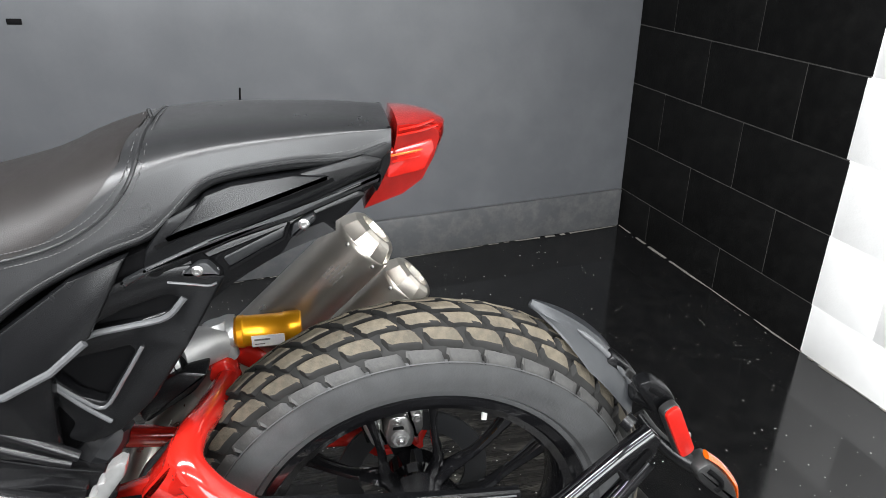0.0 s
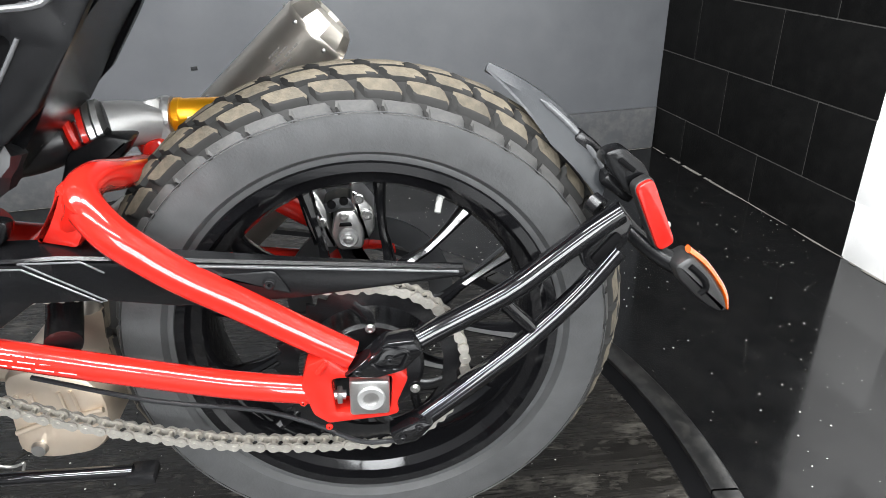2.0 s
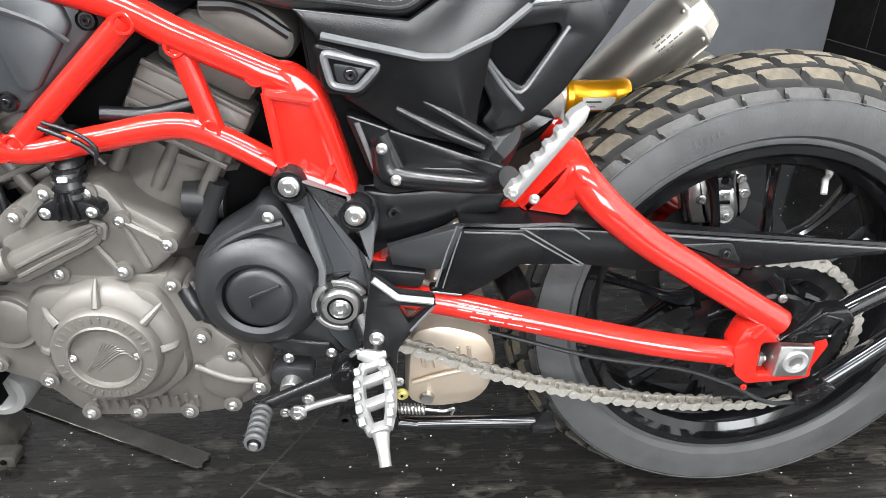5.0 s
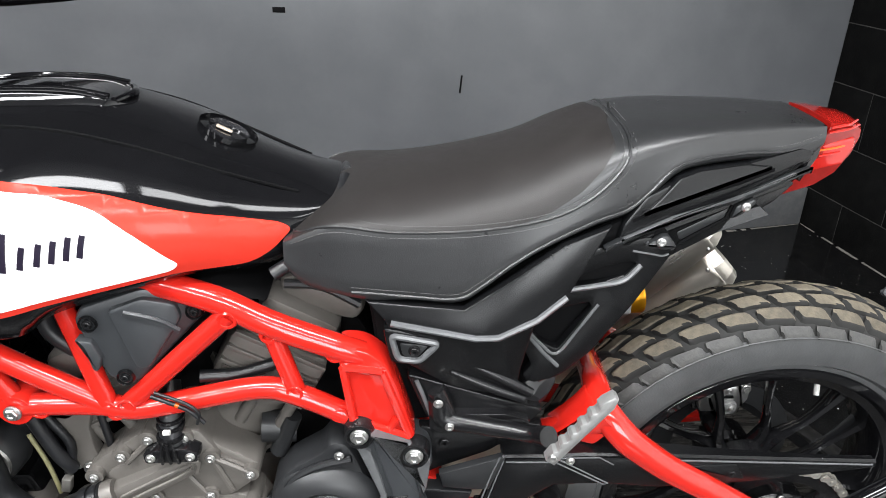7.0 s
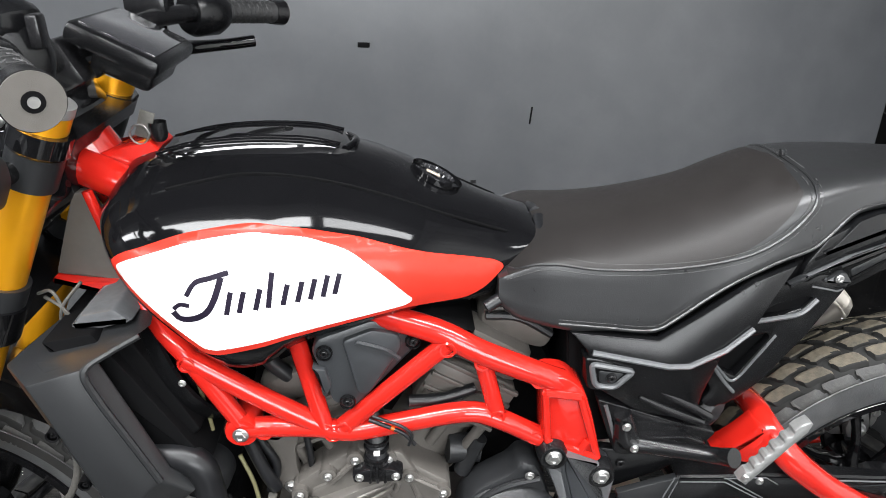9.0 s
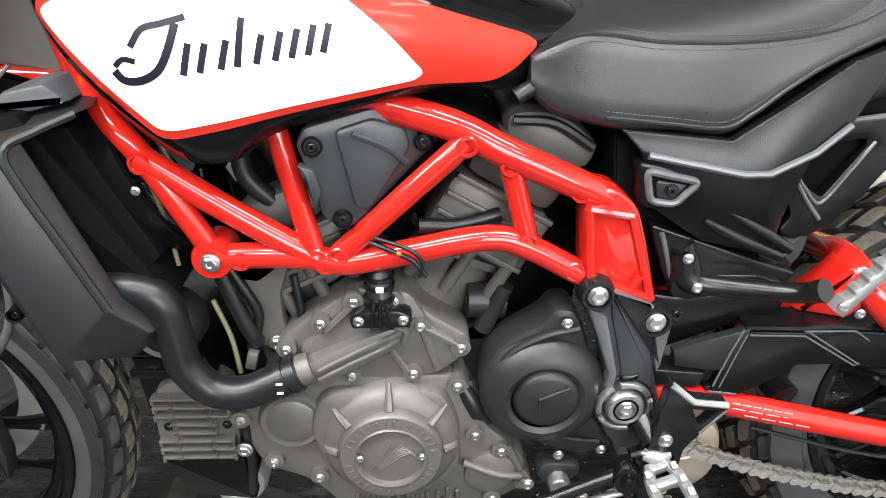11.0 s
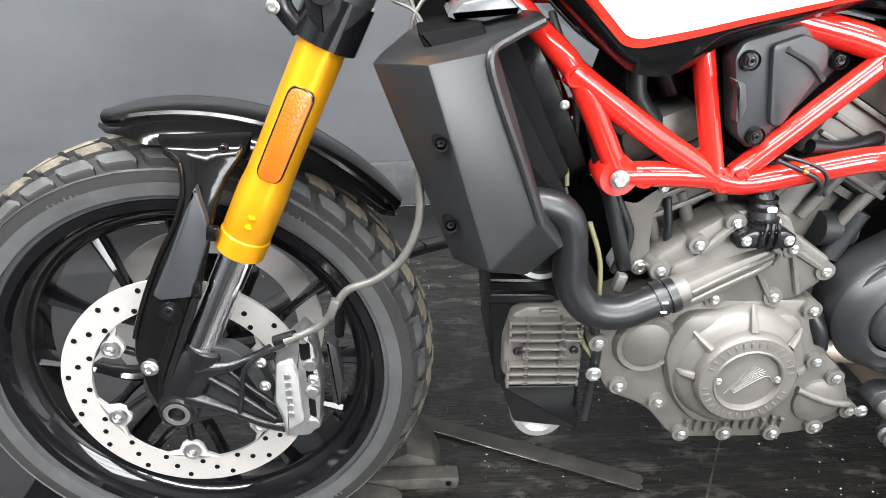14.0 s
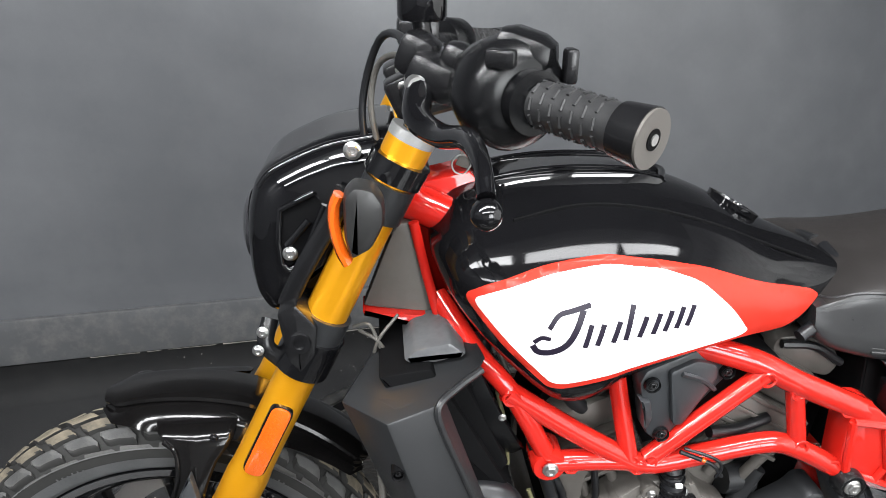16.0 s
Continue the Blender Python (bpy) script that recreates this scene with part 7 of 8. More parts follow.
box(bm, (-0.298, -0.12, 0.216), (0.035, 0.03, 0.016), bev=0.004)
part("stand_foot", bm, SATIN, stand)
plate("stand_head", stand_arm, -0.132, -0.11, SATIN, stand, bev=0.003, r=0.006)
slot = rounded([(-0.551, 0.246), (-0.513, 0.243), (-0.504, 0.233), (-0.509, 0.229), (-0.549, 0.233)], 0.003, 3)
bm = bmesh.new()
tube(bm, [(x, -0.133, z) for x, z in slot], 0.0014, 6, closed=True)
part("slot_rim", bm, EDGEPLASTIC, stand)
plate("stand_slot", inset(slot, 0.001), -0.1328, -0.12, DARK, stand, bev=0, r=0)
turned("stand_pin", [(0, -0.132), (0.004, -0.132), (0.005, -0.135), (0.0105, -0.135), (0.0115, -0.131)], (-0.566, 0, 0.244), SATIN, stand, seg=20)
bm = bmesh.new()
hel = [(-0.515 + 0.055 * t, -0.138 + 0.006 * math.cos(t * math.tau * 12), 0.268 - 0.006 * t + 0.006 * math.sin(t * math.tau * 12)) for t in [k / 144 for k in range(145)]]
tube(bm, hel, 0.0016, 5)
part("stand_spring", bm, STEEL, stand)
bar("spring_hook", [(-0.46, -0.138, 0.262), (-0.435, -0.138, 0.258), (-0.422, -0.138, 0.262), (-0.425, -0.138, 0.252)], 0.002, STEEL, stand, seg=6)
gl = bar("gear_lever", [(-0.552, -0.196, 0.372), (-0.585, -0.194, 0.357), (-0.652, -0.194, 0.326)], [0.009, 0.0085, 0.0075], SATIN, bike, "black gear lever with a ribbed rubber tip")
turned("lever_tip", [(0, -0.262), (0.0055, -0.262), (0.006, -0.258), (0.0085, -0.257), (0.0085, -0.196)], (-0.652, 0, 0.326), HOSE, gl, seg=20)
for k in range(6):
    y = -0.256 + 0.0098 * k
    turned("lever_rubber", [(0.008, y - 0.0032), (0.0112, y - 0.0028), (0.0122, y), (0.0112, y + 0.0028), (0.008, y + 0.0032)], (-0.652, 0, 0.326), RUBBER, gl, "worn ribbed rubber sleeve", 20)
turned("lever_pin", [(0, -0.2645), (0.0045, -0.2645), (0.0055, -0.262)], (-0.652, 0, 0.326), STEEL, gl, seg=12)
turned("lever_pivot", [(0, -0.214), (0.009, -0.214), (0.010, -0.208), (0.017, -0.208), (0.019, -0.204), (0.019, -0.180)], (-0.551, 0, 0.366), GLOSSBLACK, gl, seg=28)
plate("shift_crank", [(-0.650, 0.336), (-0.644, 0.351), (-0.628, 0.356), (-0.597, 0.350), (-0.595, 0.339), (-0.604, 0.329), (-0.620, 0.314), (-0.634, 0.318)], -0.160, -0.135, CASTDARK, gl, "dark cast shift crank on its shaft", bev=0.004, r=0.006)
turned("crank_clevis", [(0, -0.172), (0.006, -0.172), (0.0075, -0.176), (0.0115, -0.176), (0.0135, -0.172), (0.0135, -0.155)], (-0.623, 0, 0.330), STEEL, gl, seg=24)
bar("link_rod", [(x, -0.185, z) for x, z in [(-0.619, 0.306), (-0.591, 0.317), (-0.549, 0.329)]], [0.005, 0.0045, 0.004], ALLOY, gl)
for x, y, z, r in ((-0.662, -0.168, 0.330, 0.010), (-0.614, -0.192, 0.309, 0.013), (-0.632, -0.180, 0.300, 0.008), (-0.600, -0.192, 0.330, 0.009), (-0.530, -0.198, 0.363, 0.010), (-0.560, -0.180, 0.322, 0.009)):
    bolt(gl, x, y, z, r, STEEL)
fp = bar("peg_hanger", [(-0.512, -0.170, 0.440), (-0.514, -0.184, 0.422), (-0.518, -0.194, 0.404)], [0.014, 0.015, 0.013], SATIN, bike, "black forged bracket with a bright footpeg")
bolt(fp, -0.514, -0.203, 0.422, 0.0105, STEEL)
bar("hinge_lug", [(-0.535, -0.196, 0.398), (-0.521, -0.200, 0.398), (-0.506, -0.196, 0.398)], [0.007, 0.010, 0.007], ALLOY, fp, "bright peg hinge")
u = (Vector((-0.508, -0.310, 0.378)) - Vector((-0.521, -0.205, 0.392))).normalized()
v = Vector((-0.89, 0.0, -0.30))
v = (v - u * v.dot(u)).normalized()
w = u.cross(v)
if w.z < 0:
    w = -w
pm = Matrix((u * 0.93, v * 0.84, w * 0.8)).transposed().to_4x4()
pm.translation = Vector((-0.521, -0.207, 0.391))


def peg_piece(name, build):
    bm = bmesh.new()
    build(bm)
    o = part(name, bm, PEGCAST, fp)
    o.matrix_basis = pm
    return o


for sd in (-1, 1):
    peg_piece("peg_rail", lambda bm: tube(bm, [(-0.002, sd * 0.011, 0), (0.022, sd * 0.0195, 0), (0.050, sd * 0.0205, 0), (0.080, sd * 0.017, 0), (0.104, sd * 0.010, 0)], [0.007, 0.0085, 0.0085, 0.008, 0.007], 8, 3))
    for k in range(5):
        uu = 0.012 + 0.0195 * k
        vv = sd * (0.0165 + 0.005 * math.sin(math.pi * (k + 0.6) / 5.2))
        peg_piece("peg_tooth", lambda bm: box(bm, (uu, vv, 0.006), (0.0105, 0.009, 0.016), Matrix.Rotation(0.35, 4, "Y"), 0.0018))
for uu, wd in ((0.002, 0.024), (0.026, 0.036), (0.062, 0.036), (0.100, 0.024)):
    peg_piece("peg_bridge", lambda bm: box(bm, (uu, 0, -0.001), (0.014, wd, 0.013), None, 0.003))
bar("peg_stem", [(-0.5085, -0.306, 0.377), (-0.506, -0.320, 0.368), (-0.504, -0.331, 0.357)], [0.009, 0.0066, 0.0062], PEGCAST, fp, "short peg feeler", 12)
bar("spring_clip", [(-0.545, -0.19, 0.392), (-0.536, -0.20, 0.404), (-0.526, -0.20, 0.398)], 0.003, STEEL, fp, seg=6)

# fork fittings
def fork_ring(name, t0, t1, r, y, material, parent, label=""):
    return bar(name, [on_fork(t0, y), on_fork(t1, y)], r, material, parent, label, 28)


for s in (-1, 1):
    y = s * 0.102
    fork_ring("lower_clamp", 0.235, 0.285, 0.035, y, GLOSSBLACK, fork, "gloss black lower fork clamp")
    fork_ring("clamp_collar", 0.205, 0.236, 0.031, y, SHROUD, fork)
    fork_ring("upper_clamp", 0.000, 0.024, 0.034, y, GLOSSBLACK, fork, "gloss black upper fork clamp")
    fork_ring("fork_cap", -0.024, -0.002, 0.0262, y, GOLD, fork, "gold fork cap")
    fork_ring("cap_ring", -0.034, -0.022, 0.0268, y, ALLOY, fork)
    fork_ring("cap_hex", -0.040, -0.032, 0.014, y, STEEL, fork)
    fork_ring("indicator_clamp", 0.028, 0.07, 0.0305, y, SHROUD, fork)
    for dz in (0.0, 0.012):
        bar("fork_notch", [on_fork(LF - 0.058 + dz, y - 0.0285), on_fork(LF - 0.058 + dz + 0.001, y - 0.0285)], 0.004, GOLD, fork)
bm = bmesh.new()
prism(bm, [(on_fork(0.24, 0, o).x, on_fork(0.24, 0, o).z) for o in (-0.03, 0.03)] + [(on_fork(0.28, 0, o).x, on_fork(0.28, 0, o).z) for o in (0.03, -0.03)], -0.10, 0.10, 0.004)
part("lower_yoke", bm, SATIN, fork)
bm = bmesh.new()
prism(bm, [(on_fork(0.001, 0, o).x, on_fork(0.001, 0, o).z) for o in (-0.035, 0.03)] + [(on_fork(0.023, 0, o).x, on_fork(0.023, 0, o).z) for o in (0.03, -0.035)], -0.10, 0.10, 0.004)
part("upper_yoke", bm, SATIN, fork)
bolt(fork, -1.237, -0.098, 1.035, 0.0125, STEEL)
# bracket on the front of the lower clamp
plate("clamp_bracket", [(-1.326, 0.860), (-1.305, 0.872), (-1.282, 0.842), (-1.286, 0.805), (-1.304, 0.782), (-1.318, 0.800)], -0.138, -0.09, SATIN, fork, bev=0.004)
turned("bracket_washer", [(0, -0.140), (0.006, -0.140), (0.007, -0.143), (0.0125, -0.143), (0.0135, -0.139), (0.0135, -0.12)], (-1.303, 0, 0.824), SATIN, fork)
for x, z in ((-1.345, 0.832), (-1.352, 0.808)):
    bolt(fork, x, -0.128, z, 0.0085, STEEL)
bar("bracket_arm", [(-1.34, -0.10, 0.835), (-1.345, -0.115, 0.81), (-1.33, -0.11, 0.785)], 0.010, SATIN, fork)
bar("lamp_stay", [(-1.318, -0.110, 0.858), (-1.295, -0.112, 0.905), (-1.262, -0.112, 0.962), (-1.245, -0.112, 0.998)], 0.011, SATIN, fork, flat=0.5)
# amber reflectors
rt = math.degrees(math.atan2(fd.x, -fd.z))
bm = bmesh.new()
prism(bm, rounded([(-0.0143, -0.0548), (0.0143, -0.0548), (0.0143, 0.0548), (-0.0143, 0.0548)], 0.0143, 7), -0.004, 0.010, 0.002)
rim_o = part("reflector_frame", bm, GLOSSBLACK, fork)
M = Matrix.Translation(on_fork(0.385, -0.128)) @ Matrix.Rotation(radians(-rt), 4, "Y")
rim_o.matrix_basis = M
bm = bmesh.new()
prism(bm, rounded([(-0.0125, -0.053), (0.0125, -0.053), (0.0125, 0.053), (-0.0125, 0.053)], 0.0125, 7), -0.0065, 0.004, 0.0015)
o = part("amber_reflector", bm, AMBER, fork, "amber oblong fork reflector")
o.matrix_basis = M

# front brake
for s in (-1, 1):
    turned("brake_disc", [(0.122, s * 0.0775), (0.160, s * 0.0775), (0.160, s * 0.0725), (0.122, s * 0.0725), (0.122, s * 0.0775)], (CF.x, 0, CF.z), DISC, front_wheel, "ground steel front brake disc with holes", 96)
    if s < 0:
        for k in range(6):
            a = math.tau * k / 6 + 0.42
            bm = bmesh.new()
            pl = []
            for r, o in ((0.123, -0.30), (0.113, -0.17), (0.099, -0.14), (0.093, -0.08), (0.093, 0.08), (0.099, 0.14), (0.113, 0.17), (0.123, 0.30)):
                pl.append((CF.x + r * math.cos(a + o), CF.z + r * math.sin(a + o)))
            prism(bm, pl, -0.0775, -0.0725, 0.001)
            part("disc_tab", bm, DISC, front_wheel)
            x, z = CF.x + 0.108 * math.cos(a), CF.z + 0.108 * math.sin(a)
            turned("disc_bobbin", [(0.004, -0.081), (0.0075, -0.083), (0.0115, -0.082), (0.0125, -0.079), (0.0125, -0.07)], (x, 0, z), STEEL, front_wheel, seg=20)
            bolt(front_wheel, x, -0.083, z, 0.006, STEEL)
            bar("disc_carrier", [(CF.x + 0.04 * math.cos(a - 0.3), -0.066, CF.z + 0.04 * math.sin(a - 0.3)), (CF.x + 0.108 * math.cos(a), -0.072, CF.z + 0.108 * math.sin(a))], [0.006, 0.005], RIMBLACK, front_wheel)
        # flat near-black discs stand for the shaded drill holes
        bm = bmesh.new()
        lathe(bm, [(0, -0.0785), (0.0036, -0.0785), (0.0036, -0.0770)], (0, 0, 0), 10)
        hole = part("disc_hole", bm, DARK, front_wheel)
        first = True
        for k in range(48):
            a = math.tau * k / 48
            r = (0.127, 0.139, 0.151)[k % 3]
            M = Matrix.Translation((CF.x + r * math.cos(a), 0, CF.z + r * math.sin(a)))
            if first:
                hole.matrix_basis, first = M, False
            else:
                again(hole, front_wheel, M)
turned("abs_ring", [(0.045, -0.076), (0.058, -0.076), (0.058, -0.073)], (CF.x, 0, CF.z), CASTDARK, front_wheel, seg=60)
turned("front_axle", [(0.010, -0.110), (0.010, -0.132), (0.013, -0.134), (0.019, -0.133), (0.021, -0.129), (0.024, -0.128), (0.026, -0.12), (0.026, -0.10)], (CF.x, 0, CF.z), SATIN, fork, "hollow front axle end")
turned("axle_ring", [(0.0105, -0.1335), (0.0135, -0.1345), (0.0165, -0.1335)], (CF.x, 0, CF.z), STEEL, fork)
plate("foot_casting", [(-1.489, 0.418), (-1.445, 0.414), (-1.427, 0.400), (-1.409, 0.380), (-1.396, 0.330), (-1.392, 0.308), (-1.376, 0.296), (-1.422, 0.294), (-1.451, 0.312), (-1.497, 0.309), (-1.520, 0.300), (-1.540, 0.312), (-1.534, 0.340), (-1.510, 0.365)], -0.118, -0.096, CASTDARK, fork, "dark cast fork foot and caliper mount", bev=0.005, r=0.008)
plate("foot_opening", [(-1.450, 0.388), (-1.430, 0.380), (-1.412, 0.340), (-1.408, 0.316), (-1.428, 0.330)], -0.1195, -0.11, DARK, fork, bev=0, r=0.004)
bar("caliper_mount", [(-1.485, -0.115, 0.385), (-1.45, -0.118, 0.388), (-1.415, -0.118, 0.400), (-1.395, -0.118, 0.408)], [0.016, 0.008, 0.007, 0.010], SATIN, fork)
bar("mount_leg", [(-1.505, -0.115, 0.345), (-1.46, -0.118, 0.325), (-1.41, -0.118, 0.298), (-1.375, -0.118, 0.292)], [0.016, 0.008, 0.007, 0.010], SATIN, fork)
bar("mount_rib", [(-1.475, -0.118, 0.372), (-1.44, -0.120, 0.345), (-1.40, -0.120, 0.308)], 0.006, SATIN, fork)
bar("mount_rib", [(-1.455, -0.118, 0.388), (-1.425, -0.120, 0.355), (-1.385, -0.120, 0.318)], 0.004, SATIN, fork)
cal = plate("front_caliper", [(-1.388, 0.412), (-1.372, 0.428), (-1.354, 0.446), (-1.341, 0.430), (-1.335, 0.370), (-1.340, 0.310), (-1.354, 0.292), (-1.386, 0.290), (-1.388, 0.320), (-1.396, 0.345), (-1.390, 0.380)], -0.138, -0.098, STEEL, bike, "bright radial front brake caliper", bev=0.005, r=0.005)
plate("caliper_face", [(-1.386, 0.405), (-1.368, 0.412), (-1.361, 0.385), (-1.360, 0.318), (-1.382, 0.305), (-1.386, 0.335), (-1.392, 0.350)], -0.143, -0.13, ALLOY, cal, bev=0.003, r=0.004)
for x0, z0, x1, z1 in ((-1.357, 0.436, -1.345, 0.405), (-1.352, 0.396, -1.343, 0.372), (-1.352, 0.352, -1.344, 0.322)):
    plate("caliper_gap", [(x0, z0), (x1, z0 - 0.004), (x1, z1), (x0, z1 + 0.005)], -0.1395, -0.13, DARK, cal, bev=0, r=0.002)
for x, z in ((-1.346, 0.402), (-1.346, 0.362), (-1.348, 0.314)):
    turned("piston_cap", [(0, -0.143), (0.007, -0.143), (0.009, -0.140), (0.010, -0.12)], (x, 0, z), STEEL, cal, seg=20)
for x, z in ((-1.352, 0.440), (-1.404, 0.408), (-1.402, 0.374), (-1.344, 0.382)):
    bolt(cal, x, -0.142, z, 0.0085, STEEL)
for k in range(6):
    z = 0.392 - 0.0115 * k
    plate("caliper_print", [(-1.378, z), (-1.370, z), (-1.370, z - 0.0075), (-1.378, z - 0.0075)], -0.1446, -0.14, STEEL, cal, bev=0.0006, r=0.0015)
plate("brake_pad_spring", [(-1.330, 0.415), (-1.318, 0.405), (-1.312, 0.350), (-1.318, 0.312), (-1.328, 0.320)], -0.108, -0.085, CASTDARK, cal, bev=0.003)
bm = bmesh.new()
prism(bm, [(-1.345, 0.285), (-1.330, 0.29), (-1.322, 0.40), (-1.335, 0.43)], 0.09, 0.13, 0.004)
part("far_caliper", bm, CASTDARK, bike)
bh = bar("brake_hose", [(-1.215, -0.155, 0.655), (-1.214, -0.160, 0.600), (-1.232, -0.162, 0.555), (-1.262, -0.160, 0.528), (-1.295, -0.155, 0.512), (-1.312, -0.150, 0.485), (-1.330, -0.145, 0.460), (-1.372, -0.145, 0.440)], 0.0047, CABLE, bike, "braided front brake hose", 12)
bm = bmesh.new()
box(bm, (-1.312, -0.156, 0.490), (0.010, 0.011, 0.024), Matrix.Rotation(radians(20), 4, "Y"), 0.002)
part("hose_tag", bm, CABLE, bh)
bar("sensor_wire", [(-1.372, -0.145, 0.436), (-1.405, -0.142, 0.418), (-1.425, -0.14, 0.395), (-1.435, -0.13, 0.35), (-1.445, -0.12, 0.312)], 0.003, HOSE, bh, seg=8)
bar("hose_union", [(-1.385, -0.138, 0.436), (-1.360, -0.142, 0.446)], 0.007, SATIN, bh)

# front mudguard
lip_t = [(39, 0.362), (45, 0.362), (58, 0.362), (70, 0.366), (80, 0.362), (90, 0.358), (101, 0.353)]
low_t = [(39, 0.352), (42, 0.350), (50, 0.345), (58, 0.340), (69, 0.325), (85, 0.324), (91, 0.326), (93.5, 0.335), (96, 0.340), (101, 0.343)]
bm = bmesh.new()
rings = []
for k in range(37):
    deg = 101 - 62 * k / 36
    a = radians(deg)
    rt, rl = lerp(lip_t, deg), lerp(low_t, deg)
    f = min(1.0, 0.45 + (101 - deg) / 7, 0.5 + (deg - 38.5) / 8)
    half = [(0.0, rt + 0.003), (-0.026, rt + 0.001), (-0.034, rt - 0.002), (-0.036, rt - 0.006), (-0.033, rt - 0.010), (-0.040, rt - 0.012), (-0.052, max(rl + 0.004, rt - 0.017)), (-0.0595, max(rl + 0.002, rt - 0.026)), (-0.064, rl), (-0.061, rl), (-0.050, max(rl - 0.001, rt - 0.026)), (0.0, rt - 0.013)]
    full = [(y * f, r) for y, r in half] + [(-y * f, r) for y, r in half[-2:0:-1]]
    e = Vector((math.cos(a), 0, math.sin(a)))
    rings.append([((CF + e * r).x, y, (CF + e * r).z) for y, r in full])
loft(bm, rings)
fmud = part("front_mudguard", bm, GUARDBLACK, bike, "gloss black front mudguard", 40)
# each side's leg runs out of the guard and down to the axle: height, front and rear edge, reach
LEG = ((0.664, -1.506, -1.402, 0.062), (0.658, -1.502, -1.403, 0.078), (0.652, -1.494, -1.404, 0.085), (0.641, -1.480, -1.411, 0.090), (0.626, -1.4765, -1.424, 0.096), (0.608, -1.477, -1.433, 0.103), (0.590, -1.482, -1.440, 0.109), (0.570, -1.491, -1.446, 0.113), (0.540, -1.509, -1.454, 0.115), (0.500, -1.529, -1.467, 0.115), (0.461, -1.546, -1.484, 0.115), (0.431, -1.557, -1.496, 0.115), (0.404, -1.562, -1.509, 0.115), (0.384, -1.559, -1.518, 0.115), (0.352, -1.554, -1.527, 0.115), (0.330, -1.546, -1.534, 0.115))
for sd in (-1, 1):
    bm = bmesh.new()
    rings = []
    for z, xl, xr, y in LEG:
        w = xr - xl
        rings.append([(xl + w * u, sd * (y + d), z) for u, d in ((0.0, -0.007), (0.02, -0.003), (0.10, 0.0), (0.5, 0.0015), (0.90, 0.0), (0.98, -0.003), (1.0, -0.007), (0.5, -0.009))])
    loft(bm, rings)
    part("mudguard_stay", bm, GUARDBLACK, fmud, angle=50)
    bar("stay_edge", [(xl + 0.002, sd * (y + 0.0005), z) for z, xl, xr, y in LEG[2:12]], 0.0028, GUARDBLACK, fmud, seg=8)
# greyer than the leg: the light on this face is in its colour
plate("stay_panel", [(-1.455, 0.623), (-1.447, 0.582), (-1.450, 0.559), (-1.475, 0.498), (-1.479, 0.487), (-1.514, 0.484), (-1.522, 0.491), (-1.496, 0.540), (-1.469, 0.595)], -0.1215, -0.110, AIRCOVER, fmud, "raised face of the guard leg, its sheen painted grey", bev=0.003, r=0.003, tilt=lambda x, z: 0.10 * max(0.0, z - 0.585))
bar("stay_rail", [(-1.474, -0.119, 0.486), (-1.489, -0.119, 0.451), (-1.512, -0.119, 0.398), (-1.528, -0.118, 0.360)], 0.0048, SATIN, fmud)
for x, z, w in ((-1.444, 0.568, 0.013), (-1.471, 0.497, 0.010)):
    bm = bmesh.new()
    box(bm, (x, -0.118, z), (w, 0.010, 0.018), Matrix.Rotation(radians(12), 4, "Y"), 0.003)
    part("stay_clip", bm, GUARDBLACK, fmud)
turned("stay_cup", [(0.006, -0.1165), (0.0125, -0.1185), (0.0145, -0.1185), (0.0155, -0.114)], (-1.507, 0, 0.468), GLOSSBLACK, fmud, seg=24)
bolt(fmud, -1.507, -0.119, 0.469, 0.010, SATIN)
bolt(fmud, -1.544, -0.120, 0.388, 0.013, STEEL)
bolt(fmud, -1.428, -0.086, 0.655, 0.007, SATIN)

# headlamp
NAC = rounded([(-1.190, 1.056), (-1.228, 1.050), (-1.262, 1.045), (-1.300, 1.030), (-1.333, 1.013), (-1.350, 0.994), (-1.360, 0.964), (-1.365, 0.930), (-1.365, 0.889), (-1.360, 0.853), (-1.347, 0.828), (-1.325, 0.824), (-1.262, 0.862), (-1.185, 0.930), (-1.172, 1.020)], 0.010, 3)
bm = bmesh.new()
rings = []
for k in range(-8, 9):
    f = k / 8
    y = 0.094 * math.copysign(abs(f) ** 0.75, f)
    d = 0.030 * max(0.0, (abs(f) - 0.45) / 0.55) ** 2.2 + 0.001
    rings.append([(x, y, z) for x, z in inset(NAC, d)])
loft(bm, rings)
lamp = part("headlamp", bm, GLOSSBLACK, bike, "gloss black headlamp nacelle with side vents", 50)
turned("lamp_lens", [(0, -0.010), (0.03, -0.009), (0.042, -0.004), (0.045, 0.0)], (-1.366, 0, 0.915), LENSGLASS, lamp, seg=40, m=Matrix.Rotation(radians(-90), 4, "Z"))
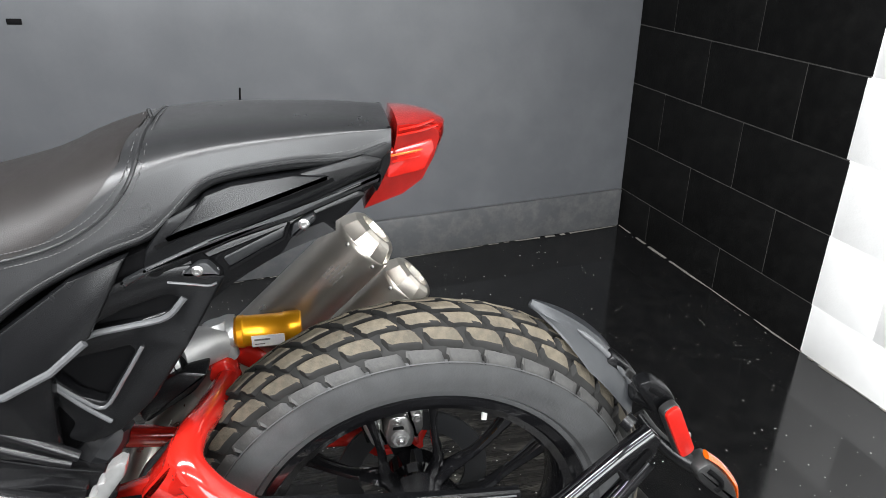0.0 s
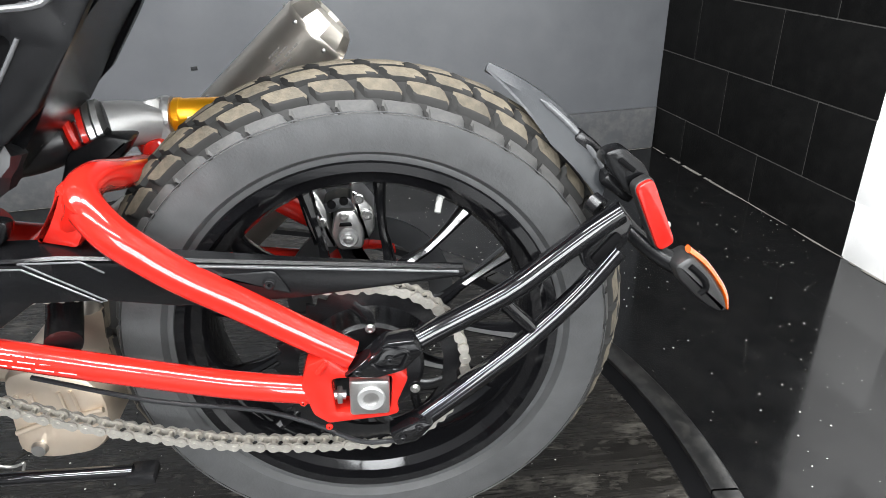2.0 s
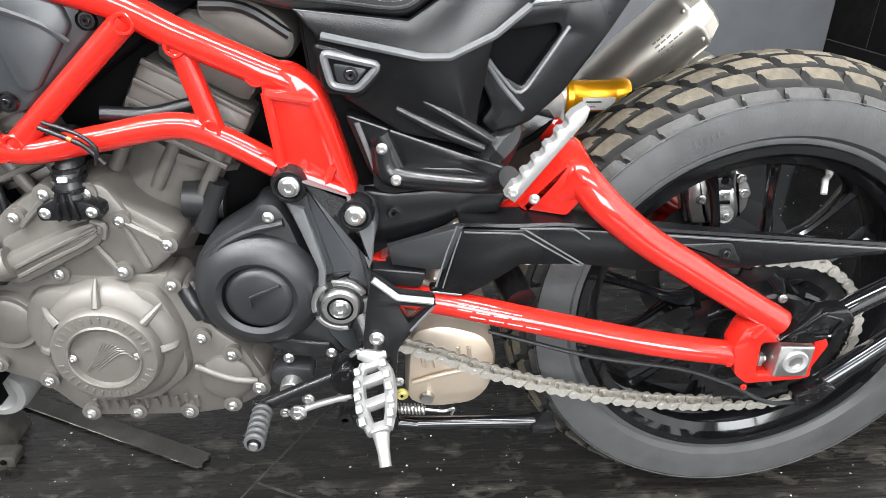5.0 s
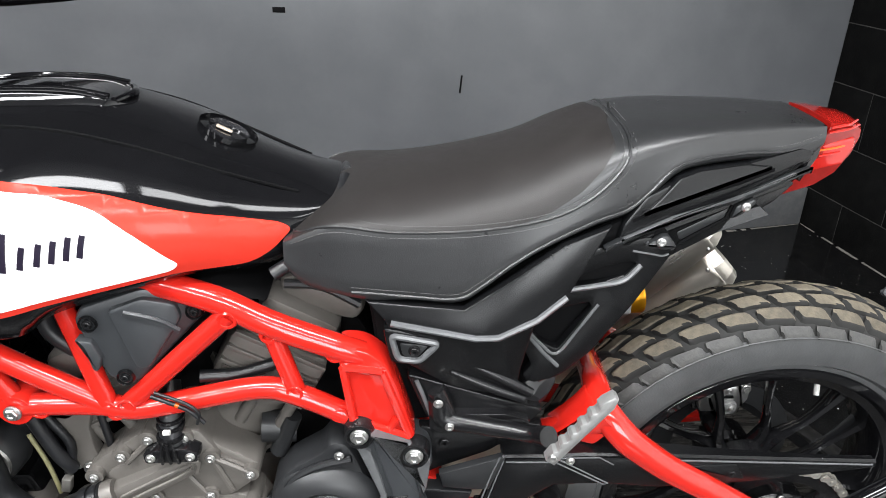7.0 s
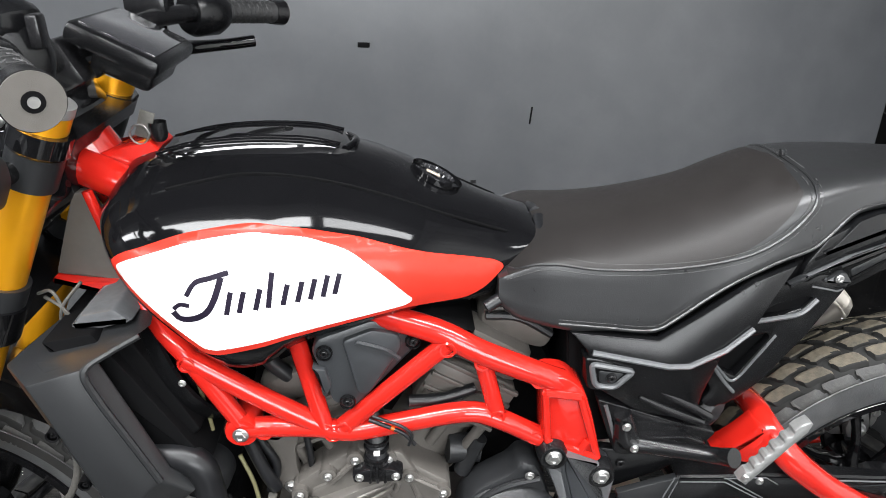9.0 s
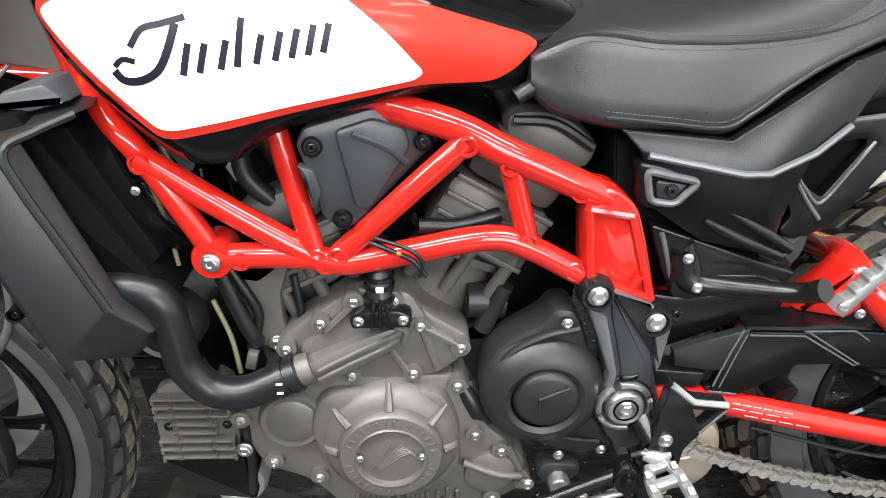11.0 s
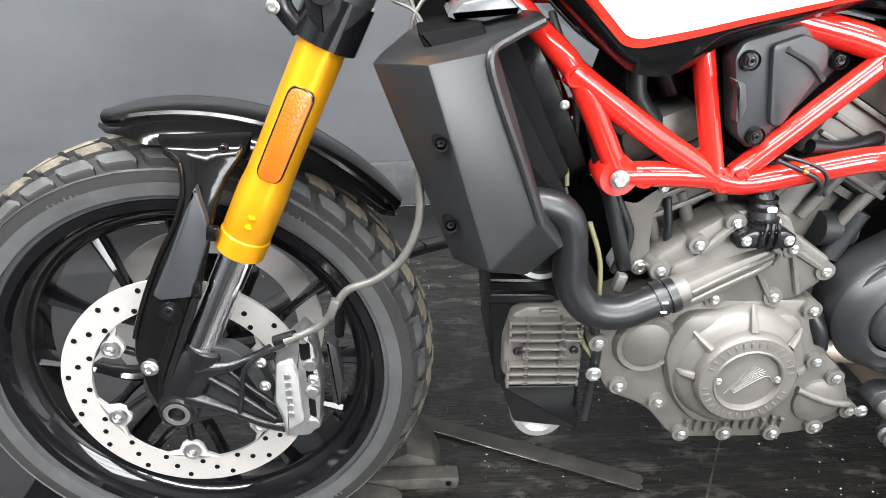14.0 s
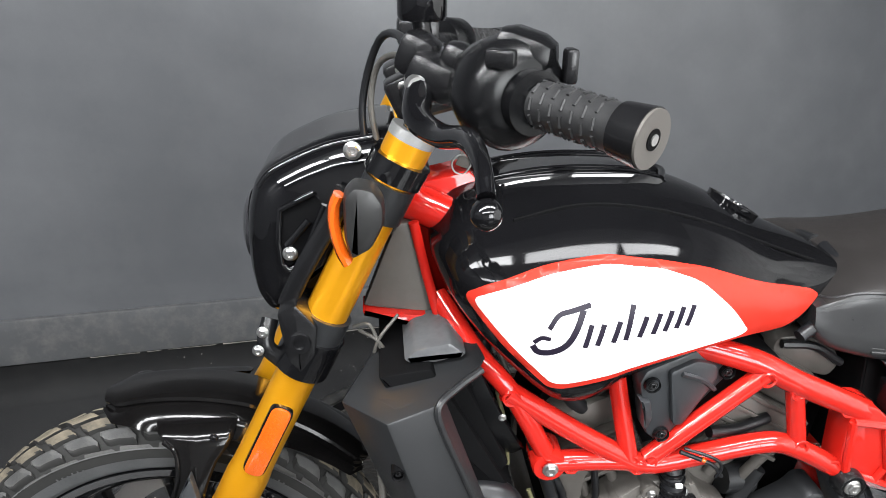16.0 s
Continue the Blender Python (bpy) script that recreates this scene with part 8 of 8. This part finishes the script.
for sd in (-1, 1):
    plate("vent_recess", [(-1.320, 0.966), (-1.281, 0.986), (-1.270, 0.972), (-1.294, 0.916), (-1.314, 0.898), (-1.324, 0.906)], sd * 0.0955, sd * 0.08, DARK, lamp, bev=0.001, r=0.006)
    for pts, r in (([(-1.281, 0.988), (-1.319, 0.969), (-1.3235, 0.930), (-1.322, 0.905)], 0.0038), ([(-1.314, 0.926), (-1.288, 0.956)], 0.0050), ([(-1.304, 0.900), (-1.288, 0.930), (-1.269, 0.974)], 0.0048), ([(-1.322, 0.905), (-1.314, 0.896), (-1.304, 0.900)], 0.0036)):
        bar("vent_bar", [(x, sd * 0.0965, z) for x, z in pts], r, GLOSSBLACK, lamp, seg=10, smooth=0)
    bar("nacelle_brow", [(x, sd * 0.072, z) for x, z in ((-1.342, 0.988), (-1.329, 1.004), (-1.297, 1.021), (-1.260, 1.035), (-1.215, 1.043))], 0.0055, GLOSSBLACK, lamp, seg=10)
bolt(lamp, -1.311, -0.101, 0.917, 0.0105, STEEL)
# front indicators
for s in (-1, 1):
    bm = bmesh.new()
    prism(bm, rounded([(-1.245, 1.011), (-1.234, 1.023), (-1.214, 1.019), (-1.204, 1.002), (-1.204, 0.982), (-1.218, 0.954), (-1.239, 0.942), (-1.245, 0.966)], 0.006, 4), s * 0.184, s * 0.152, 0.009)
    fi = part("front_indicator", bm, SMOKE, bike, "grey front indicator with an amber edge")
    bar("amber_edge", [(x, s * 0.169, z) for x, z in [(-1.249, 1.011), (-1.254, 0.999), (-1.255, 0.978), (-1.250, 0.953), (-1.243, 0.937)]], 0.0062, AMBER, fi, seg=10, flat=1.9)
    bar("indicator_stalk", [(-1.222, s * 0.16, 0.985), (-1.212, s * 0.10, 0.985)], 0.012, PLASTIC, fi)

# steering neck panels
plate("neck_panel", [(-1.232, 0.828), (-1.203, 0.905), (-1.190, 0.936), (-1.172, 0.938), (-1.136, 0.812)], -0.062, -0.045, ENGINE, bike, "bronze grey neck cover panel", bev=0.003)
bar("neck_tube", [(-1.170, -0.066, 0.940), (-1.156, -0.068, 0.880), (-1.137, -0.074, 0.806)], 0.0065, RED, frame_ob)
bar("neck_tube", [(-1.190, -0.03, 0.962), (-1.14, -0.045, 0.945), (-1.08, -0.06, 0.920)], 0.024, RED, frame_ob)
plate("neck_gusset", [(-1.235, 0.826), (-1.14, 0.818), (-1.115, 0.790), (-1.145, 0.782), (-1.19, 0.812)], -0.075, -0.03, RED, frame_ob, bev=0.004)
for pts in ([(-1.245, -0.09, 0.815), (-1.225, -0.095, 0.82), (-1.212, -0.10, 0.79)], [(-1.238, -0.09, 0.81), (-1.215, -0.10, 0.80), (-1.20, -0.10, 0.772)], [(-1.19, -0.09, 0.83), (-1.215, -0.10, 0.80), (-1.222, -0.10, 0.765)]):
    bar("neck_cable", pts, 0.0022, CABLE, bike, seg=8)

# handlebar and controls
hb = bar("handlebar", [(-1.058, -0.369, 1.128), (-1.105, -0.30, 1.135), (-1.155, -0.17, 1.128), (-1.172, -0.09, 1.095), (-1.165, 0.09, 1.090), (-1.138, 0.17, 1.110), (-1.076, 0.30, 1.106), (-1.022, 0.369, 1.097)], 0.0135, SATIN, bike, "black tapered handlebar", 18)
for s in (-1, 1):
    ga, gb = (Vector((-1.107, -0.306, 1.135)), Vector((-1.058, -0.369, 1.128))) if s < 0 else (Vector((-1.072, 0.306, 1.105)), Vector((-1.022, 0.369, 1.097)))
    e = (gb - ga).normalized()
    gb = ga + e * 0.099
    bm = bmesh.new()
    tube(bm, [ga + e * d for d in (0, 0.004, 0.008, 0.094, 0.099)], [0.0215, 0.0215, 0.0172, 0.0172, 0.0182], 28)
    gr = part("grip", bm, GRIP, hb, "ribbed black rubber grip")
    up = Vector((0, 0, 1))
    side = e.cross(up).normalized()
    for k in range(9):
        for j in range(9):
            a = math.tau * (j + 0.5 * (k % 2)) / 9
            n = up * math.cos(a) + side * math.sin(a)
            p0 = ga + e * (0.014 + 0.0092 * k) + n * 0.0172
            t = up * -math.sin(a) + side * math.cos(a)
            bm = bmesh.new()
            tube(bm, [p0 - t * 0.0042, p0 + t * 0.0042], 0.0013, 6)
            part("grip_rib", bm, GRIP, gr)
    bar("bar_end", [gb, gb + e * 0.010, gb + e * 0.0225], [0.0195, 0.0205, 0.0215], SATIN, hb, seg=32, smooth=0)
    bar("end_face", [gb + e * 0.0225, gb + e * 0.0245], 0.0205, ENGINE, hb, "bright machined bar end", 32)
    bar("end_hole", [gb + e * 0.0245, gb + e * 0.0262], 0.0040, STEEL, hb, seg=20)
    bar("end_bolt", [gb + e * 0.0245, gb + e * 0.0254], 0.0075, DARK, hb, seg=20)
# left switch cluster
bm = bmesh.new()
e = Vector((0.045, -0.110, -0.004)).normalized()
c0 = Vector((-1.112, -0.288, 1.135))
c0 = c0 + e * 0.010
tube(bm, [c0 - e * 0.034, c0 - e * 0.029, c0 - e * 0.010, c0 + e * 0.012, c0 + e * 0.020, c0 + e * 0.028], [0.030, 0.037, 0.043, 0.043, 0.039, 0.027], 32)
sw = part("switch_housing", bm, PLASTIC, hb, "moulded black switch housing")
bm = bmesh.new()
box(bm, c0 + Vector((0.012, 0.002, 0.030)), (0.050, 0.046, 0.034), Matrix.Rotation(radians(-22), 4, "Z") @ Matrix.Rotation(radians(16), 4, "Y"), 0.014)
part("switch_pod", bm, PLASTIC, sw)
bm = bmesh.new()
box(bm, c0 + Vector((-0.012, -0.032, 0.030)), (0.022, 0.012, 0.014), Matrix.Rotation(radians(-25), 4, "Z"), 0.003)
part("switch_button", bm, SATIN, sw)
bm = bmesh.new()
box(bm, c0 + Vector((0.044, -0.012, 0.022)), (0.010, 0.016, 0.026), bev=0.003)
part("switch_rocker", bm, SATIN, sw)
bar("grip_collar", [c0 + e * 0.030, c0 + e * 0.040], 0.024, PLASTIC, sw, seg=24)
# clutch lever
lv = bar("clutch_lever", [(-1.172, -0.235, 1.128), (-1.176, -0.262, 1.108), (-1.160, -0.300, 1.102), (-1.146, -0.355, 1.113), (-1.142, -0.400, 1.108), (-1.142, -0.424, 1.094)], [0.013, 0.012, 0.010, 0.0085, 0.0065, 0.0062], GLOSSBLACK, hb, "black clutch lever with a ball end", 12, 5)
bm = bmesh.new()
bmesh.ops.create_uvsphere(bm, u_segments=18, v_segments=12, radius=0.0105)
o = part("lever_ball", bm, GLOSSBLACK, lv)
o.matrix_basis = Matrix.Translation((-1.142, -0.428, 1.084))
bm = bmesh.new()
for c, sz in (((-1.155, -0.225, 1.135), (0.05, 0.05, 0.035)), ((-1.172, -0.205, 1.150), (0.035, 0.035, 0.04)), ((-1.140, -0.235, 1.150), (0.03, 0.03, 0.03))):
    box(bm, c, sz, Matrix.Rotation(radians(-25), 4, "Z") @ Matrix.Rotation(radians(22), 4, "Y"), 0.011)
part("lever_perch", bm, SATIN, hb, "black clutch lever perch")
turned("perch_cap", [(0, -0.246), (0.009, -0.246), (0.0115, -0.241), (0.0115, -0.22)], (-1.174, 0, 1.129), STEEL, hb, "polished perch cap")
# mirror stem and mast on the clamp
bar("mirror_stem", [(-1.165, -0.19, 1.150), (-1.172, -0.19, 1.20), (-1.18, -0.21, 1.26)], 0.0085, SATIN, hb)
turned("stem_nut", [(0, 0), (0.020, 0), (0.022, 0.004), (0.022, 0.040), (0.018, 0.046), (0.0, 0.046)], (-1.168, -0.19, 1.178), GLOSSBLACK, hb, m=Matrix.Rotation(radians(90), 4, "X"))
for s in (-1, 1):
    bm = bmesh.new()
    box(bm, (-1.172, s * 0.055, 1.085), (0.045, 0.04, 0.055), Matrix.Rotation(radians(-26), 4, "Y"), 0.006)
    part("bar_clamp", bm, SATIN, hb, "black handlebar clamp")
    bolt(hb, -1.182, s * 0.055 - 0.022, 1.100, 0.006, STEEL)
bar("clutch_cable", [(-1.175, -0.215, 1.135), (-1.185, -0.14, 1.158), (-1.205, -0.09, 1.150), (-1.222, -0.07, 1.10), (-1.225, -0.07, 1.05), (-1.21, -0.07, 0.98)], 0.0042, HOSE, hb, seg=10)
bar("cable_sheath", [(-1.168, -0.20, 1.125), (-1.185, -0.12, 1.138), (-1.208, -0.08, 1.122), (-1.216, -0.075, 1.075), (-1.205, -0.075, 1.02)], 0.0035, CABLE, hb, seg=10)
bar("switch_wire", [(-1.13, -0.25, 1.12), (-1.16, -0.16, 1.09), (-1.18, -0.10, 1.06)], 0.005, HOSE, hb, seg=8)
# right side throttle and lever
bm = bmesh.new()
tube(bm, [(-1.112, 0.252, 1.108), (-1.106, 0.260, 1.107), (-1.084, 0.290, 1.105), (-1.074, 0.302, 1.105)], [0.030, 0.035, 0.034, 0.026], 20)
part("switch_housing", bm, PLASTIC, hb)
bar("brake_lever", [(-1.15, 0.22, 1.090), (-1.150, 0.28, 1.055), (-1.10, 0.35, 1.046), (-1.045, 0.385, 1.048)], [0.014, 0.013, 0.010, 0.010], GLOSSBLACK, hb)
bm = bmesh.new()
box(bm, (-1.150, 0.20, 1.128), (0.06, 0.05, 0.040), bev=0.008)
part("brake_reservoir", bm, SATIN, hb)
# instrument display
disp = Matrix.Translation((-1.108, 0.0, 1.104)) @ Matrix.Rotation(radians(27), 4, "Y")
bm = bmesh.new()
box(bm, (0, 0, 0), (0.105, 0.150, 0.024), bev=0.008)
ins = part("instrument_display", bm, PLASTIC, bike, "black rectangular instrument display")
ins.matrix_basis = disp
bm = bmesh.new()
box(bm, (0, 0, 0.0125), (0.085, 0.128, 0.003), bev=0.001)
o = part("screen", bm, LENSGLASS, ins, "dark glossy screen")
bm = bmesh.new()
box(bm, (0.01, 0, -0.022), (0.07, 0.10, 0.03), bev=0.008)
part("display_back", bm, SATIN, ins)

# tank console, key and filler
con = [(-1.115, 0.966), (-1.06, 0.984), (-0.98, 0.992), (-0.90, 0.989), (-0.862, 0.979), (-0.838, 0.965)]
bm = bmesh.new()
rings = []
for p in spline([(x, 0, z) for x, z in con], 5):
    w = lerp(((-1.115, 0.040), (-1.06, 0.060), (-0.92, 0.058), (-0.87, 0.046), (-0.838, 0.020)), p.x)
    rings.append([(p.x, y * w, p.z + dz) for y, dz in ((-1.15, -0.030), (-1.0, -0.006), (-0.9, 0.0), (0, 0.003), (0.9, 0.0), (1.0, -0.006), (1.15, -0.030))])
loft(bm, rings)
tc = part("tank_console", bm, GLOSSBLACK, tank, "gloss black filler console", 35)
for off in (-0.040, -0.028, 0.028, 0.040):
    bar("console_rib", [(x, off * (0.6 if x in (-1.10, -0.875) else 1.0), z) for x, z in ((-1.09, 0.977), (-1.04, 0.989), (-0.98, 0.9945), (-0.91, 0.9925), (-0.868, 0.984))], 0.0020, GLOSSBLACK, tc, seg=8)
bar("console_end", [(-0.862, -0.032, 0.978), (-0.850, 0, 0.980), (-0.862, 0.032, 0.978)], 0.005, GLOSSBLACK, tc)
for y in (-0.036, -0.044):
    bolt(tc, -0.90, y - 0.012, 0.976, 0.004, CHROME)
turned("key_lock", [(0, 0.004), (0.007, 0.004), (0.009, 0.002), (0.011, -0.004), (0.011, -0.02)], (-1.090, -0.02, 0.992), SATIN, tc, m=Matrix.Rotation(radians(-90), 4, "X"))
bm = bmesh.new()
box(bm, (-1.103, -0.025, 1.010), (0.018, 0.003, 0.034), Matrix.Rotation(radians(20), 4, "Y"), 0.001)
part("key", bm, CABLE, tc, "metal ignition key")
bar("key_ring", [(-1.11 + 0.012 * math.cos(a), -0.028, 0.998 + 0.012 * math.sin(a)) for a in (0, 1, 2, 3, 4, 5, 6.28)], 0.0012, STEEL, tc, seg=6)
cap_m = Matrix.Translation((-0.748, -0.004, 0.9310)) @ Matrix.Rotation(radians(27), 4, "Y") @ Matrix.Rotation(radians(-90), 4, "X")
turned("latch_ring", [(0.024, 0.001), (0.026, 0.0025), (0.031, 0.003), (0.035, 0.001), (0.036, -0.006)], (0, 0, 0), GLOSSBLACK, tc, m=cap_m, seg=40)
turned("latch_cap", [(0, 0.0025), (0.018, 0.0025), (0.024, 0.0), (0.025, -0.006)], (0, 0, 0), LENSGLASS, tc, m=cap_m, seg=40)
bm = bmesh.new()
box(bm, (-0.751, -0.004, 0.9360), (0.020, 0.006, 0.003), Matrix.Rotation(radians(27), 4, "Y"), 0.001)
part("latch_tab", bm, TITAN, tc)
# edge between tank side and top; black bar paints the seat gap's shade
for s in (-1, 1):
    bar("tank_crease", [(x, s * (tank_y(x, lerp(top_t, x) - dz) + 0.0005), lerp(top_t, x) - dz) for x, dz in ((-1.06, 0.028), (-0.98, 0.024), (-0.90, 0.024), (-0.82, 0.022), (-0.74, 0.018), (-0.66, 0.014))], 0.0022, DARK, tank, seg=6)
for sd in (-1, 1):
    bar("tank_rubber", [(-0.609, sd * 0.01, 0.872), (-0.613, sd * 0.055, 0.864), (-0.626, sd * 0.084, 0.846), (-0.652, sd * 0.106, 0.818), (-0.690, sd * 0.119, 0.797)], 0.0085, HOSE, tank, "black bar painted for the shaded gap between tank and seat", seg=10)
# dark script strokes on the white panel, as plain slanted bars
def stroke(pts, w):
    if len(pts) > 2:
        pts = [(p.x, p.z) for p in spline([(x, 0, z) for x, z in pts], 4)]
    tank_patch("logo_stroke", strip(pts, w), 0.0042, INK)


stroke([(-1.047, 0.842), (-1.040, 0.834), (-1.025, 0.834), (-1.010, 0.842), (-1.000, 0.858), (-0.992, 0.880)], 0.0068)
stroke([(-1.030, 0.862), (-1.020, 0.876), (-1.004, 0.880), (-0.984, 0.885)], 0.0052)
stroke([(-1.046, 0.846), (-1.038, 0.852), (-1.028, 0.850)], 0.0045)
for x, h in ((-0.986, 0.026), (-0.972, 0.024), (-0.954, 0.024), (-0.940, 0.040), (-0.924, 0.024), (-0.908, 0.024), (-0.894, 0.024), (-0.880, 0.025), (-0.867, 0.024)):
    k = (x + 0.986) * 0.13
    stroke([(x - 0.003, 0.838 + k), (x + 0.0035, 0.838 + k + h)], 0.0056)

# ---- the floor's things ----
strip_ob = new("floor_strip")
bm = bmesh.new()
prism(bm, [(-0.225, -0.016), (0.216, -0.017), (0.222, -0.006), (0.218, 0.002), (0.224, 0.012), (0.215, 0.018), (-0.225, 0.016)], 0, 0.004, 0, m=Matrix.Rotation(radians(90), 4, "X"))
o = part("strip_board", bm, STRIPMAT, strip_ob)
for yy in (-0.0165, 0.0170):
    bm = bmesh.new()
    prev = None
    for k in range(46):
        x = -0.224 + 0.442 * k / 45
        w = 0.0008 + 0.0016 * abs(noise.noise(Vector((x * 40, yy * 99, 0))))
        cur = [bm.verts.new((x, yy - w, 0.0004)), bm.verts.new((x, yy + w, 0.0004))]
        if prev:
            bm.faces.new((prev[0], prev[1], cur[1], cur[0]))
        prev = cur
    q = part("worn_edge", bm, FLAKE if yy < 0 else EDGEDUST, strip_ob, "pale worn edge")
    q.matrix_basis = Matrix.Translation((-1.03, 0.142, 0.0042)) @ Matrix.Rotation(radians(-25.5), 4, "Z")
o.matrix_basis = Matrix.Translation((-1.03, 0.142, 0.0042)) @ Matrix.Rotation(radians(-25.5), 4, "Z")
tagged(strip_ob, "thin dusty black strip lying on the turntable", "strip")
chock = new("wheel_chock")
bm = bmesh.new()
prism(bm, rounded([(-1.345, 0.0), (-1.150, 0.0), (-1.146, 0.020), (-1.152, 0.024), (-1.345, 0.024)], 0.003, 2), 0.055, 0.085, 0.002)
part("chock_bar", bm, CHOCK, chock)
bm = bmesh.new()
prism(bm, [(-1.275, 0.0), (-1.175, 0.0), (-1.19, 0.035), (-1.235, 0.050), (-1.275, 0.030)], 0.088, 0.17, 0.004)
part("chock_block", bm, CHOCK, chock)
bm = bmesh.new()
prism(bm, [(-1.36, 0.0), (-1.245, 0.0), (-1.255, 0.010), (-1.30, 0.022), (-1.36, 0.030)], -0.10, 0.05, 0.003)
part("chock_ramp", bm, CHOCK, chock)
bm = bmesh.new()
prism(bm, [(-1.88, 0.0), (-1.66, 0.0), (-1.68, 0.040), (-1.82, 0.050)], -0.10, 0.12, 0.006)
part("chock_front", bm, DARK, chock)
bolt(chock, -1.79, -0.104, 0.03, 0.014, STEEL)
bolt(chock, -1.165, 0.052, 0.014, 0.006, DARK)
tagged(chock, "dusty black wheel chock holding the front tyre", "wheel chock")
seam = new("deck_seam")
for a, b, w in (((-0.60, 0.235), (-0.737, 0.0), 0.004), ((-0.737, 0.0), (-0.30, -0.21), 0.004), ((-0.25, -0.10), (0.35, -0.30), 0.003), ((-0.737, 0.0), (-1.0, -0.45), 0.003)):
    A, B = Vector(a), Vector(b)
    d = B - A
    bm = bmesh.new()
    box(bm, (0, 0, 0), (d.length, w, 0.0016), bev=0)
    o = part("seam_line", bm, CHOCK, seam)
    o.matrix_basis = Matrix.Translation(((A + B).x / 2, (A + B).y / 2, 0.0006)) @ Matrix.Rotation(math.atan2(d.y, d.x), 4, "Z")
seam.parent = turntable
seam.matrix_basis = Matrix.Translation((-TC[0], -TC[1], 0))
# pale flakes
rng = random.Random(7)
bm = bmesh.new()
for k in range(5200):
    x, y = rng.uniform(-1.9, 1.2), rng.uniform(-0.9, 1.6)
    if noise.noise(Vector((x * 3, y * 3, 0))) < rng.uniform(-0.5, 0.5):
        continue
    rd = math.hypot(x - TC[0], y - TC[1])
    if 1.10 < rd < 1.21:
        continue
    z = 0.0006 if rd < 1.11 else -0.0074
    r = rng.choice((0.0005, 0.0007, 0.0009, 0.0012, 0.0016, 0.0022))
    a0 = rng.uniform(0, 6)
    vs = [bm.verts.new((x + r * rng.uniform(0.6, 1.3) * math.cos(a0 + j * math.tau / 5), y + r * math.sin(a0 + j * math.tau / 5), z + (0.0004 if j % 2 else 0))) for j in range(5)]
    bm.faces.new(vs)
flakes = tagged(part("dust_flakes", bm, FLAKE), "pale dust flakes scattered over the floor", "dust", kind="stuff")
# wall marks
def mark(name, x, z, w, h, material, label, rot=0.0, proud=0.0015):
    bm = bmesh.new()
    box(bm, (0, 0, 0), (w, 0.003, h), bev=min(w, h) * 0.2)
    o = part(name, bm, material)
    # x is measured in the world along the wall
    u = (x - CORNER.x) / math.cos(radians(8.53))
    o.matrix_basis = ROOM @ pose(u, -proud, z, 0, rot, 0)
    return tagged(o, label, name.replace("_", " "), kind="structure")


mark("wall_mark", -0.912, 0.884, 0.038, 0.016, DARK, "small dark oblong sticker on the wall", 3)
mark("wall_mark", -0.545, 0.40, 0.020, 0.012, SHROUD, "small scuff plug on the wall")
mark("wall_scratch", -0.345, 0.63, 0.006, 0.060, DARK, "dark vertical scratch on the wall", 6, 0.0008)

# ---- blocks of the side wall ----
bm = bmesh.new()
box(bm, (0.0, -3.297, 1.49), (0.006, 4.60, 2.99), bev=0)
wm = part("white_mortar", bm, WHITEBLOCK)
wm.parent = wall_east
# dust gathered along the foot of the walls
rng = random.Random(11)
for name, along, n in (("back", True, 150), ("side", False, 110)):
    bm = bmesh.new()
    prev = None
    for k in range(n):
        d = 0.02 + 0.022 * k
        w = 0.004 + 0.010 * abs(noise.noise(Vector((d * 5.0, 3.0 if along else 9.0, 0)))) + (0.012 * max(0, noise.noise(Vector((d * 1.7, 1.0, 4.0)))))
        p, q = ((-d, -0.0205), (-d, -0.0205 - w)) if along else ((-0.0045, -d), (-0.0045 - w, -d))
        cur = [bm.verts.new((p[0], p[1], -0.0068)), bm.verts.new((q[0], q[1], -0.0068))]
        if prev and rng.random() > 0.12:
            bm.faces.new((prev[0], prev[1], cur[1], cur[0]))
        prev = cur
    o = part("dust_line", bm, EDGEDUST)
    o.matrix_basis = ROOM.copy()
    tagged(o, "thin line of pale dust along the foot of the wall", "dust", kind="stuff")
mats = (BLACKBLOCK, WHITEBLOCK)
proto = {}
courses = [(-0.012, 0.1465)] + [(0.150 + 0.2135 * k, 0.150 + 0.2135 * (k + 1) - 0.0035) for k in range(13)]
for ci, (z0, z1) in enumerate(courses):
    off = 0.797 if ci % 2 else 0.602
    j0 = off - 0.4 * 3
    edges = [j0 + 0.4 * k for k in range(18)]
    for a, b in zip(edges, edges[1:]):
        a, b = max(a, 0.0), min(b, 5.58)
        if b - a < 0.02:
            continue
        cut = 0.992 + 0.006 * math.sin(ci * 1.7)
        pieces = [(a, b, 0 if b < cut + 0.02 else 1)] if not (a < cut - 0.02 and b > cut + 0.02) else [(a, cut, 0), (cut, b, 1)]
        for pa, pb, mi in pieces:
            if z1 > 2.99:
                z1 = 2.99
            joint = 0.0018
            la, lb = pa + (joint if pa == a else 0), pb - (joint if pb == b else 0)
            key = (round(lb - la, 3), round(z1 - z0, 3), mi)
            M = ROOM @ Matrix.Translation((0.0, -(la + lb) / 2, (z0 + z1) / 2)) @ Matrix.Rotation(radians(-90), 4, "Z")
            if key not in proto:
                bm = bmesh.new()
                w, h = lb - la, z1 - z0
                prism(bm, [(-w / 2, -h / 2), (w / 2, -h / 2), (w / 2, h / 2), (-w / 2, h / 2)], -0.004, 0.008, 0.003)
                o = proto[key] = part("block", bm, mats[mi], None)
            else:
                o = new("block", proto[key].data)
            o.parent = wall_east
            o.matrix_parent_inverse = wall_east.matrix_basis.inverted()
            o.matrix_basis = M
